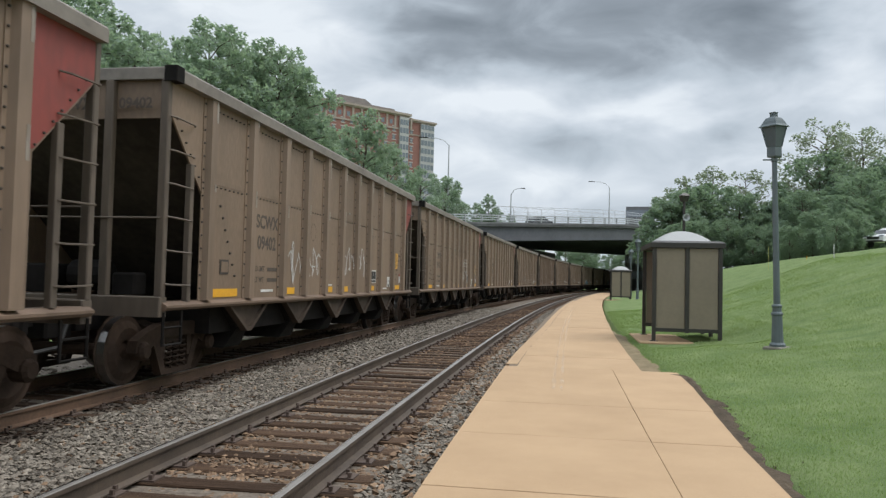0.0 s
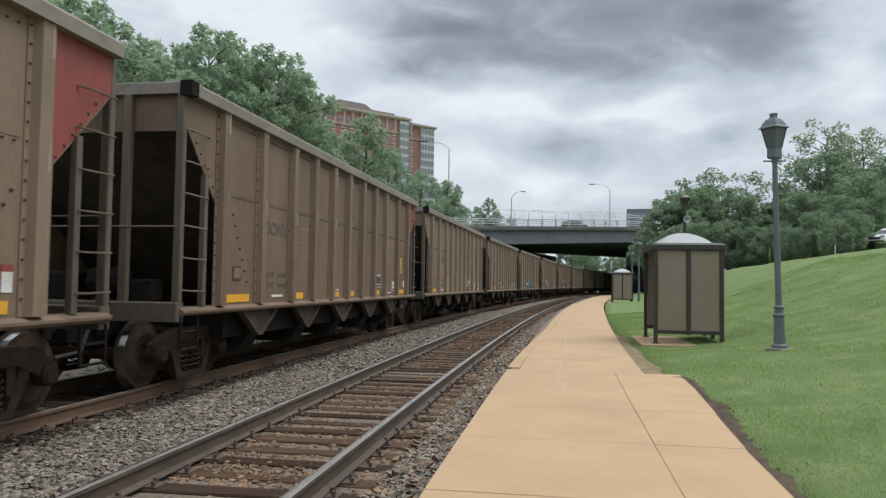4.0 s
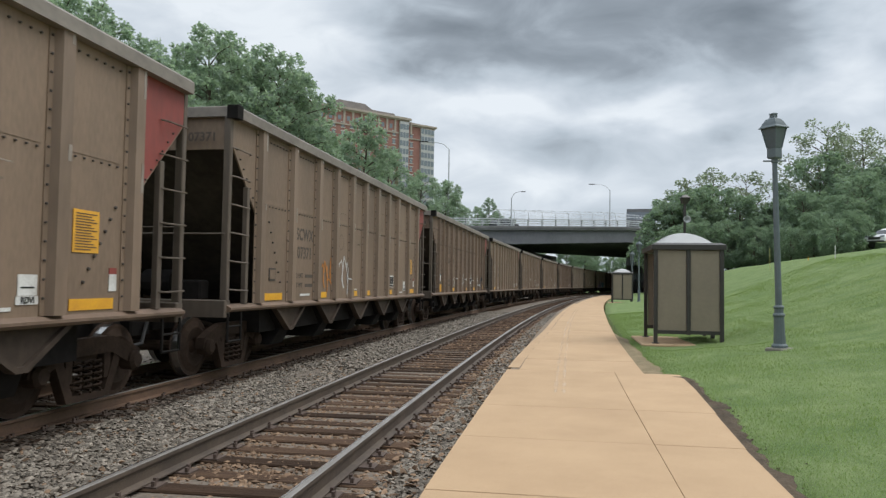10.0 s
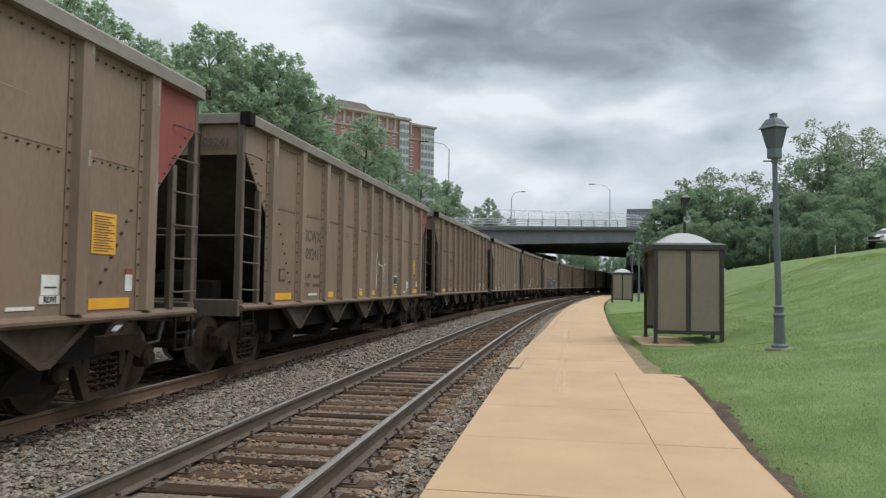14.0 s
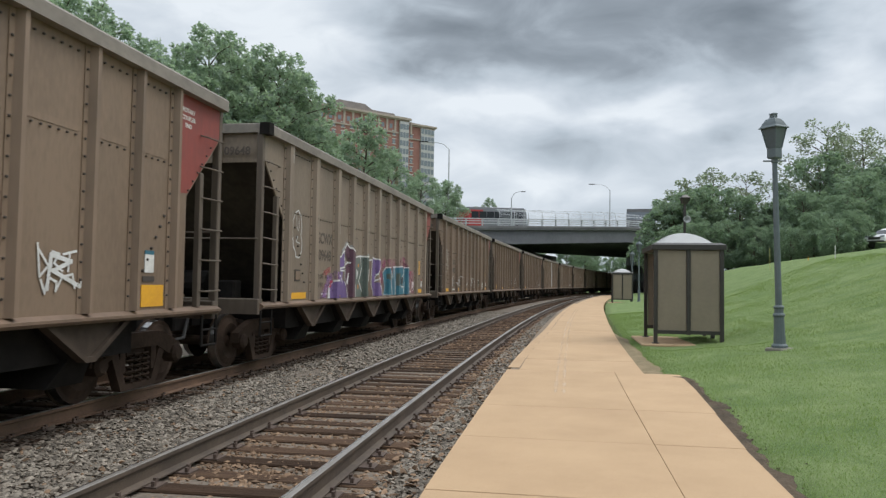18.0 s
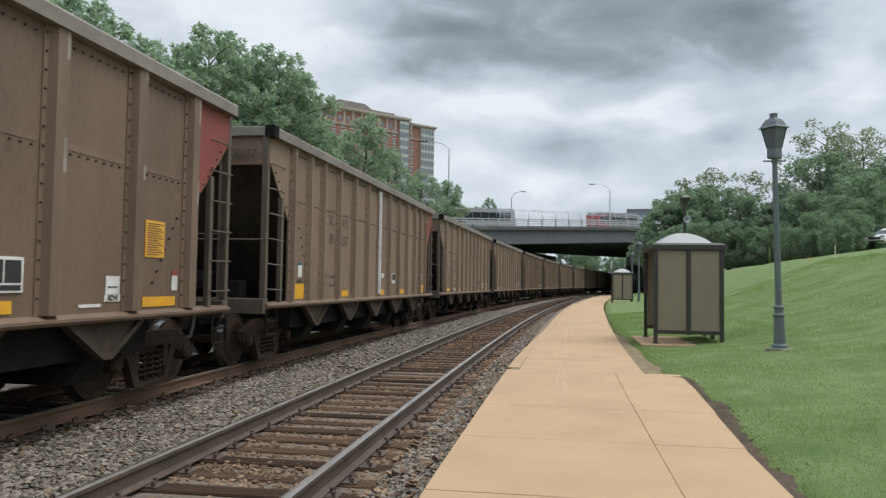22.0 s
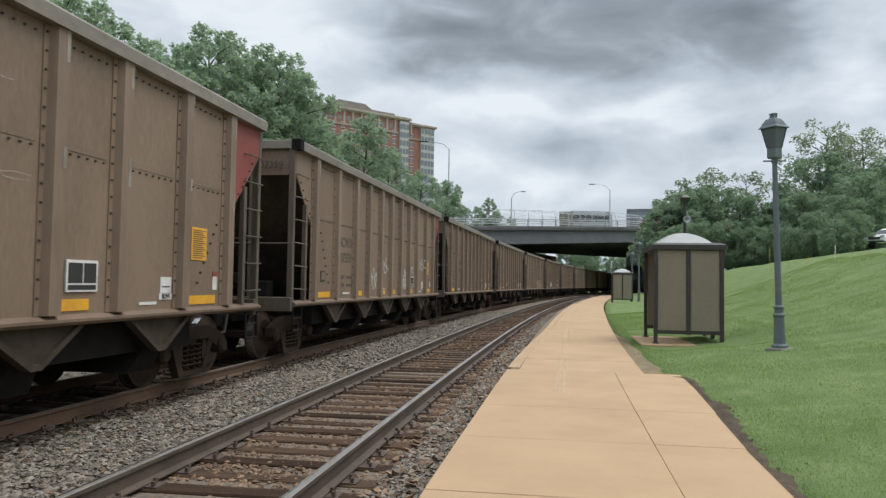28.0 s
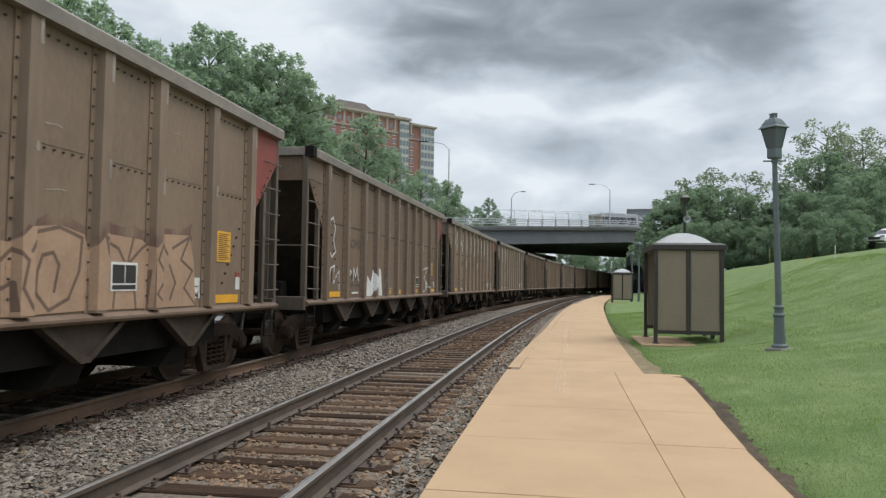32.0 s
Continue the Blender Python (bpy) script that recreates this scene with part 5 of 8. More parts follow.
def build_shelter():
    """Origin: leading platform-side foot; x away from the track, y along it."""
    W, D, Z1 = 1.56, 2.35, 2.31
    t = thing("waiting_shelter", "bronze framed passenger shelter with tan panels and white dome roof", "shelter", group="platform shelters")
    b = Build()
    b.box(-0.36, W + 0.25, -0.34, D + 0.35, -0.50, 0.0, 0.02)
    part("base_slab", b, CONCRETE_TAN, t)
    for x, y in ((0, 0), (W, 0), (0, D), (W, D), (W / 2, 0), (W / 2, D), (W, D / 2)):
        b = Build()
        lo = 0.22 if (x == W / 2) else 0.0
        b.box(x - 0.045, x + 0.045, y - 0.045, y + 0.045, lo, Z1)
        if lo == 0:
            b.box(x - 0.09, x + 0.09, y - 0.07, y + 0.07, 0.0, 0.02)
        part("post", b, BRONZE, t)
    for y in (0, D):
        b = Build()
        b.box(0.045, W - 0.045, y - 0.035, y + 0.035, 0.24, 0.33)
        part("bottom_rail", b, BRONZE, t)
        for x0, x1 in ((0.045, W / 2 - 0.045), (W / 2 + 0.045, W - 0.045)):
            b = Build()
            b.box(x0 + 0.01, x1 - 0.01, y - 0.01, y + 0.01, 0.33, Z1 - 0.02)
            part("panel", b, FROST, t)
    b = Build()
    b.box(W - 0.035, W + 0.035, 0.045, D - 0.045, 0.24, 0.33)
    part("bottom_rail", b, BRONZE, t)
    for y0, y1 in ((0.045, D / 2 - 0.045), (D / 2 + 0.045, D - 0.045)):
        b = Build()
        b.box(W - 0.01, W + 0.01, y0 + 0.01, y1 - 0.01, 0.33, Z1 - 0.02)
        part("panel", b, FROST, t)
    b = Build()
    ring = [[(-0.10 + i, -0.10 + i, z), (W + 0.10 - i, -0.10 + i, z), (W + 0.10 - i, D + 0.10 - i, z), (-0.10 + i, D + 0.10 - i, z)] for i, z in ((0, Z1), (0, Z1 + 0.12), (0.10, Z1 + 0.17), (0.20, Z1 + 0.17), (0.20, Z1), (0, Z1))]
    b.loft(ring, caps=False)
    part("roof_frame", b, BRONZE, t)
    b = Build()
    n = 10
    cx, cy = W / 2, D / 2
    rings = []
    for k in range(n + 1):
        a = k / n * math.pi / 2
        f = math.cos(a) if k < n else 0.02
        rings.append([(cx + math.copysign(abs(math.cos(q)) ** 0.5, math.cos(q)) * (W / 2 - 0.03) * f, cy + math.copysign(abs(math.sin(q)) ** 0.5, math.sin(q)) * (D / 2 - 0.12) * f, Z1 + 0.15 + 0.335 * (1 - f * f)) for q in [2 * math.pi * j / 32 for j in range(32)]])
    b.loft(rings)
    part("dome", b, DOME, t, smooth=True)
    b = Build()
    b.box(0.9, 1.3, 0.5, D - 0.5, 0.42, 0.47, 0.01)
    for y in (0.7, D - 0.8):
        b.prism([(1.30, 0.42), (1.52, 0.42), (1.52, 0.30)], "y", y, y + 0.06)
    part("bench", b, BRONZE, t)
    return t


def build_lamp():
    t = thing("platform_lamp", "grey-green fluted post lamp with a four-sided lantern", "lamp post", group="platform lamps")
    b = Build()
    b.box(-0.20, 0.20, -0.20, 0.20, -0.3, 0.015, 0.02)
    part("footing", b, FOOTING, t)
    b = Build()
    b.lathe([(0.15, 0.02), (0.15, 0.06), (0.115, 0.10), (0.105, 0.30), (0.095, 0.62), (0.115, 0.64), (0.115, 0.67), (0.085, 0.70), (0.085, 0.78), (0.10, 0.80), (0.10, 0.825), (0.064, 0.85), (0.058, 2.0), (0.048, 3.66), (0.062, 3.67), (0.062, 3.745)], n=12)
    part("post", b, POST_PAINT, t, smooth=False)
    b = Build()
    b.tube([(-0.20, 0.11, 3.70), (0.20, -0.11, 3.70)], 0.016, 6)
    part("ladder_bar", b, POST_PAINT, t)
    q = lambda r, z: [(r * math.cos(a), r * math.sin(a), z) for a in [math.pi / 4 + i * math.pi / 2 for i in range(4)]]
    b = Build()
    b.loft([q(0.115, 3.745), q(0.14, 3.77), q(0.135, 3.95), q(0.145, 3.96)])
    part("lantern_base", b, POST_PAINT, t)
    b = Build()
    b.loft([q(0.130, 3.96), q(0.225, 4.35)])
    part("lantern_glass", b, LANTERN, t, "lantern panes darkened to a silhouette")
    for i in range(4):
        b = Build()
        a = math.pi / 4 + i * math.pi / 2
        b.tube([(0.135 * math.cos(a), 0.135 * math.sin(a), 3.96), (0.235 * math.cos(a), 0.235 * math.sin(a), 4.36)], 0.014, 5)
        part("lantern_bar", b, POST_PAINT, t)
    b = Build()
    b.loft([q(0.285, 4.345), q(0.285, 4.36), q(0.235, 4.40), q(0.200, 4.46), q(0.150, 4.525), q(0.085, 4.55), q(0.072, 4.56), q(0.072, 4.62), q(0.085, 4.63), q(0.085, 4.645)])
    part("lantern_roof", b, POST_PAINT, t)
    return t


FOOTING = material("weathered_footing", (0.24, 0.22, 0.18), (0.15, 0.14, 0.11), scale=3, rough=0.9)
# pane colour darkened so the lantern reads as a backlit silhouette
LANTERN = plain("smoked_lantern_glass", (0.105, 0.125, 0.135), 0.4)


def build_furniture():
    a = build_shelter()
    a.matrix_basis = pose(5.26, 18.4, 0.10, 0, 0, -9.5)
    p = at(63.0, 4.72)
    copy_thing(a, pose(p.x, p.y, 0.10, 0, 0, turn_at(63) + 2))
    lamp = build_lamp()
    lamp.matrix_basis = pose(6.42, 14.2, 0.36, 0, -2.0, 30) @ Matrix.Scale(0.965, 4)
    for s, o, sc in ((57, 6.6, 1.0), (74, 6.4, 1.0), (91, 6.3, 1.0)):
        p = at(s, o)
        copy_thing(lamp, pose(p.x, p.y, ground_z(s, o), 0, 0, 20))


# ---------- markings on the cars ----------
def mist(name, col, share):
    """Thin overspray: the paint breaks up into specks and lets the plate show."""
    m = material(name, col, tuple(c * 0.8 for c in col), scale=2, rough=0.6)
    nt = m.node_tree
    co = node(nt, "ShaderNodeTexCoord")
    total = None
    for sc, k in ((3.0, 1.0), (90.0, 0.5)):
        n = node(nt, "ShaderNodeTexNoise")
        n.inputs["Scale"].default_value, n.inputs["Detail"].default_value = sc, 2
        nt.links.new(co.outputs["Object"], n.inputs["Vector"])
        a = node(nt, "ShaderNodeMath", operation="MULTIPLY_ADD")
        nt.links.new(n.outputs["Fac"], a.inputs[0])
        a.inputs[1].default_value = k
        if total:
            nt.links.new(total, a.inputs[2])
        else:
            a.inputs[2].default_value = 0.0
        total = a.outputs[0]
    mr = node(nt, "ShaderNodeMapRange")
    mr.inputs["From Min"].default_value, mr.inputs["From Max"].default_value = 0.62, 0.98
    mr.inputs["To Max"].default_value = share
    nt.links.new(total, mr.inputs["Value"])
    nt.links.new(mr.outputs[0], nt.nodes["Principled BSDF"].inputs["Alpha"])
    return m


SPRAY["pink_mist"] = mist("pink_overspray", (0.50, 0.09, 0.24), 0.5)
SPRAY["green_mist"] = mist("green_overspray", (0.05, 0.36, 0.14), 0.8)
SPRAY["scrape"] = mist("pale_scrape", (0.50, 0.45, 0.40), 0.55)
SPRAY["white_mist"] = mist("white_overspray", (0.66, 0.66, 0.66), 0.6)
SPRAY["purple_mist"] = mist("purple_overspray", (0.36, 0.20, 0.42), 0.75)
SPRAY["red_mist"] = mist("red_overspray", (0.50, 0.06, 0.08), 0.6)
SPRAY["orange_mist"] = mist("orange_overspray", (0.50, 0.18, 0.04), 0.8)
SPRAY["teal_mist"] = mist("teal_overspray", (0.06, 0.16, 0.15), 0.7)
SPRAY["plum_mist"] = mist("plum_overspray", (0.20, 0.08, 0.08), 0.5)


def clip(poly, lo, hi):
    """The part of a polygon of (y, z) between two y values."""
    for keep, lim in ((1, lo), (-1, hi)):
        out = []
        for i in range(len(poly)):
            a, b = poly[i - 1], poly[i]
            ia, ib = keep * (a[0] - lim) >= 0, keep * (b[0] - lim) >= 0
            if ia != ib:
                t = (lim - a[0]) / (b[0] - a[0])
                out.append((lim, a[1] + t * (b[1] - a[1])))
            if ib:
                out.append(b)
        poly = out
        if len(poly) < 3:
            return []
    return poly


def spray(b, poly, layer, kind):
    """Lays a painted polygon of (xi, z) onto the plates, the rib faces and the slanted rib flanks."""
    ribs, w = (RIBS, 0.27) if kind == "a" else (SLIM_RIBS, 0.15)
    poly = [(y_of(u), max(1.14, z)) for u, z in poly]
    area = sum(poly[i - 1][0] * poly[i][1] - poly[i][0] * poly[i - 1][1] for i in range(len(poly)))
    if area < 0:
        poly = poly[::-1]
    up = 0.0022 * layer
    cuts, prev = [], -9.0
    for xi in ribs:
        y1 = y_of(xi)
        y0 = y1 - w
        cuts += [(prev, y0 - 0.052, 0.0235, 0.0235), (y0 - 0.05, y0 + 0.018, 0.026, 0.026), (y0 + 0.018, y0 + 0.060, 0.028, 0.104), (y0 + 0.060, y1 - 0.030, 0.1035, 0.1035)]
        prev = y1
    cuts.append((prev, 9.0, 0.0235, 0.0235))
    lo_y, hi_y = min(p[0] for p in poly), max(p[0] for p in poly)
    for lo, hi, d0, d1 in cuts:
        if hi < lo_y or lo > hi_y:
            continue
        q = clip(poly, lo, hi)
        if len(q) >= 3:
            b.add([(SIDE + up + d0 + (d1 - d0) * (y - lo) / (hi - lo), y, z) for y, z in q], [tuple(range(len(q)))])


def ribbon(b, pts, width, layer, kind):
    for i in range(len(pts) - 1):
        a, c = Vector(pts[i]), Vector(pts[i + 1])
        d = c - a
        if d.length < 1e-4:
            continue
        n = Vector((-d.y, d.x)).normalized() * width / 2
        e = d.normalized() * width * 0.4
        spray(b, [tuple(a - n - e), tuple(c - n + e), tuple(c + n + e), tuple(a + n - e)], layer + 0.03 * (i % 20), kind)


def scribble(rnd, u0, u1, z0, z1, loops=4):
    """A running hand-drawn line in a box."""
    pts = []
    n = 10 * loops
    p1, p2, p3 = rnd.uniform(0, 6), rnd.uniform(0, 6), rnd.uniform(0.6, 1.5)
    w = (u1 - u0) / loops
    for i in range(n + 1):
        t = i / n
        a = t * loops * 6.28
        size = 0.34 + 0.15 * math.sin(a * 0.43 + p1)
        pts.append((u0 + (u1 - u0) * t + w * (0.42 * math.cos(a * p3 + p2) + 0.18 * math.sin(2.3 * a + p1)), (z0 + z1) / 2 + (z1 - z0) * (size * math.sin(a + p1) + 0.16 * math.sin(1.9 * a * p3 + p2))))
    return pts


def stroke(b, pts, width, layer, kind):
    """A thick rounded painted line."""
    ribbon(b, pts, width, layer, kind)
    for i, (u, z) in enumerate(pts[1:-1]):
        spray(b, [(u + width / 2 * math.cos(a), z + width / 2 * math.sin(a)) for a in [k * math.pi / 5 for k in range(10)]], layer + 0.35 + 0.03 * i, kind)


def tags(n, boxes, colour="white", width=0.022, label=""):
    kind = "b" if n in SLIM else "a"
    rnd = random.Random(300 + n)
    for u0, u1, z0, z1, loops in boxes:
        b = Build()
        ribbon(b, scribble(rnd, u0, u1, z0, z1, loops), width, 1, kind)
        tagged(part("graffiti_tag", b, SPRAY[colour], CARS[n], label), kind="stuff")


def letter(n, colour, fill, lines=(), holes=(), line="white", hole="white", width=0.035):
    """One hand-painted letter: a filled shape, light openings in it and its outline strokes, as (metres from the leading end, height)."""
    kind = "b" if n in SLIM else "a"
    COATS[n] = COATS.get(n, 0) + 1
    base = 0.8 + 0.22 * COATS[n]
    names = list(dict.fromkeys([colour, hole, line]))
    b = Build()
    if fill:
        b.slot = names.index(colour)
        spray(b, fill, base, kind)
    b.slot = names.index(hole)
    for k, q in enumerate(holes):
        spray(b, q, base + 0.10 + 0.01 * k, kind)
    b.slot = names.index(line)
    for k, q in enumerate(lines):
        stroke(b, q, width, base + 0.16 + 0.02 * k, kind)
    part("graffiti_letter", b, [SPRAY[k] for k in names], CARS[n], "hand-painted graffiti letter")


def haze(n, colour, fill):
    """A patch of thin overspray with a ragged rim."""
    rnd = random.Random(len(colour) + int(100 * fill[0][0]))
    kind = "b" if n in SLIM else "a"
    COATS[n] = COATS.get(n, 0) + 1
    b = Build()
    rim = []
    for i in range(len(fill)):
        p, q = Vector(fill[i - 1]), Vector(fill[i])
        for k in range(4):
            rim.append(tuple(p.lerp(q, k / 4) + Vector((rnd.uniform(-0.05, 0.05), rnd.uniform(-0.05, 0.05)))))
    spray(b, rim, 0.2 + 0.04 * COATS[n], kind)
    tagged(part("overspray", b, SPRAY[colour], CARS[n]), kind="stuff")


COATS = {}


def tall_letters(n, panels):
    """Thin white letters in the upper part of the panels between ribs."""
    for j, i in enumerate(panels):
        u, w = RIBS[i] + 0.10, RIBS[i + 1] - RIBS[i] - 0.50
        low = 2.95 + 0.12 * math.sin(3 * i)
        letter(n, "white", [], [[(u, low), (u + 0.1 * w, 3.75), (u + 0.4 * w, low + 0.25)], [(u + 0.75 * w, 3.7), (u + (0.7 + 0.1 * (j % 2)) * w, 3.35)], [(u + 0.75 * w, 3.25), (u + 0.7 * w, low)]], width=0.085)
        if j % 3 == 2:
            letter(n, "white", [], [[(u + 0.2 * w, 2.6), (u + 0.25 * w, 2.35)], [(u + 0.6 * w, 2.55), (u + 0.55 * w, 2.3)]], width=0.07)


def figure(n):
    """The thin chalk outline by the leading end."""
    b = Build()
    ribbon(b, [(1.34, 2.62), (1.46, 2.78), (1.60, 2.84), (1.74, 2.74), (1.80, 2.52), (1.75, 2.38), (1.82, 2.24), (1.80, 2.06), (1.68, 1.94), (1.52, 1.96), (1.50, 2.04), (1.38, 2.14), (1.33, 2.36), (1.34, 2.62)], 0.022, 1, "a")
    ribbon(b, [(1.52, 2.72), (1.54, 2.52), (1.62, 2.45)], 0.016, 1, "a")
    ribbon(b, [(1.64, 2.68), (1.66, 2.50)], 0.016, 1, "a")
    ribbon(b, [(1.50, 2.32), (1.60, 2.34), (1.52, 2.24), (1.70, 2.22)], 0.016, 1, "a")
    tagged(part("chalk_outline", b, SPRAY["white"], CARS[n]), kind="stuff")


def stencil(text, size):
    cu = bpy.data.curves.new("stencil", "FONT")
    cu.body, cu.size, cu.align_x, cu.align_y, cu.extrude = text, size, "CENTER", "CENTER", 0.001
    cu.offset = size * 0.028
    cu.resolution_u = 3
    ob = bpy.data.objects.new("stencil", cu)
    me = bpy.data.meshes.new_from_object(ob)
    bpy.data.objects.remove(ob)
    me.materials.clear()
    me.materials.append(STENCIL)
    return me


SLIM = (11, 17, 20, 22, 35, 41)
NUMBERS = {0: "09402", 1: "09542", 2: "09192", 3: "09442", 6: "09624", 7: "09038", 8: "09480", 9: "09190", 10: "07371", 11: "06359", 12: "09268", 13: "09547", 14: "09241", 16: "09226", 17: "06105", 18: "09648", 19: "09828", 20: "05282", 21: "07188", 22: "08037", 23: "09311", 24: "09098", 25: "09323", 28: "07359", 29: "07759", 31: "09672"}


def mark_cars():
    word, small, front, rear = stencil("SCWX", 0.31), stencil("SCWX", 0.22), stencil("SC", 0.31), stencil("WX", 0.31)
    ring = Build()
    for k in range(20):
        a, c = 2 * math.pi * k / 20, 2 * math.pi * (k + 1) / 20
        ring.add([(0, q * math.cos(e), q * 1.15 * math.sin(e)) for e, q in ((a, 0.142), (c, 0.142), (c, 0.154), (a, 0.154))], [(0, 1, 2, 3)])
    rm = ring.mesh("emblem", [STENCIL])
    limit, tare = stencil("LD LMT", 0.125), stencil("LT WT", 0.125)
    bar = Build()
    bar.box(0.0, 0.002, -0.21, 0.21, -0.032, 0.032)
    figures = bar.mesh("figure_bar", [STENCIL])
    for n, c in CARS.items():
        if n > 34:
            continue
        x = SIDE + 0.0145
        slim = n in SLIM
        ux = 3.20
        if slim:
            part("lettering", front, STENCIL, c, m=pose(x, y_of(3.36), 2.80, 90, 0, 90))
            part("lettering", rear, STENCIL, c, m=pose(x, y_of(4.28), 2.80, 90, 0, 90))
        else:
            part("lettering", word, STENCIL, c, m=pose(x, y_of(ux), 2.38, 90, 0, 90))
        part("emblem", rm, STENCIL, c, m=pose(x, y_of(5.5), 2.38))
        for me, z in ((limit, 1.60), (tare, 1.42)):
            part("lettering", me, STENCIL, c, m=pose(x, y_of(2.92), z, 90, 0, 90))
            part("figure_bar", figures, STENCIL, c, m=pose(x, y_of(3.46), z))
        part("lettering", small, STENCIL, c, m=pose(0.15, -HALF - 0.05, 3.68, 90, 0, 0))
        if slim:
            for i, wd in enumerate(("ROTARY", "COUPLER", "END")):
                me = stencil(wd, 0.085)
                me.materials.clear()
                me.materials.append(WHITE)
                part("lettering", me, WHITE, c, m=pose(SIDE + 0.0195, y_of(13.70), 3.76 - 0.10 * i, 90, 0, 90))
        if n in NUMBERS:
            for text, u, z in (((NUMBERS[n][:2], 3.36, 2.40), (NUMBERS[n][2:], 4.28, 2.40)) if slim else ((NUMBERS[n], ux, 2.03),)):
                part("lettering", stencil(text, 0.31), STENCIL, c, m=pose(x, y_of(u), z, 90, 0, 90))
            part("lettering", stencil(NUMBERS[n], 0.19), STENCIL, c, m=pose(1.08, -HALF - 0.05, 3.68, 90, 0, 0))
    for n in (6, 7, 9, 12, 13, 3, 18, 19, 21, 24, 23, 31):
        figure(n)
    tags(0, [(4.07, 4.7, 1.4, 2.05, 3), (5.1, 5.9, 1.42, 2.0, 3), (7.45, 8.2, 1.5, 2.1, 3), (8.6, 9.3, 1.55, 2.15, 3)])
    tags(1, [(9.0, 9.7, 1.35, 2.0, 3), (9.0, 9.6, 2.0, 2.4, 2)])
    tags(5, [(3.9, 4.6, 1.35, 1.75, 3), (9.2, 9.8, 1.3, 1.7, 2)])
    tags(10, [(4.1, 4.8, 1.25, 1.95, 4)], "orange", 0.03)
    tags(10, [(5.25, 6.1, 1.2, 2.1, 3)], "white", 0.03)
    tags(11, [(4.2, 5.0, 1.35, 1.8, 3), (6.4, 7.1, 1.3, 1.9, 3), (8.7, 9.4, 1.35, 1.9, 3)])
    tags(12, [(5.2, 6.0, 1.3, 1.6, 3)], "red", 0.02)
    tags(13, [(4.08, 4.72, 1.35, 1.93, 3), (5.3, 6.25, 1.35, 1.97, 4), (9.1, 9.5, 1.4, 1.9, 2)])
    tags(14, [(8.0, 8.9, 1.4, 2.15, 3)], "white", 0.03)
    tags(16, [(4.2, 4.8, 1.3, 1.5, 2), (8.8, 9.3, 1.35, 1.7, 2)])
    tags(19, [(2.5, 3.1, 1.34, 1.8, 3), (3.85, 4.9, 1.32, 1.9, 4), (6.2, 6.7, 1.35, 1.7, 2), (7.9, 8.5, 1.35, 1.8, 3)])
    tags(28, [(5.3, 5.9, 1.34, 1.9, 3), (6.45, 7.0, 1.76, 2.15, 2), (8.7, 9.3, 1.3, 2.0, 3)], "white", 0.026)
    tags(30, [(4.2, 4.7, 1.4, 1.95, 1), (5.1, 5.7, 1.4, 1.95, 1)], "white", 0.026)
    haze(3, "teal_mist", [(3.87, 1.25), (4.11, 1.26), (4.80, 1.26), (4.79, 1.13), (3.88, 1.11)])
    haze(3, "teal_mist", [(5.05, 1.25), (5.53, 1.31), (5.93, 1.28), (6.25, 1.17), (5.94, 1.11), (5.06, 1.09)])
    haze(3, "teal_mist", [(8.55, 1.30), (9.55, 1.33), (9.61, 1.12), (8.56, 1.10)])
    letter(3, "charcoal", [(3.98, 1.95), (4.08, 1.89), (4.35, 1.87), (4.58, 1.93), (4.60, 1.84), (4.66, 1.52), (4.40, 1.50), (4.47, 1.38), (4.58, 1.28), (4.11, 1.27), (4.12, 1.48), (3.99, 1.39), (3.98, 1.61)], lines=[[(3.99, 1.97), (4.09, 1.91), (4.34, 1.88), (4.59, 1.96), (4.60, 1.89), (4.62, 1.70), (4.68, 1.52), (4.41, 1.50), (4.49, 1.38), (4.62, 1.28)], [(3.99, 1.38), (4.12, 1.47), (4.11, 1.26)], [(4.65, 1.91), (4.66, 1.72), (4.73, 1.48), (4.77, 1.47)]], holes=[[(4.60, 1.91), (4.68, 1.91), (4.72, 1.53), (4.78, 1.46), (4.64, 1.46), (4.67, 1.53)]])
    letter(3, "charcoal", [(5.12, 1.89), (5.22, 1.90), (5.22, 1.61), (5.24, 1.28), (5.12, 1.26), (5.12, 1.61)], lines=[[(5.14, 1.90), (5.25, 1.91), (5.27, 1.72), (5.23, 1.46), (5.26, 1.28)], [(5.12, 1.76), (5.13, 1.48), (5.12, 1.28)]], holes=[[(5.23, 1.86), (5.30, 1.85), (5.27, 1.56), (5.23, 1.46)]])
    letter(3, "charcoal", [(5.45, 1.91), (5.76, 1.95), (5.83, 1.68), (5.92, 1.46), (5.84, 1.24), (5.29, 1.24), (5.28, 1.29), (5.64, 1.44), (5.48, 1.72)], lines=[[(5.26, 1.28), (5.64, 1.45), (5.50, 1.72), (5.45, 1.91), (5.76, 1.95), (5.84, 1.62), (5.88, 1.51)]], holes=[[(5.81, 1.90), (5.85, 1.89), (5.91, 1.56), (5.87, 1.51)]])
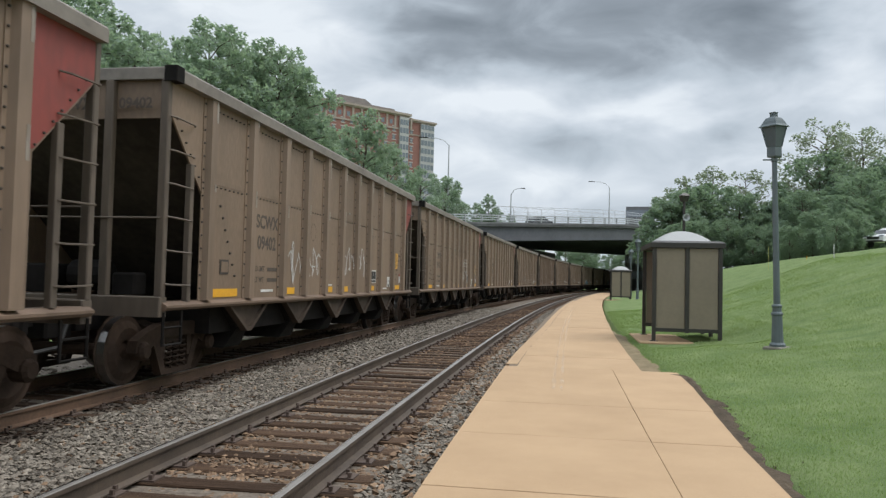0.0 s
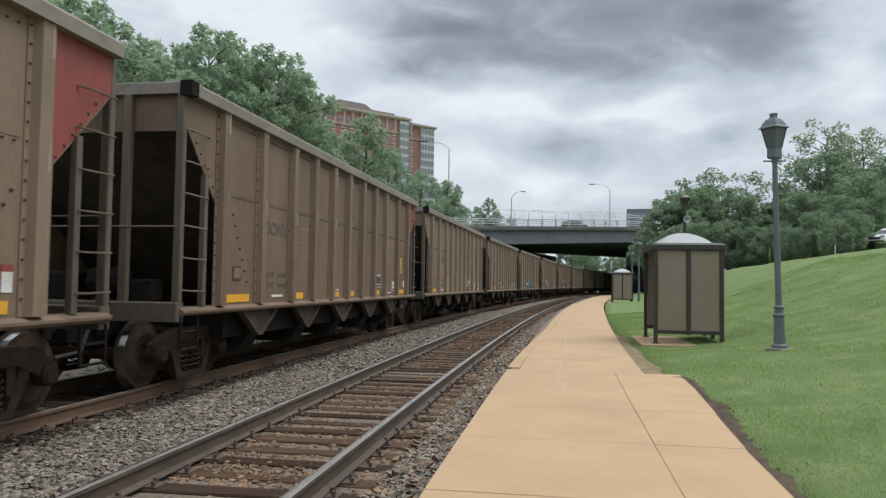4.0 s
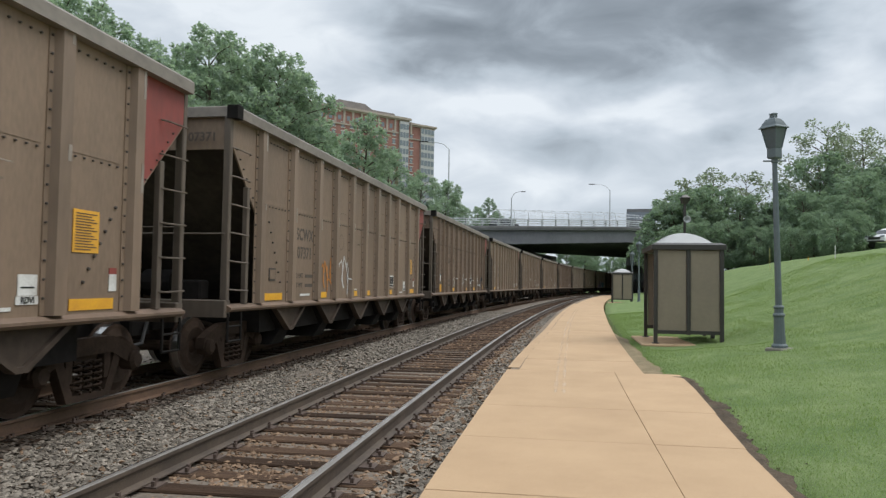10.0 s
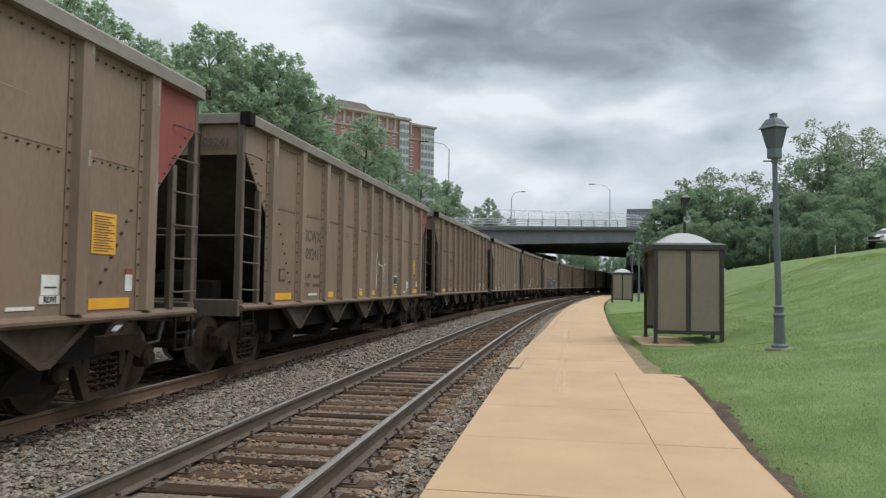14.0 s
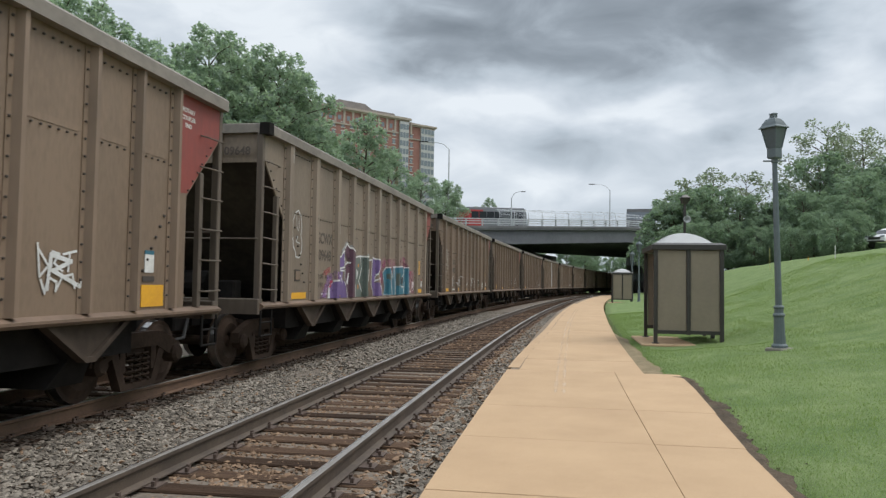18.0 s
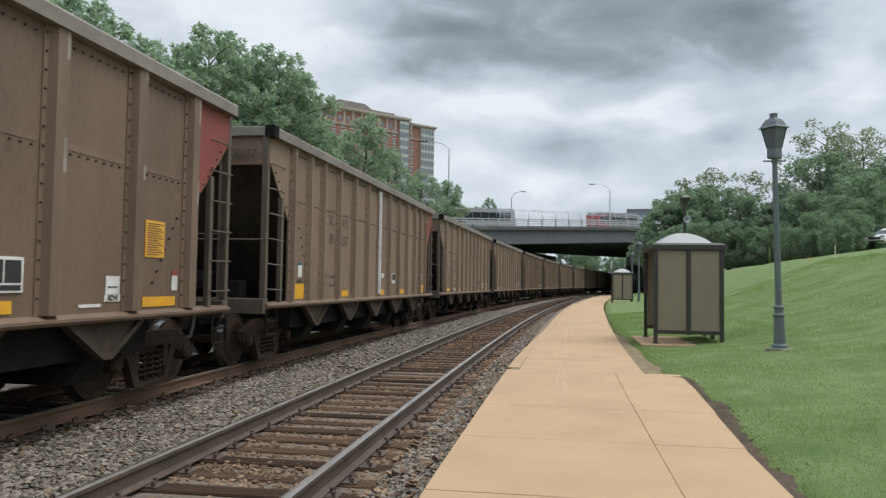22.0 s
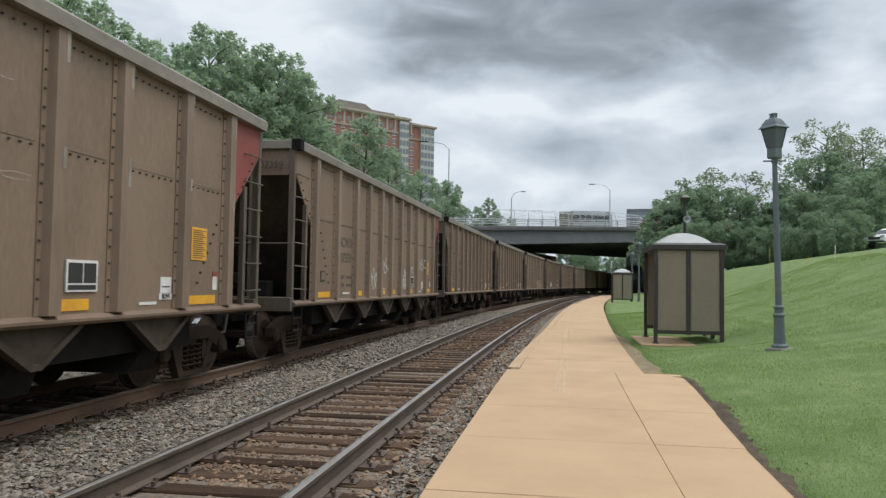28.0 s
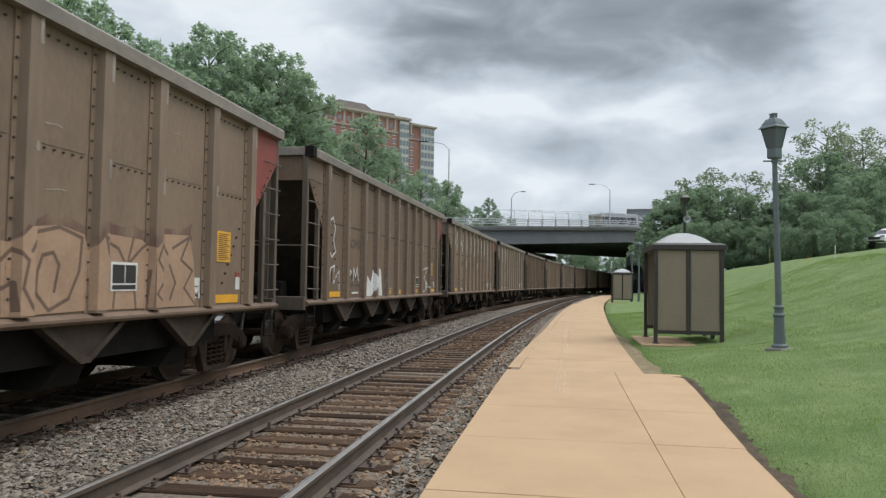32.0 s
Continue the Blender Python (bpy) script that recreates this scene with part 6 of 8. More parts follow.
    letter(3, "charcoal", [(6.26, 2.00), (6.42, 2.08), (6.59, 2.08), (6.69, 1.91), (6.69, 1.72), (6.56, 1.61), (6.85, 1.61), (7.01, 1.46), (7.04, 1.26), (6.83, 1.22), (6.33, 1.25), (6.29, 1.46)], lines=[[(6.27, 2.00), (6.42, 2.08), (6.58, 2.07), (6.70, 1.88), (6.68, 1.72), (6.56, 1.62), (6.83, 1.62), (7.00, 1.49), (7.02, 1.37), (7.00, 1.23)], [(6.28, 1.71), (6.35, 1.76), (6.43, 1.77)]], holes=[[(6.46, 1.42), (6.57, 1.51), (6.69, 1.42), (6.70, 1.36), (6.41, 1.36)]])
    letter(3, "charcoal", [(7.41, 2.10), (7.60, 2.15), (7.75, 2.07), (7.80, 1.87), (7.63, 1.68), (7.95, 1.67), (8.13, 1.50), (8.16, 1.29), (7.92, 1.22), (7.48, 1.25), (7.43, 1.46)], lines=[[(7.41, 2.10), (7.58, 2.15), (7.75, 2.05), (7.79, 1.85), (7.63, 1.68), (7.93, 1.68), (8.11, 1.55), (8.16, 1.36)], [(7.43, 1.82), (7.55, 1.84)], [(7.55, 1.32), (7.62, 1.48), (7.79, 1.46), (7.83, 1.38), (7.80, 1.30)]])
    letter(3, "charcoal", [(8.78, 2.01), (9.10, 2.03), (9.18, 1.81), (9.34, 1.58), (8.93, 1.50), (9.17, 1.34), (8.64, 1.25), (8.62, 1.54), (8.85, 1.69)], lines=[[(8.60, 2.04), (8.68, 1.72), (8.63, 1.56), (8.85, 1.69), (8.78, 2.01), (9.10, 2.04), (9.16, 1.81), (9.36, 1.59), (8.90, 1.50), (9.07, 1.37), (9.31, 1.32)], [(8.63, 1.32), (8.64, 1.47)]])
    letter(6, "black", [(4.07, 2.00), (4.64, 2.13), (4.66, 1.79), (5.02, 1.63), (4.62, 1.49), (4.64, 1.17), (4.36, 1.42), (4.27, 1.78), (4.10, 1.51)], lines=[[(4.07, 2.00), (4.32, 2.01), (4.65, 2.15), (4.65, 1.84), (4.46, 1.79), (4.62, 1.49), (4.67, 1.14)], [(4.08, 1.42), (4.15, 1.76), (4.31, 1.78), (4.24, 1.34)]], holes=[[(4.61, 1.52), (5.02, 1.63), (4.99, 1.60), (4.64, 1.46)]])
    letter(6, "black", [(5.32, 1.85), (5.52, 1.87), (5.62, 1.42), (5.86, 1.97), (5.93, 1.35), (5.45, 1.24)], lines=[[(5.29, 1.90), (5.40, 1.23), (5.90, 1.35), (5.73, 1.91), (5.55, 1.88), (5.61, 1.50)], [(5.86, 1.97), (5.92, 1.42)]])
    letter(6, "charcoal", [(6.40, 2.11), (6.73, 2.18), (6.73, 1.73), (7.00, 1.66), (6.93, 1.29), (6.57, 1.47)], lines=[[(6.40, 2.11), (6.73, 2.19), (6.72, 1.79), (7.00, 1.66), (6.93, 1.31), (6.61, 1.49), (6.37, 1.93), (6.40, 2.11)]])
    letter(6, "charcoal", [(7.61, 2.13), (7.84, 2.17), (7.83, 1.78), (8.13, 1.70), (8.01, 1.26), (7.70, 1.48)], lines=[[(7.61, 2.13), (7.84, 2.18), (7.83, 1.78), (8.13, 1.70), (8.01, 1.26), (7.73, 1.48), (7.58, 1.97), (7.61, 2.13)]])
    letter(6, "charcoal", [(8.79, 2.18), (9.01, 2.22), (8.99, 1.83), (9.14, 1.66), (8.85, 1.36), (8.74, 1.77)], lines=[[(8.75, 2.12), (9.01, 2.25), (8.99, 1.83), (9.16, 1.66), (8.81, 1.36), (8.91, 1.16)], [(8.75, 2.12), (8.87, 1.77), (8.76, 1.48)]])
    haze(6, "white_mist", [(4.51, 1.12), (8.07, 1.17), (8.08, 1.12), (4.51, 1.08)])
    letter(7, "white", [(4.56, 1.74), (4.68, 1.78), (4.84, 1.85), (5.09, 1.86), (5.13, 1.80), (5.37, 1.81), (5.41, 1.85), (5.80, 1.92), (5.84, 1.84), (6.23, 1.78), (6.29, 1.91), (6.47, 1.80), (6.71, 1.92), (6.97, 1.90), (7.03, 1.75), (7.02, 1.50), (7.38, 1.50), (7.43, 1.04), (4.46, 1.10), (4.44, 1.20), (4.58, 1.39), (4.58, 1.56)])
    letter(7, "teal", [(4.67, 1.75), (4.85, 1.83), (5.08, 1.85), (5.13, 1.69), (5.11, 1.61), (4.85, 1.59), (4.85, 1.40), (5.11, 1.48), (5.11, 1.33), (5.19, 1.09), (4.62, 1.10), (4.61, 1.32), (4.70, 1.45)])
    letter(7, "teal", [(5.14, 1.79), (5.32, 1.78), (5.26, 1.48), (5.30, 1.27), (5.37, 1.46), (5.35, 1.74), (5.53, 1.75), (5.51, 1.38), (5.58, 1.11), (5.21, 1.09), (5.16, 1.25), (5.13, 1.45)])
    letter(7, "teal", [(5.54, 1.82), (5.78, 1.88), (5.82, 1.80), (6.22, 1.75), (6.23, 1.50), (6.11, 1.46), (6.26, 1.40), (6.30, 1.11), (5.98, 1.10), (5.94, 1.33), (5.81, 1.37), (5.81, 1.10), (5.56, 1.11), (5.56, 1.46)], holes=[[(5.79, 1.65), (5.95, 1.60), (5.79, 1.52)]])
    letter(7, "teal", [(6.24, 1.74), (6.30, 1.86), (6.45, 1.74), (6.44, 1.54), (6.30, 1.46), (6.42, 1.38), (6.45, 1.48), (6.65, 1.48), (6.66, 1.11), (6.33, 1.12), (6.24, 1.46)], lines=[[(6.27, 1.48), (6.48, 1.55), (6.46, 1.76)]], width=0.025)
    letter(7, "teal", [(6.50, 1.77), (6.72, 1.89), (6.96, 1.86), (7.01, 1.60), (6.95, 1.52), (6.74, 1.43), (7.01, 1.36), (7.05, 1.47), (7.35, 1.48), (7.39, 1.06), (6.72, 1.10), (6.70, 1.46), (6.50, 1.49)], holes=[[(6.71, 1.70), (6.75, 1.72), (6.79, 1.70), (6.80, 1.63), (6.76, 1.60), (6.72, 1.62)]])
    letter(7, "white", [(4.64, 1.08), (4.81, 1.09), (4.80, 1.04), (4.65, 1.05)])
    letter(7, "white", [(5.19, 1.08), (5.36, 1.08), (5.37, 1.05), (5.19, 1.04)])
    letter(7, "white", [(5.59, 1.08), (5.77, 1.09), (5.77, 1.05), (5.57, 1.05)])
    letter(7, "white", [(5.99, 1.08), (6.13, 1.08), (6.12, 1.04), (6.00, 1.04)])
    letter(7, "white", [(6.84, 1.08), (7.19, 1.08), (7.19, 1.04), (6.84, 1.04)])
    letter(8, "white", [], lines=[[(11.97, 2.16), (11.70, 2.04), (11.81, 1.87), (11.98, 1.99), (11.97, 1.92)], [(11.65, 1.81), (11.77, 1.60), (11.88, 1.77), (11.92, 1.55)]], width=0.05)
    letter(8, "white", [], lines=[[(12.94, 2.27), (13.03, 2.19), (12.82, 2.10), (12.91, 2.21)], [(12.77, 1.46), (12.92, 1.82), (13.05, 1.98), (12.98, 2.05), (12.83, 1.99), (12.86, 1.89)], [(12.66, 1.33), (12.68, 1.44), (12.96, 1.46), (12.94, 1.31)]], width=0.045)
    haze(8, "white_mist", [(12.59, 1.46), (13.00, 1.58), (13.04, 1.32), (12.60, 1.31)])
    haze(8, "white_mist", [(11.62, 2.06), (12.01, 2.19), (12.07, 1.56), (11.65, 1.49)])
    haze(9, "green_mist", [(2.88, 1.28), (3.09, 1.29), (3.06, 1.40), (3.34, 1.45), (3.35, 1.70), (3.59, 1.74), (3.62, 1.61), (3.91, 1.62), (3.98, 1.08), (2.89, 1.10)])
    haze(9, "green_mist", [(3.33, 1.61), (3.88, 1.60), (3.94, 1.09), (2.99, 1.10), (3.09, 1.34)])
    letter(9, "green", [], lines=[[(3.45, 1.73), (3.50, 1.64), (3.46, 1.57), (3.57, 1.55), (3.56, 1.63)], [(3.16, 1.31), (3.31, 1.39), (3.35, 1.25), (3.46, 1.37)]], line="charcoal", width=0.04)
    letter(9, "charcoal", [(3.99, 1.91), (4.48, 1.80), (4.49, 1.63), (4.67, 1.63), (5.03, 1.40), (5.05, 1.05), (4.11, 1.06), (4.09, 1.24), (4.39, 1.41), (3.99, 1.27), (3.98, 1.53)], lines=[[(3.99, 1.91), (4.48, 1.80), (4.49, 1.61), (4.67, 1.64), (4.83, 1.50), (5.06, 1.40), (5.05, 1.05)]], holes=[[(4.20, 1.67), (4.53, 1.61), (4.21, 1.59)], [(4.41, 1.42), (4.41, 1.33), (4.09, 1.24), (4.16, 1.33)], [(3.96, 1.78), (4.02, 1.27), (4.11, 1.07), (3.99, 1.07), (3.93, 1.30), (3.89, 1.53)]])
    letter(9, "green_grey", [(4.55, 1.83), (4.77, 1.93), (5.20, 1.93), (5.21, 1.71), (5.44, 1.43), (5.52, 1.14), (5.09, 1.06), (5.05, 1.41), (4.67, 1.65), (4.52, 1.66)], lines=[[(4.49, 1.65), (4.58, 1.87), (4.77, 1.94), (5.12, 1.93)], [(5.20, 1.72), (5.13, 1.75), (5.13, 1.82)], [(5.43, 1.92), (5.34, 1.65), (5.34, 1.43), (5.50, 1.38), (5.50, 1.12)]])
    letter(9, "green_grey", [(5.18, 2.00), (5.45, 1.94), (5.80, 1.92), (5.89, 1.73), (5.94, 1.92), (6.27, 1.93), (6.30, 1.51), (6.28, 1.09), (5.78, 1.10), (5.74, 1.43), (5.63, 1.56), (5.61, 1.45), (5.52, 1.14), (5.34, 1.43)], lines=[[(5.15, 2.01), (5.43, 1.94), (5.82, 1.93), (5.89, 1.69), (5.94, 1.92), (6.27, 1.93)], [(6.27, 1.91), (6.31, 1.62), (6.56, 1.39), (6.58, 1.10)], [(5.63, 1.60), (5.61, 1.45), (5.76, 1.41), (5.76, 1.13)]], holes=[[(5.84, 1.28), (6.26, 1.28), (6.25, 1.08), (5.86, 1.10)]])
    letter(9, "plum", [(6.32, 1.93), (6.46, 2.04), (6.78, 1.95), (6.84, 1.83), (6.65, 1.55), (6.59, 1.39), (6.40, 1.47), (6.31, 1.66)], lines=[[(6.30, 1.80), (6.44, 2.04), (6.80, 1.95), (6.67, 1.75), (6.60, 1.49)]])
    letter(9, "plum", [(6.65, 1.47), (6.89, 1.88), (7.17, 1.78), (7.45, 1.83), (7.50, 1.47), (7.48, 1.07), (6.63, 1.09)], lines=[[(6.84, 1.87), (7.00, 1.79), (7.45, 1.85), (7.50, 1.64), (7.36, 1.51), (7.46, 1.30), (7.44, 1.05)]])
    letter(9, "plum", [(7.50, 1.98), (7.70, 2.01), (7.86, 1.95), (7.81, 1.39), (7.52, 1.30), (7.46, 1.68)])
    letter(9, "red", [(7.86, 1.91), (8.04, 2.07), (8.14, 2.01), (8.06, 1.69), (8.06, 1.39), (8.47, 1.50), (8.60, 1.52), (8.91, 1.41), (8.98, 1.08), (7.98, 1.08), (7.90, 1.39)], lines=[[(7.50, 2.00), (7.67, 2.05), (7.82, 2.01), (7.97, 2.11), (8.17, 2.03), (8.06, 1.74), (7.93, 1.39)], [(7.52, 1.30), (7.84, 1.40), (7.90, 1.32), (8.60, 1.52)], [(8.67, 1.45), (8.95, 1.41), (8.97, 1.10)]])
    haze(9, "pink_mist", [(8.06, 1.69), (9.07, 1.76), (9.17, 1.45), (8.08, 1.42)])
    haze(9, "orange_mist", [(8.95, 1.43), (9.77, 1.45), (9.83, 1.09), (9.02, 1.08)])
    letter(17, "white", [], lines=[[(10.86, 1.83), (10.90, 1.51), (11.02, 1.62), (10.87, 1.78)], [(11.06, 1.57), (11.07, 1.76), (11.18, 1.74), (11.10, 1.65), (11.23, 1.57)], [(11.24, 1.74), (11.44, 1.78)], [(11.34, 1.76), (11.32, 1.57)], [(10.92, 1.48), (10.98, 1.35), (11.02, 1.51), (11.15, 1.46), (11.14, 1.37), (11.23, 1.51), (11.39, 1.54), (11.43, 1.40)], [(11.53, 1.46), (11.52, 1.41)]], width=0.026)
    haze(18, "red_mist", [(3.14, 1.71), (3.49, 1.79), (3.52, 1.67), (3.13, 1.63)])
    haze(18, "red_mist", [(3.02, 1.39), (3.67, 1.54), (3.70, 1.38), (3.31, 1.31), (3.04, 1.30)])
    haze(18, "purple_mist", [(2.94, 1.23), (3.38, 1.62), (3.75, 1.72), (3.99, 1.70), (4.02, 1.50), (3.44, 1.48), (3.38, 1.13), (2.96, 1.13)])
    haze(18, "purple_mist", [(3.02, 1.23), (3.43, 1.59), (3.98, 1.66), (4.01, 1.51), (3.51, 1.48), (3.41, 1.14)])
    haze(18, "pink_mist", [(7.47, 1.95), (8.06, 2.23), (8.26, 1.91), (7.87, 1.79), (7.89, 1.50), (7.52, 1.52)])
    haze(18, "pink_mist", [(9.59, 2.12), (10.48, 2.27), (11.26, 1.92), (11.81, 1.82), (11.89, 1.17), (11.22, 1.14), (11.01, 1.80), (10.26, 1.99)])
    haze(18, "pink_mist", [(7.54, 1.89), (8.13, 2.12), (10.25, 2.18), (11.63, 1.81), (11.67, 1.21), (8.30, 1.18), (7.62, 1.52)])
    haze(18, "white_mist", [(4.25, 2.13), (4.55, 2.38), (4.75, 2.42), (5.14, 2.25), (5.14, 2.13), (4.67, 2.31), (4.42, 2.09)])
    haze(18, "white_mist", [(5.13, 2.10), (6.27, 2.19), (7.03, 2.20), (7.04, 2.10), (6.28, 2.09), (5.16, 2.03)])
    letter(18, "purple", [(3.51, 1.36), (3.69, 1.51), (3.99, 1.53), (4.01, 1.60), (4.25, 1.62), (4.21, 1.75), (4.03, 1.77), (4.01, 2.02), (4.28, 2.05), (4.39, 2.12), (4.50, 2.17), (4.51, 1.97), (4.49, 1.81), (4.38, 1.75), (4.36, 1.55), (4.60, 1.48), (4.74, 1.12), (4.28, 1.11), (4.10, 1.33), (4.07, 1.11), (3.50, 1.12)], lines=[[(3.44, 1.38), (3.76, 1.52), (4.00, 1.53), (4.00, 1.79)], [(3.98, 2.05), (4.28, 2.06), (4.36, 2.14), (4.50, 2.20), (4.54, 1.83), (4.21, 1.80), (4.21, 1.75), (4.50, 1.75)], [(4.01, 1.64), (4.25, 1.63), (4.37, 1.48)], [(4.56, 1.50), (4.71, 1.34), (4.77, 1.13)]], holes=[[(3.41, 1.34), (3.51, 1.42), (3.53, 1.12), (3.38, 1.12)], [(4.11, 1.32), (4.15, 1.12), (4.07, 1.11)]])
    letter(18, "plum", [(4.52, 2.17), (4.67, 2.33), (4.89, 2.28), (5.12, 2.20), (5.17, 1.31), (5.22, 1.12), (4.78, 1.12), (4.65, 1.39), (4.55, 1.65), (4.62, 1.78), (4.56, 1.84), (4.85, 1.94)], lines=[[(4.55, 2.27), (4.67, 2.38), (4.82, 2.31), (5.10, 2.21)], [(4.56, 1.88), (4.69, 1.94), (4.88, 1.94)], [(4.54, 1.78), (4.57, 1.55)]], holes=[[(4.66, 1.50), (4.80, 1.70), (4.85, 1.69), (4.75, 1.41)]])
    letter(18, "green_grey", [(5.13, 2.04), (5.73, 2.10), (5.86, 1.83), (5.65, 1.53), (5.89, 1.27), (5.90, 1.14), (5.39, 1.09), (5.41, 1.42), (5.18, 1.70)], lines=[[(5.15, 2.06), (5.76, 2.13), (5.88, 1.83), (5.65, 1.51), (5.93, 1.27)], [(5.13, 1.45), (5.24, 1.40), (5.25, 1.10)], [(5.38, 1.42), (5.40, 1.08)]], holes=[[(5.16, 1.80), (5.29, 1.70), (5.36, 1.52), (5.32, 1.42), (5.19, 1.59)], [(5.45, 1.81), (5.60, 1.73), (5.47, 1.56)]])
    letter(18, "charcoal", [(5.80, 2.10), (6.36, 2.12), (6.39, 1.92), (6.22, 1.72), (6.20, 1.46), (6.34, 1.14), (5.92, 1.14), (5.91, 1.38), (5.69, 1.53), (5.88, 1.79)], lines=[[(5.76, 2.12), (6.28, 2.13), (6.38, 2.10)], [(6.41, 2.02), (6.40, 1.77), (6.26, 1.78)]])
    letter(18, "umber", [(6.41, 2.02), (6.81, 2.05), (6.84, 1.78), (6.75, 1.46), (6.94, 1.13), (6.44, 1.14), (6.30, 1.42), (6.57, 1.50), (6.55, 1.81)], lines=[[(6.41, 2.04), (6.80, 2.07)], [(6.83, 1.99), (6.75, 1.42), (6.93, 1.29), (6.97, 1.13)]], holes=[[(6.48, 1.83), (6.58, 1.85), (6.55, 1.52), (6.40, 1.44)]])
    letter(18, "purple", [(6.89, 2.11), (7.38, 2.08), (7.37, 1.88), (7.12, 1.58), (7.03, 1.50), (7.52, 1.48), (7.79, 1.37), (7.88, 1.14), (6.97, 1.13), (6.84, 1.44), (6.85, 1.70)], lines=[[(6.85, 2.01), (6.89, 2.13), (7.43, 2.08), (7.39, 1.88), (7.07, 1.58)], [(7.07, 1.52), (7.36, 1.61), (7.40, 1.48), (7.79, 1.39), (7.91, 1.15)]])
    letter(18, "orange", [(5.54, 1.90), (5.60, 1.94), (5.66, 1.91), (5.64, 1.85), (5.56, 1.85)])
    letter(18, "orange", [(5.53, 1.42), (5.63, 1.44), (5.65, 1.34), (5.57, 1.32)])
    letter(18, "orange", [(6.24, 1.35), (6.34, 1.34), (6.33, 1.28), (6.25, 1.29)])
    letter(18, "red", [(3.48, 1.51), (3.67, 1.53), (3.70, 1.48), (3.59, 1.46), (3.59, 1.39), (3.47, 1.37), (3.44, 1.40), (3.54, 1.43)])
    letter(18, "teal", [(7.90, 1.77), (8.26, 1.91), (8.80, 1.91), (8.81, 1.70), (8.98, 1.12), (8.02, 1.15), (8.12, 1.37)], lines=[[(7.90, 1.77), (8.26, 1.91), (8.80, 1.91), (8.81, 1.70), (8.98, 1.12), (8.02, 1.15), (8.12, 1.37), (7.90, 1.77)]], holes=[[(8.32, 1.74), (8.60, 1.74), (8.58, 1.53), (8.33, 1.60)]], hole="charcoal", width=0.03)
    letter(18, "teal", [(8.84, 1.87), (9.08, 1.61), (9.09, 1.94), (9.23, 1.94), (9.36, 1.26), (9.31, 1.12), (9.02, 1.12)], lines=[[(8.84, 1.87), (9.08, 1.61), (9.09, 1.94), (9.23, 1.94), (9.36, 1.26), (9.31, 1.12), (9.02, 1.12), (8.84, 1.87)]], hole="charcoal", width=0.03)
    letter(18, "teal", [(9.15, 1.94), (10.34, 1.98), (10.43, 1.78), (10.13, 1.62), (10.48, 1.09), (9.42, 1.10), (9.35, 1.51)], lines=[[(9.15, 1.94), (10.34, 1.98), (10.43, 1.78), (10.13, 1.62), (10.48, 1.09), (9.42, 1.10), (9.35, 1.51), (9.15, 1.94)]], holes=[[(9.43, 1.76), (9.79, 1.78), (9.77, 1.66), (9.63, 1.61), (9.62, 1.41), (9.42, 1.40)]], hole="charcoal", width=0.03)
    letter(18, "teal", [(10.45, 1.95), (10.99, 1.97), (10.97, 1.52), (11.20, 1.46), (11.26, 1.10), (10.51, 1.09), (10.30, 1.41)], lines=[[(10.45, 1.95), (10.99, 1.97), (10.97, 1.52), (11.20, 1.46), (11.26, 1.10), (10.51, 1.09), (10.30, 1.41), (10.45, 1.95)]], hole="charcoal", width=0.03)
    letter(18, "teal", [], lines=[[(9.84, 1.51), (10.15, 1.37), (10.46, 1.37)], [(10.53, 1.49), (10.47, 1.28)]], width=0.03)
    letter(18, "white", [(3.53, 1.10), (3.72, 1.10), (3.72, 1.07), (3.53, 1.07)])
    letter(18, "white", [(4.23, 1.10), (4.36, 1.10), (4.37, 1.06), (4.23, 1.06)])
    haze(31, "plum_mist", [(8.32, 1.87), (8.52, 2.05), (9.00, 2.12), (9.41, 2.05), (9.86, 2.10), (10.65, 2.08), (11.65, 2.23), (11.67, 2.00), (10.44, 1.86), (9.37, 1.90), (8.61, 1.91)])
    letter(31, "tan", [(8.18, 1.83), (8.30, 1.82), (8.49, 1.98), (8.99, 2.03), (9.37, 1.96), (9.43, 1.79), (9.42, 1.16), (8.22, 1.13)], lines=[[(8.50, 1.75), (8.61, 1.93), (8.97, 2.01), (9.33, 1.92), (9.30, 1.58), (9.14, 1.29), (8.85, 1.18), (8.66, 1.35), (8.67, 1.56), (8.74, 1.72), (8.89, 1.75), (8.98, 1.63), (8.92, 1.37)], [(8.20, 1.66), (8.32, 1.76), (8.46, 1.66), (8.40, 1.40), (8.57, 1.18)], [(8.22, 1.40), (8.33, 1.45), (8.35, 1.20)]], line="umber", width=0.04)
    letter(31, "tan", [(9.43, 1.79), (9.66, 2.00), (10.43, 1.97), (10.66, 1.88), (10.63, 1.15), (9.46, 1.16)], lines=[[(9.71, 1.17), (9.74, 1.64), (9.63, 1.95), (9.98, 1.84), (10.30, 1.46), (10.36, 1.16)], [(10.27, 1.98), (10.16, 1.66), (10.44, 1.86), (10.58, 1.93)], [(10.60, 1.60), (10.58, 1.16)], [(9.91, 1.18), (9.95, 1.52)]], line="umber", width=0.04)
    letter(31, "tan", [(10.66, 1.88), (10.94, 2.07), (11.59, 2.09), (11.74, 1.70), (11.80, 1.15), (10.67, 1.15)], lines=[[(10.87, 2.03), (10.70, 1.74), (10.90, 1.53), (10.70, 1.32), (10.93, 1.14)], [(11.16, 1.90), (11.59, 2.07), (11.38, 1.76), (11.69, 1.62), (11.48, 1.39), (11.80, 1.16)], [(11.10, 1.68), (11.25, 1.46), (11.13, 1.25)], [(10.92, 1.94), (11.04, 1.82)]], line="umber", width=0.04)
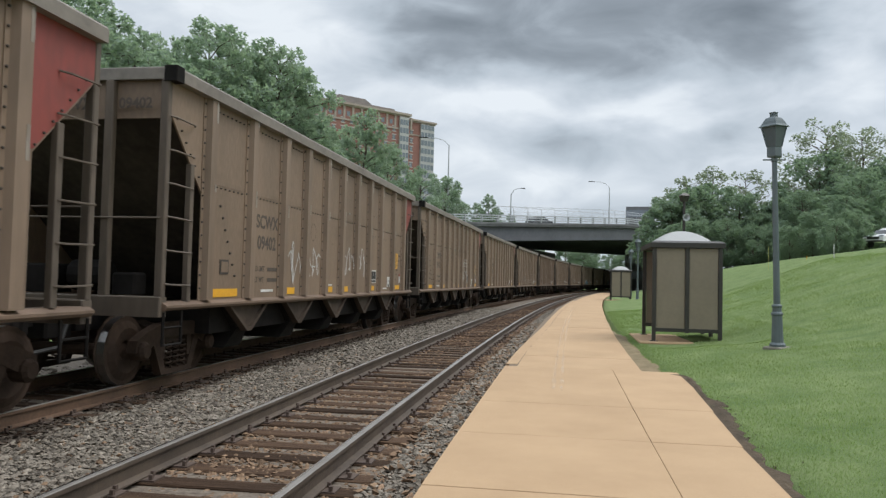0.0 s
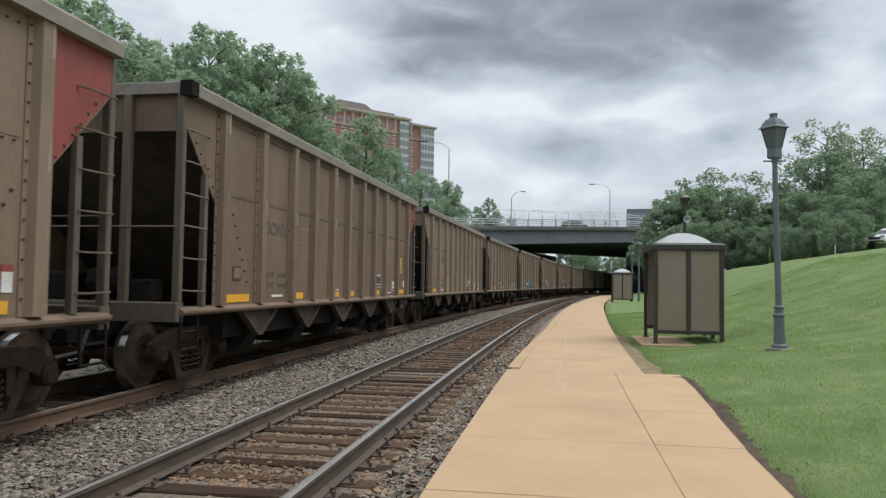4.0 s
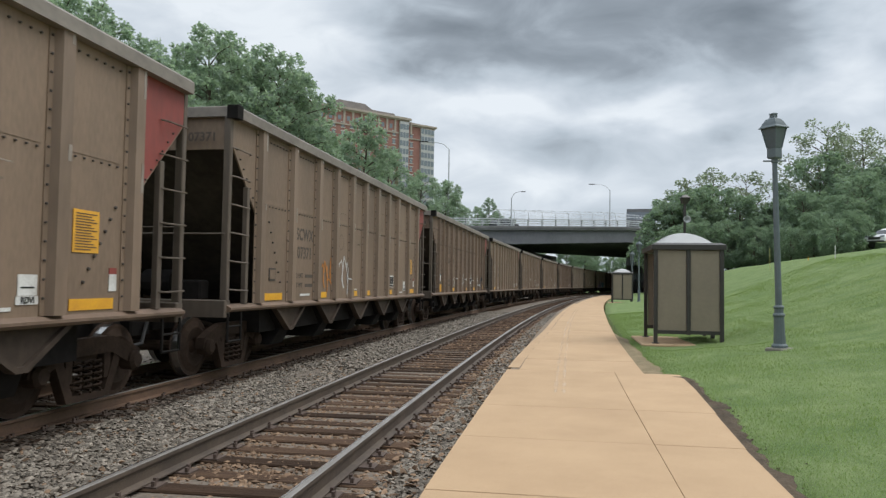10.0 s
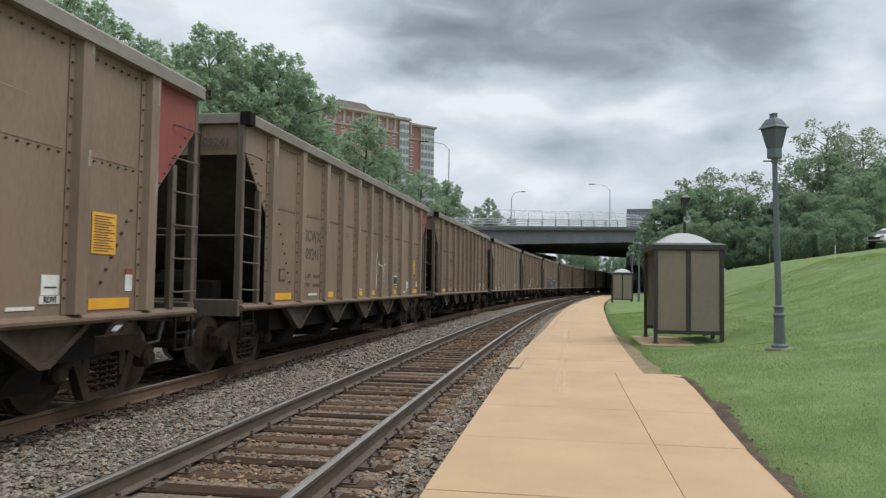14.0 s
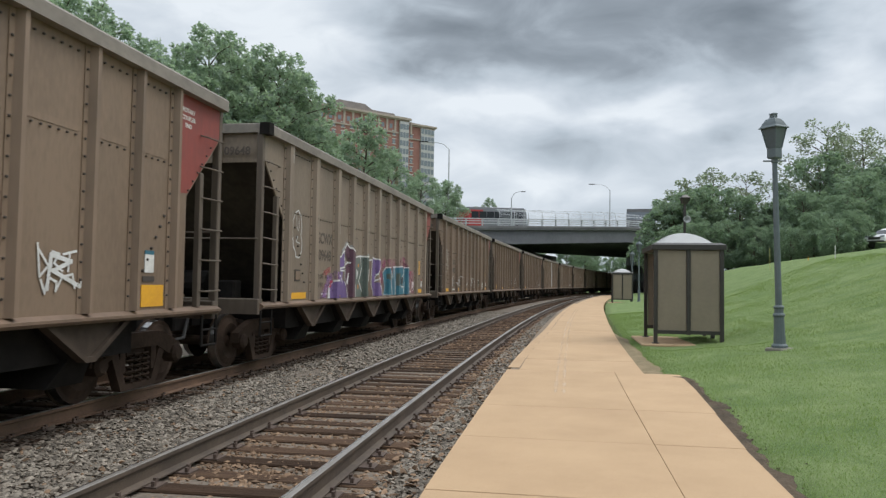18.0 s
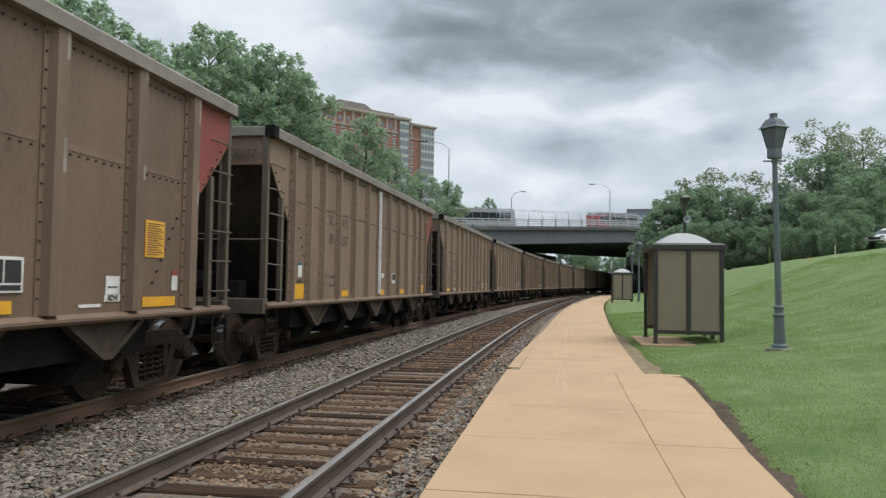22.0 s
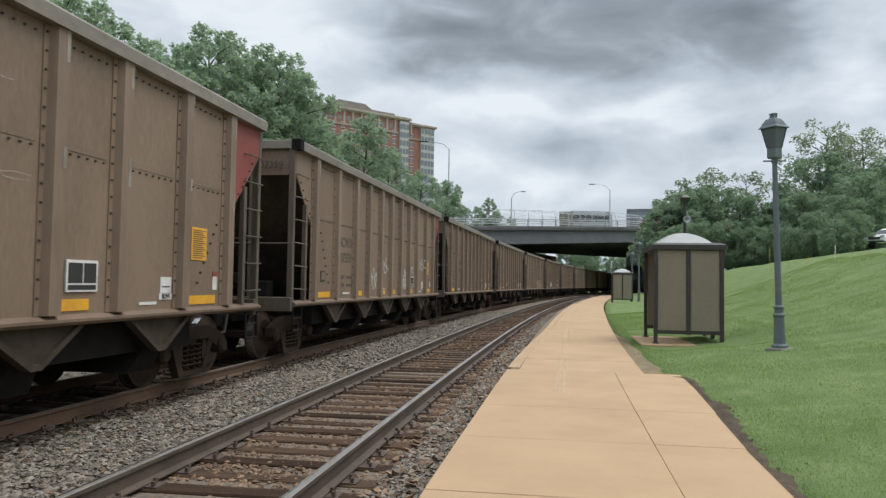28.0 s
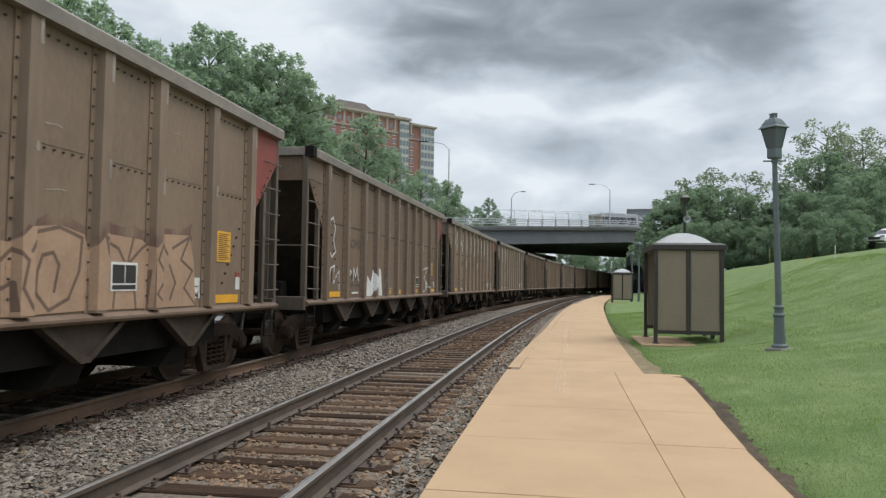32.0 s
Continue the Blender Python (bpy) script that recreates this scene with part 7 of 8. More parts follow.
    letter(24, "white", [], lines=[[(6.27, 2.98), (6.31, 3.72), (6.46, 3.31), (6.64, 2.90), (6.73, 3.52)], [(6.43, 3.74), (6.51, 3.54), (6.39, 3.46)], [(6.71, 3.85), (6.78, 3.58)], [(6.80, 3.45), (6.81, 3.28)], [(6.83, 3.17), (6.82, 2.97)], [(6.35, 2.75), (6.56, 2.67), (6.75, 2.83), (6.94, 2.89)]], width=0.075)
    letter(24, "white", [], lines=[[(7.41, 2.85), (7.52, 3.84), (7.72, 3.09), (7.86, 2.93)], [(7.48, 3.30), (7.78, 3.37)], [(7.83, 3.86), (7.90, 3.54)], [(7.94, 3.39), (7.93, 2.99)], [(7.38, 2.70), (7.59, 2.78), (8.10, 2.67)]], width=0.075)
    letter(24, "white", [], lines=[[(9.07, 3.83), (8.67, 3.82), (8.55, 3.52), (8.92, 3.31), (9.05, 2.99), (8.77, 2.80), (8.59, 2.94)], [(9.13, 3.80), (9.09, 3.46)], [(9.11, 3.27), (9.13, 2.94)], [(8.60, 2.72), (8.92, 2.73), (9.26, 2.68)]], width=0.075)
    letter(24, "white", [], lines=[[(9.97, 3.77), (9.90, 3.54), (9.99, 3.36)], [(9.86, 3.53), (9.75, 3.52)], [(10.05, 3.76), (10.20, 3.77), (10.16, 3.60), (10.02, 3.48), (10.24, 3.34)]], width=0.08)
    letter(24, "white", [], lines=[[(9.77, 3.25), (9.81, 2.96), (9.90, 2.82), (10.01, 3.01), (9.97, 3.22)], [(10.08, 2.83), (10.11, 3.17), (10.22, 2.88), (10.26, 3.35)], [(10.36, 3.37), (10.41, 3.09)], [(10.40, 2.98), (10.41, 2.89)], [(10.32, 3.82), (10.44, 3.77)], [(10.33, 3.65), (10.46, 3.61)]], width=0.08)
    letter(24, "white", [], lines=[[(9.69, 2.65), (9.91, 2.73), (10.11, 2.69), (10.28, 2.63), (10.49, 2.70)]], width=0.12)
    letter(24, "white", [], lines=[[(10.77, 4.00), (10.82, 3.46)], [(10.79, 3.03), (10.79, 2.72)]], width=0.05)
    letter(8, "white", [], lines=[[(0.80, 3.01), (0.86, 3.07), (1.08, 3.07), (1.19, 2.92), (1.18, 2.73), (1.30, 2.58), (1.25, 2.39), (1.08, 2.26), (0.87, 2.27), (0.82, 2.40)], [(0.87, 2.97), (0.92, 2.83), (0.87, 2.73)], [(1.06, 2.97), (1.04, 2.75)], [(0.87, 2.62), (0.94, 2.54), (1.10, 2.65)]], width=0.03)
    letter(8, "white", [], lines=[[(0.89, 1.37), (0.84, 1.79), (0.92, 1.91), (1.02, 1.87), (1.05, 1.73), (1.16, 1.67), (1.24, 1.77), (1.10, 1.98), (1.05, 2.18), (1.18, 2.15), (1.33, 1.88), (1.37, 1.59), (1.53, 1.46), (1.64, 1.59), (1.54, 2.07), (1.43, 2.14), (1.38, 2.03), (1.47, 1.70), (1.65, 1.70)], [(1.22, 1.80), (1.21, 1.55), (1.09, 1.47)]])
    haze(8, "white_mist", [(0.83, 1.79), (1.00, 1.89), (1.05, 1.65), (0.95, 1.37), (0.86, 1.37)])
    letter(8, "white", [], lines=[[(3.69, 2.05), (3.82, 1.57)], [(3.68, 1.79), (3.93, 1.84)]], width=0.05)
    letter(8, "white", [], lines=[[(4.97, 1.18), (4.85, 1.77), (5.14, 1.99), (5.29, 1.92), (5.17, 1.49), (5.27, 1.19)], [(5.02, 1.87), (5.08, 1.20)]], width=0.045)
    letter(8, "white", [], lines=[[(10.74, 1.35), (10.83, 1.90), (11.46, 2.17), (11.11, 1.90), (11.30, 1.34)], [(12.18, 1.38), (12.52, 1.79), (12.18, 2.13), (12.54, 2.35), (12.64, 1.93), (12.29, 1.58)]], width=0.045)
    letter(17, "white", [], lines=[[(1.24, 2.59), (1.32, 2.86), (1.35, 2.72), (1.48, 2.87), (1.60, 2.85), (1.60, 2.69), (1.67, 2.60), (1.61, 2.45), (1.51, 2.40), (1.42, 2.50), (1.24, 2.65)], [(1.46, 2.74), (1.51, 2.83)], [(1.48, 2.71), (1.55, 2.78)], [(1.44, 2.64), (1.51, 2.61), (1.58, 2.68)]], width=0.025)
    letter(17, "white", [], lines=[[(4.09, 1.49), (4.06, 1.33), (4.18, 1.34), (4.15, 1.46), (4.07, 1.48)], [(4.23, 1.33), (4.22, 1.50), (4.31, 1.38), (4.38, 1.50), (4.40, 1.30)], [(4.45, 1.49), (4.47, 1.30)], [(4.45, 1.39), (4.56, 1.39)], [(4.57, 1.48), (4.57, 1.28)], [(4.65, 1.38), (4.74, 1.41), (4.75, 1.30)], [(4.80, 1.27), (4.81, 1.44), (4.77, 1.35), (4.96, 1.38)]], width=0.05)
    letter(17, "white", [], lines=[[(5.29, 1.53), (5.24, 1.82), (5.42, 1.62), (5.51, 1.83)], [(5.59, 1.62), (5.68, 1.84), (5.87, 1.78), (5.73, 1.65), (5.92, 1.63)], [(5.23, 1.54), (5.67, 1.51), (5.40, 1.38)]])
    letter(17, "white", [], lines=[[(6.40, 1.76), (6.38, 2.06), (6.54, 2.17), (6.66, 2.31), (6.74, 2.11), (7.06, 2.02), (6.72, 1.97), (6.98, 1.85), (6.56, 1.80), (6.47, 2.00), (6.90, 1.71)], [(6.36, 1.93), (6.97, 1.97)]], width=0.04)
    letter(17, "white", [], lines=[[(8.70, 1.24), (8.73, 1.42), (8.93, 1.24), (8.96, 1.40)], [(9.08, 1.36), (9.30, 1.28), (9.21, 1.13)], [(11.01, 1.39), (11.05, 1.73), (11.36, 1.67), (11.09, 1.57), (11.50, 1.42)]], width=0.045)
    letter(20, "white", [], lines=[[(10.78, 1.63), (10.88, 1.74), (11.18, 1.86), (11.25, 1.78), (11.51, 1.86), (11.37, 1.74), (11.19, 1.64), (11.06, 1.59), (10.96, 1.50), (11.13, 1.48), (11.37, 1.60), (11.34, 1.53), (11.13, 1.49)], [(10.95, 1.72), (10.92, 1.59), (10.83, 1.46), (10.81, 1.28), (10.91, 1.16), (10.95, 1.28), (10.85, 1.41)], [(11.00, 1.34), (11.06, 1.28), (11.00, 1.21)], [(11.05, 1.68), (11.19, 1.59), (11.26, 1.69)]])
    haze(20, "white_mist", [(10.77, 1.41), (10.93, 1.48), (11.04, 1.23), (10.88, 1.15)])
    letter(11, "black", [(11.92, 1.41), (12.15, 1.64), (12.45, 1.84), (12.49, 1.70), (12.34, 1.41), (12.10, 1.30), (12.07, 1.21), (11.95, 1.23)])
    letter(11, "white", [], lines=[[(11.24, 1.84), (11.27, 1.74), (11.25, 1.66)], [(11.25, 1.66), (11.39, 1.62), (11.42, 1.48), (11.32, 1.41)], [(11.52, 1.41), (11.58, 1.43), (11.62, 1.33)]], width=0.05)
    haze(11, "white_mist", [(11.26, 1.49), (11.62, 1.48), (11.62, 1.24), (11.27, 1.21)])
    letter(30, "charcoal", [], lines=[[(9.86, 2.07), (9.95, 1.80), (10.04, 2.08), (10.11, 1.84), (10.19, 2.13)], [(10.24, 1.91), (10.38, 2.14), (10.49, 1.85)], [(10.28, 1.97), (10.46, 2.00)], [(10.56, 2.16), (10.55, 1.86)], [(10.60, 1.99), (10.77, 2.15)], [(10.60, 2.01), (10.80, 1.87)]], line="black", width=0.04)
    letter(16, "grey", [], lines=[[(10.86, 1.35), (10.90, 1.53), (11.03, 1.36), (11.10, 1.51), (11.14, 1.35)], [(11.18, 1.40), (11.27, 1.48), (11.31, 1.36)], [(11.34, 1.54), (11.55, 1.57), (11.43, 1.37), (11.65, 1.40)]], width=0.05)
    haze(16, "white_mist", [(10.85, 1.51), (11.78, 1.56), (11.79, 1.37), (10.86, 1.32)])
    letter(32, "white", [], lines=[[(1.27, 2.78), (1.52, 2.89), (1.69, 2.66), (1.56, 2.40), (1.73, 2.16), (1.47, 2.03), (1.27, 2.20)], [(1.30, 1.24), (1.41, 1.79), (1.67, 1.85), (1.62, 1.48), (1.99, 1.74), (2.02, 1.33)]], width=0.04)
    letter(32, "white", [], lines=[[(2.72, 1.53), (2.70, 1.80), (2.92, 1.73), (2.75, 1.64)], [(3.07, 1.54), (3.09, 1.82), (3.25, 1.62), (3.37, 1.84), (3.48, 1.54)]], width=0.04)
    letter(32, "white", [(4.15, 1.14), (4.27, 1.66), (4.59, 1.49), (4.78, 1.82), (5.02, 1.61), (5.22, 1.94), (5.57, 1.83), (5.74, 1.11), (5.28, 1.14), (5.03, 1.38), (4.72, 1.13)], lines=[[(5.99, 1.11), (6.12, 1.81), (6.57, 1.66), (6.74, 1.18)]], line="grey", width=0.03)
    letter(32, "white", [], lines=[[(11.09, 1.94), (11.97, 2.04), (11.31, 1.67), (12.13, 1.32)], [(12.96, 1.52), (13.21, 1.10)]], width=0.04)
    letter(28, "grey", [], lines=[[(8.75, 1.51), (8.84, 1.59), (8.90, 1.51), (8.87, 1.45), (8.76, 1.43), (8.87, 1.34)], [(8.92, 1.30), (8.92, 1.53), (8.99, 1.62), (9.06, 1.58), (9.03, 1.47), (8.94, 1.46), (9.10, 1.30)], [(9.12, 1.60), (9.11, 1.43), (9.23, 1.30), (9.32, 1.36), (9.19, 1.45), (9.29, 1.52), (9.24, 1.61), (9.12, 1.59)]])
    letter(28, "grey", [], lines=[[(8.73, 1.65), (8.81, 1.76), (8.90, 1.69)], [(9.05, 1.68), (9.09, 1.77)], [(9.09, 1.72), (9.21, 1.68), (9.30, 1.74), (9.23, 1.82)]])
    letter(28, "white", [], lines=[[(10.87, 1.79), (10.91, 2.25), (11.07, 2.02), (11.21, 2.31), (11.26, 1.88)], [(11.32, 2.08), (11.42, 2.20), (11.54, 2.09), (11.44, 1.94), (11.32, 2.08)], [(11.78, 2.29), (11.61, 2.24), (11.63, 1.92), (11.80, 1.96)], [(11.62, 2.10), (11.76, 2.12)], [(11.84, 2.24), (12.06, 1.99)], [(12.05, 2.28), (11.86, 1.92)]], width=0.022)
    letter(28, "white", [], lines=[[(9.72, 1.80), (9.75, 1.97), (9.84, 1.87), (9.91, 1.99), (9.94, 1.81)], [(10.00, 1.81), (10.01, 1.99), (10.11, 1.96), (10.01, 1.90), (10.13, 1.81)], [(10.31, 2.01), (10.20, 2.00), (10.19, 1.83), (10.32, 1.83)]], width=0.02)
    tall_letters(33, range(0, 9))
    tall_letters(34, (0, 1))
    # pale scrapes on the plates
    rnd = random.Random(77)
    for n in range(-1, 33):
        b = Build()
        for k in range(5):
            j = rnd.randrange(2, len(RIBS) - 2)
            u = (SLIM_RIBS if n in SLIM else RIBS)[j] + rnd.uniform(0.12, 0.3)
            z, w = rnd.choice((rnd.uniform(2.9, 3.4), rnd.uniform(2.2, 2.7))), rnd.uniform(0.25, 0.5)
            bend = rnd.uniform(-0.08, 0.05)
            ribbon(b, [(u + w * i / 6, z + bend * math.sin(i / 6 * 2.6) + rnd.uniform(-0.006, 0.006)) for i in range(7)], rnd.uniform(0.012, 0.03), 0, "b" if n in SLIM else "a")
        tagged(part("scrape", b, SPRAY["scrape"], CARS[n]), kind="stuff")
    # one bare light rib strip
    b = Build()
    spray(b, [(7.13, 1.2), (7.235, 1.2), (7.235, 3.9), (7.13, 3.9)], 1, "b")
    part("bare_strip", b, SPRAY["white"], CARS[22])


# ---------- loose stone, soil and grass ----------
def build_loose():
    near = lambda s, o: -0.222 + 0.02 * noise.noise((s * 0.8, o * 0.8, 3))
    shoulder = lambda s, o: -0.175 + 0.07 * smooth(1.2, 1.75, o) + 0.02 * noise.noise((s, o, 5))
    between = lambda s, o: -0.185 + 0.03 * noise.noise((s * 0.7, o * 0.9, 7))
    stones("ballast_stones", [(2.5, 14, -2.62, -0.86, 27000, 0.0195, between), (14, 45, -2.66, -0.86, 25000, 0.027, between), (4, 60, -10.0, -5.4, 12000, 0.040, lambda s, o: -0.21 if o > -6.6 else -0.40),
                              (-4, 2.5, -2.62, -0.86, 8000, 0.026, between), (-4, 2.5, 1.15, 1.78, 2500, 0.026, shoulder), (2.5, 14, 1.15, 1.78, 8200, 0.0195, shoulder), (14, 45, 1.15, 2.0, 8500, 0.030, shoulder)], [STONE], "grey crushed stone ballast heaped between the tracks", 3)
    stones("rusty_stones", [(-4, 2.5, -0.68, 0.68, 3500, 0.025, near), (-4, 2.5, 0.84, 1.25, 1500, 0.025, near), (2.5, 14, -0.68, 0.68, 10500, 0.019, near), (14, 45, -0.68, 0.68, 9500, 0.025, near),
                            (2.5, 14, 0.84, 1.25, 4800, 0.020, near), (14, 45, 0.84, 1.25, 4500, 0.028, near), (2.5, 30, -1.4, -0.84, 2500, 0.022, near), (2.5, 16, -2.6, -1.0, 700, 0.020, lambda s, o: between(s, o) + 0.008), (2.5, 30, 1.1, 1.75, 2200, 0.025, lambda s, o: shoulder(s, o) + 0.008)],
           [STONE_RUSTY], "rust-stained ballast stones between the ties", 4)
    # darker stones paint the train's shadow onto the far track's bed
    stones("sooty_stones", [(3, 45, -4.6, -3.1, 7000, 0.028, near), (2.5, 45, -3.05, -2.45, 6500, 0.025, lambda s, o: near(s, o) + 0.03)],
           [STONE_SHADE_SOOT], "ballast stones darkened for the train's shade and soot along the far track", 5)
    # faint pale wear on the slabs
    b = Build()
    rnd = random.Random(41)
    marks = [(s, 2.56 + d, 0.06, 1.75) for s in [10.2 + 1.6 * i for i in range(21)] for d in (0.0, 0.11)]
    for s, o, w, l in marks:
        ring = [(s + l * (0.5 + 0.5 * math.cos(a)), o + w * 0.5 * math.sin(a) * rnd.uniform(0.7, 1.1)) for a in [k * math.pi / 6 for k in range(12)]]
        zz = 0.1046 + rnd.uniform(0, 0.0012)
        b.add([at(p, q, zz) for p, q in ring][::-1], [tuple(range(12))])
    tagged(part("pavement_wear", b, mist("pale_wear", (0.78, 0.66, 0.52), 0.32)), "faint pale wear marks on the tan platform", "pavement", kind="structure")
    # clods of earth along the soil strip
    b = Build()
    for _ in range(60):
        s = rnd.choice((rnd.uniform(5, 12), rnd.gauss(9.2, 0.7), rnd.gauss(9.2, 0.7)))
        o = 4.29 + 0.28 * smooth(5.5, 12.5, s) + abs(rnd.gauss(0, 0.13))
        r0 = rnd.choice((0.004, 0.006, 0.008, 0.012)) * rnd.uniform(0.7, 1.3)
        z = ground_z(s, o) + 0.008
        rings = []
        for k, f in ((-0.6, 0.5), (0.0, 1.0), (0.55, 0.7)):
            rings.append([at(s + r0 * f * math.cos(a) * rnd.uniform(0.7, 1.4), o + r0 * f * math.sin(a) * rnd.uniform(0.7, 1.4), z + r0 * k * 0.8) for a in [q * math.pi / 3 for q in range(6)]])
        b.loft(rings)
    tagged(part("earth_clods", b, SOIL), "scattered dark clods of earth at the lawn's edge", "soil", kind="stuff")
    # strip of bare soil along the platform edge
    b = Build()
    ss = spread([(3, 30, 0.12)])
    rows = []
    for s in ss:
        edge = 4.20 + 0.28 * smooth(5.5, 12.5, s) if s < 12.4 else 4.48 + (3.96 - 4.48) * smooth(12.4, 12.9, s)
        wd = 0.08 + 0.06 * smooth(6, 8, s) * (1 - smooth(11, 12.3, s)) + 0.13 * noise.noise((s * 0.6, 0, 2)) + 0.12 * noise.noise((s * 2.1, 0, 5)) + 0.10 * noise.noise((s * 6.5, 0, 9))
        if s > 12.6:
            wd = 0.30 + 0.18 * noise.noise((s * 0.6, 1, 2)) + 0.10 * noise.noise((s * 4.1, 1, 2)) - 0.15 * smooth(18, 26, s)
        if s > 22:
            wd *= 0.5
        wd = max(0.05, wd)
        rows.append([at(s, edge - 0.03, 0.085), at(s, edge + wd * 0.5, max(0.075, ground_z(s, max(4.21, edge + wd * 0.5)) + 0.03) + 0.012 * noise.noise((s * 3, 1, 1))), at(s, edge + wd, ground_z(s, max(4.21, edge + wd)) + 0.006)])
    k = sum(1 for s in ss if s < 12.55)
    for rr, mat, lab in ((rows[:k + 1], SOIL, "strip of bare dark soil along the platform edge"), (rows[k:], DRY_EARTH, "dry trodden earth beside the platform")):
        b = Build()
        b.loft(rr, close=False, caps=False)
        b.f = [f[::-1] for f in b.f]
        tagged(part("soil_strip", b, mat), lab, "soil", kind="structure")
    r = np.random.RandomState(12)
    n = 260000
    s = 4.5 + 34 * r.rand(n) ** 1.6
    o = 4.0 + 10.7 * r.rand(n) ** 1.4
    keep = ~((s > 18.3) & (s < 21.4) & (o > 4.6) & (o < 5.75)) & ~((s < 12.8) & (o < 4.25 + 0.28 * np.clip((s - 5.5) / 7, 0, 1) + 0.09 * np.sin(s * 2.3) + 0.06 * np.sin(s * 7.1)))
    keep &= ~((s > 12.8) & (s < 40) & (o < 4.12 + 0.05 * np.sin(s * 3) + 0.05 * np.sin(s * 11) + 0.18 * np.clip((s - 13) / 27, 0, 1)))
    s, o = s[keep], o[keep]
    n = len(s)
    z = np.array([ground_z(a, c) + (0.09 * noise.noise((a * 0.35, c * 0.35, 0)) * min(1, max(0, c - 5) / 2)) for a, c in zip(s, o)])
    th = PSI + s * CURVE
    x, y = CX - np.cos(th) * (RAD - o), CY + np.sin(th) * (RAD - o)
    h = r.uniform(0.010, 0.030, n) * (1 + 0.30 * np.sin(s * 1.3) * np.sin(o * 2.1))
    a = r.uniform(0, 6.28, n)
    wd = r.uniform(0.0016, 0.0032, n) * (1 + s / 8)
    lean = r.uniform(-0.022, 0.022, (n, 2))
    P = np.stack([np.stack([x - wd * np.cos(a), y - wd * np.sin(a), z - 0.01], -1), np.stack([x + wd * np.cos(a), y + wd * np.sin(a), z - 0.01], -1), np.stack([x + lean[:, 0], y + lean[:, 1], z + h], -1)], 1).reshape(-1, 3)
    tagged(new("grass", big_mesh("grass", P, np.arange(n * 3).reshape(-1, 3), [BLADE])), "short mown grass blades on the lawn", "grass", kind="stuff")


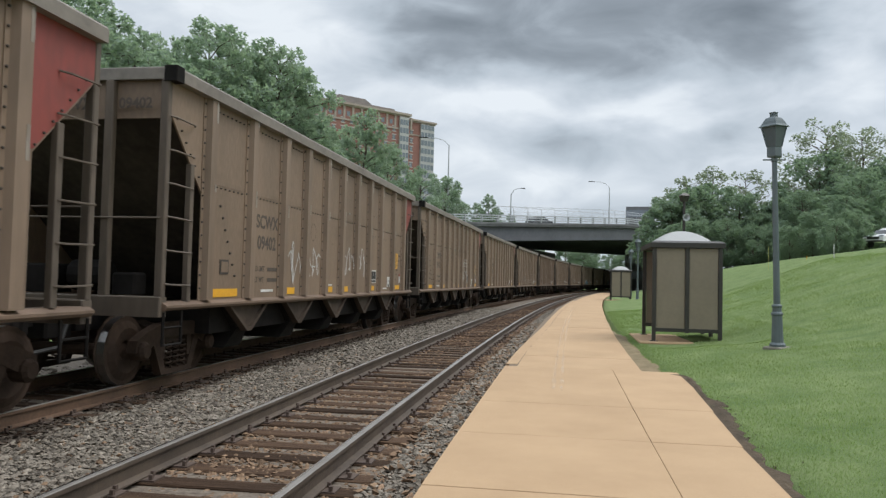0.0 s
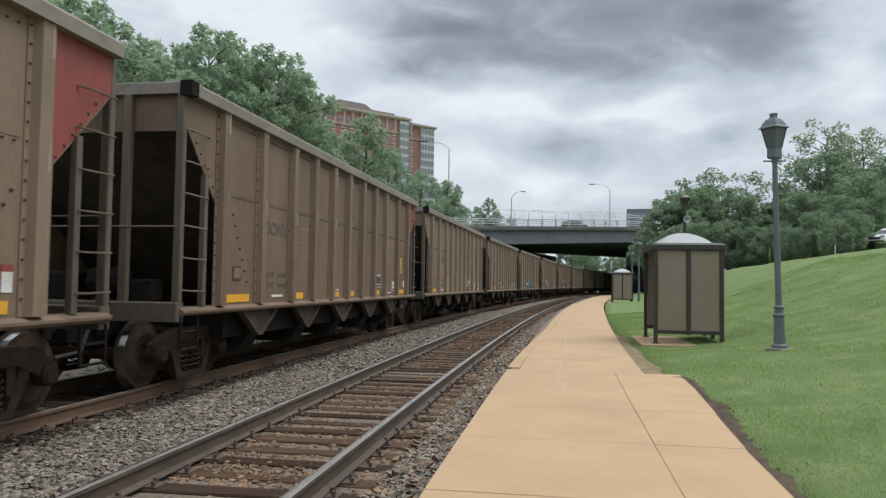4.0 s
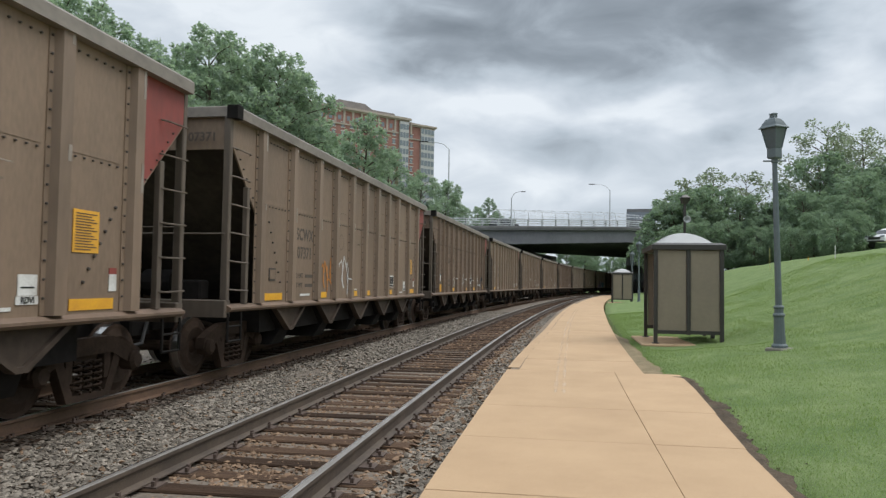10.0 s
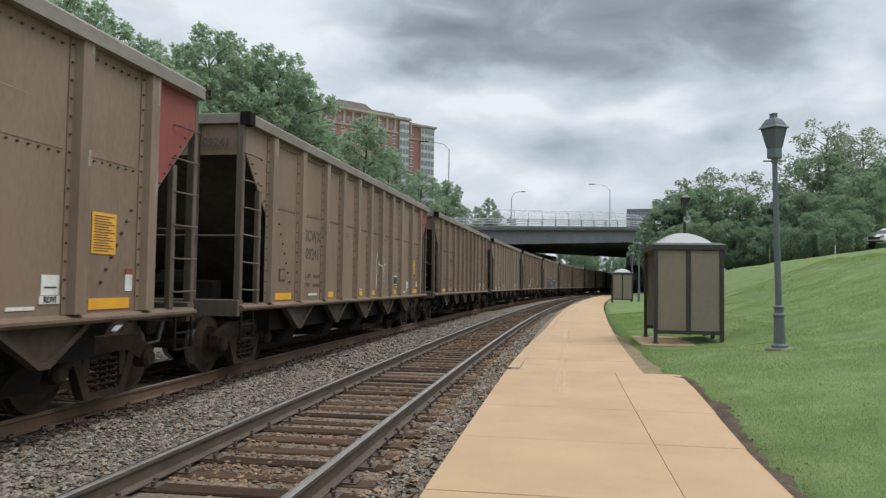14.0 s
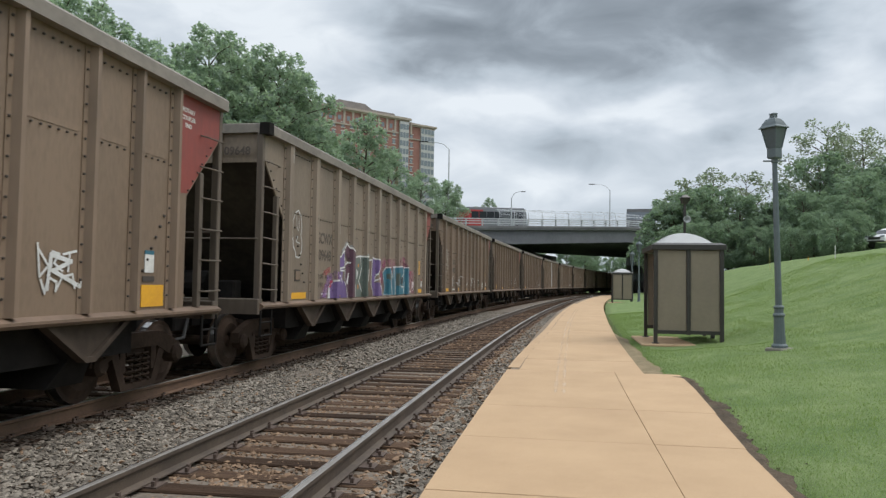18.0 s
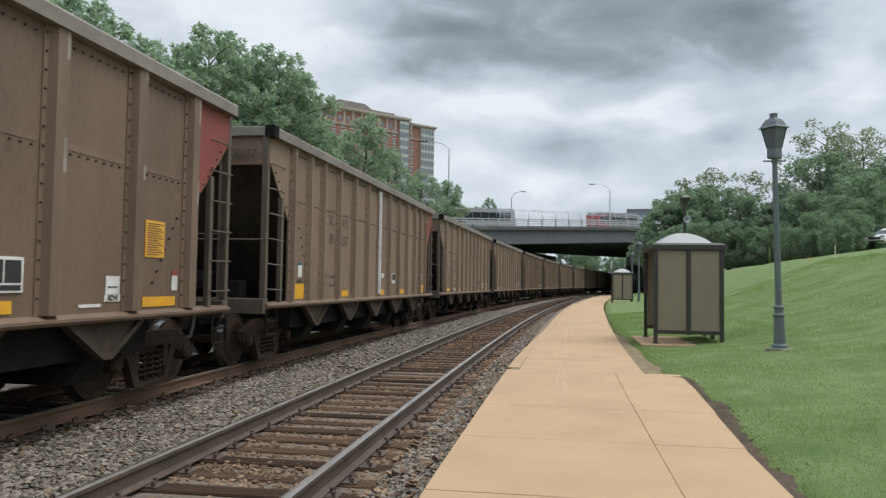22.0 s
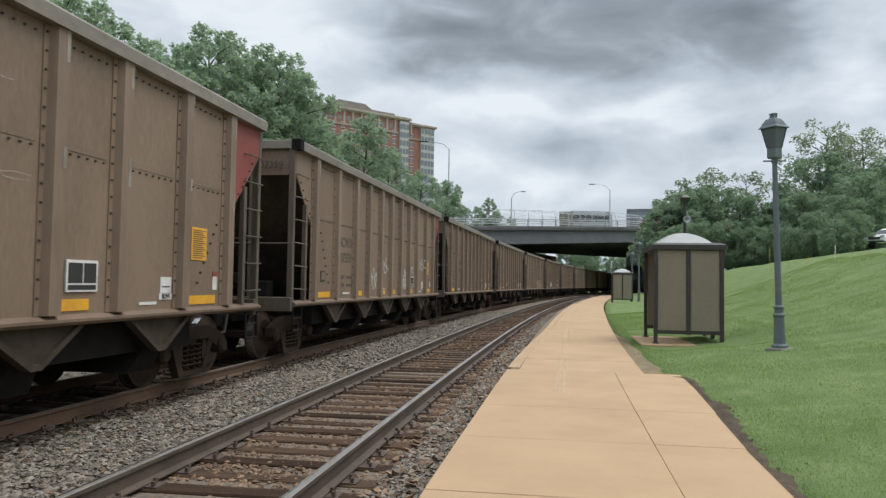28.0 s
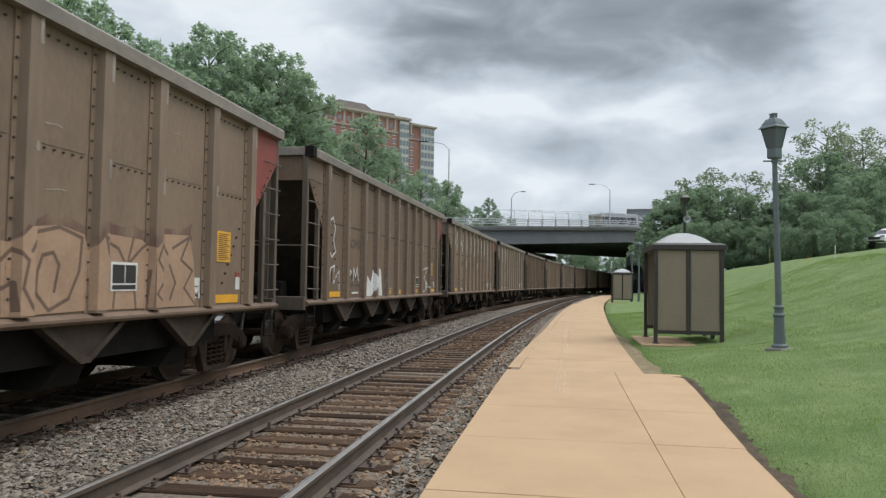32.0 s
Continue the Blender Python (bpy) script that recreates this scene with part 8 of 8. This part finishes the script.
# ---------- small things on the bank ----------
def build_suv():
    white = plain("white_car_paint", (0.72, 0.72, 0.72), 0.25, vary=0.02)
    t = thing("parked_car", "white sport utility car with dark grille on the road above", "car")
    b = Build()
    L, W = 4.6, 1.85
    side = [(-2.3, 0.45), (-2.28, 1.0), (-2.15, 1.12), (-1.75, 1.62), (-1.2, 1.70), (0.2, 1.68), (0.75, 1.5), (1.25, 1.12), (2.05, 1.0), (2.28, 0.82), (2.30, 0.45)]
    rings = []
    for y, k in ((-W / 2, 0.86), (-W / 2 + 0.10, 0.97), (-W / 2 + 0.25, 1.0), (W / 2 - 0.25, 1.0), (W / 2 - 0.10, 0.97), (W / 2, 0.86)):
        rings.append([(x * (0.98 + 0.02 * k), y * (1 if z < 1.1 else 0.84), 0.45 + (z - 0.45) * k) for x, z in side])
    b.loft(rings)
    part("body", b, white, t, smooth=False)
    for sy in (-1, 1):
        b = Build()
        b.prism([(-1.95, 1.14), (-1.62, 1.52), (0.15, 1.56), (0.95, 1.16)], "y", sy * 0.80 - 0.03, sy * 0.80 + 0.03)
        part("side_window", b, GLASS_DARK, t)
        b = Build()
        b.box(2.08, 2.27, sy * 0.68 - 0.2, sy * 0.68 + 0.2, 0.84, 0.95, 0.02)
        part("headlight", b, PANE, t)
        for x in (-1.35, 1.42):
            w = Build()
            w.lathe([(0.20, -0.11), (0.36, -0.11), (0.37, -0.05), (0.37, 0.05), (0.36, 0.11), (0.20, 0.11)], (x, 0.37), 18, "y")
            w.v = [(u, q + sy * 0.84, v) for u, q, v in w.v]
            tyre = part("wheel", w, TYRE, t)
            r = Build()
            r.lathe([(0.0, sy * 0.90), (0.21, sy * 0.90), (0.21, sy * 0.93), (0.06, sy * 0.95), (0.0, sy * 0.95)][::sy], (x, 0.37), 12, "y")
            part("rim", r, ALU, tyre)
            a = Build()
            a.lathe([(0.36, sy * 0.80), (0.44, sy * 0.80), (0.44, sy * 0.945), (0.36, sy * 0.945)][::sy], (x, 0.37), 18, "y")
            part("wheel_arch", a, BLACK, t)
    b = Build()
    b.prism([(1.28, 1.14), (0.80, 1.50), (0.76, 1.48), (1.24, 1.12)], "y", -0.72, 0.72)
    part("windscreen", b, GLASS_DARK, t)
    b = Build()
    b.box(2.26, 2.325, -0.55, 0.55, 0.62, 0.84, 0.02)
    part("grille", b, BLACK, t)
    b = Build()
    b.box(2.22, 2.335, -0.85, 0.85, 0.40, 0.52, 0.02)
    part("bumper", b, BLACK, t)
    x, y = 38.8, 64.3
    s, o = to_track(x, y)
    t.matrix_basis = pose(x, y, ground_z(s, o) + 0.02, 0, 0, 205)


PALE_YELLOW = plain("pale_yellow_marker", (0.50, 0.46, 0.16), 0.6)


def build_small():
    for k, d, h, r, mat, lab in ((1478, 34.0, 0.62, 0.022, WHITE, "short white marker post on the bank"), (1362, 42.0, 1.3, 0.014, PALE_YELLOW, "thin yellow marker post by the trees"), (1430, 40.0, 0.22, 0.02, YELLOW, "small orange marker stake on the bank")):
        x, y = bearing(k) * d, d
        s, o = to_track(x, y)
        t = thing("marker_post", lab, "marker post", pose(x, y, ground_z(s, o)))
        b = Build()
        b.lathe([(r, -0.2), (r, h - 0.03), (r * 0.6, h)], n=8)
        part("stake", b, mat, t)
    x, y = 7.80, 24.0
    s, o = to_track(x, y)
    z = ground_z(s, o)
    t = thing("loudspeaker_pole", "thin dark pole with a horn loudspeaker behind the shelter", "loudspeaker", pose(x, y, z))
    b = Build()
    b.tube([(0, 0, -0.2), (0, 0, 4.3 - z)], 0.045, 8)
    part("pole", b, BRONZE, t)
    b = Build()
    b.loft([[(-k, -k, w - z), (k, -k, w - z), (k, k, w - z), (-k, k, w - z)] for k, w in ((0.08, 4.18), (0.13, 4.36), (0.15, 4.37), (0.04, 4.47))])
    part("housing", b, BRONZE, t)
    b = Build()
    b.lathe([(0.04, 0.0), (0.045, -0.08), (0.065, -0.16), (0.12, -0.24), (0.105, -0.24), (0.05, -0.16), (0.02, -0.08)], (0, 3.66 - z), 16, "y")
    part("horn", b, ALU, t)


build_ground()
build_ballast()
build_track(0.0, True)
build_track(FAR_TRACK, False)
build_platform()
build_train()
build_bridge()
street_lamp(10.2, 2.0, 5.2, 1.5)
street_lamp(33.6, 2.0, 7.2, -2.6)
street_lamp(-2.0, 2.0, 11.5, -3.0)
build_vehicles()
build_tower()
build_far_building()
build_trees()
build_furniture()
build_suv()
build_small()
build_loose()
motions()
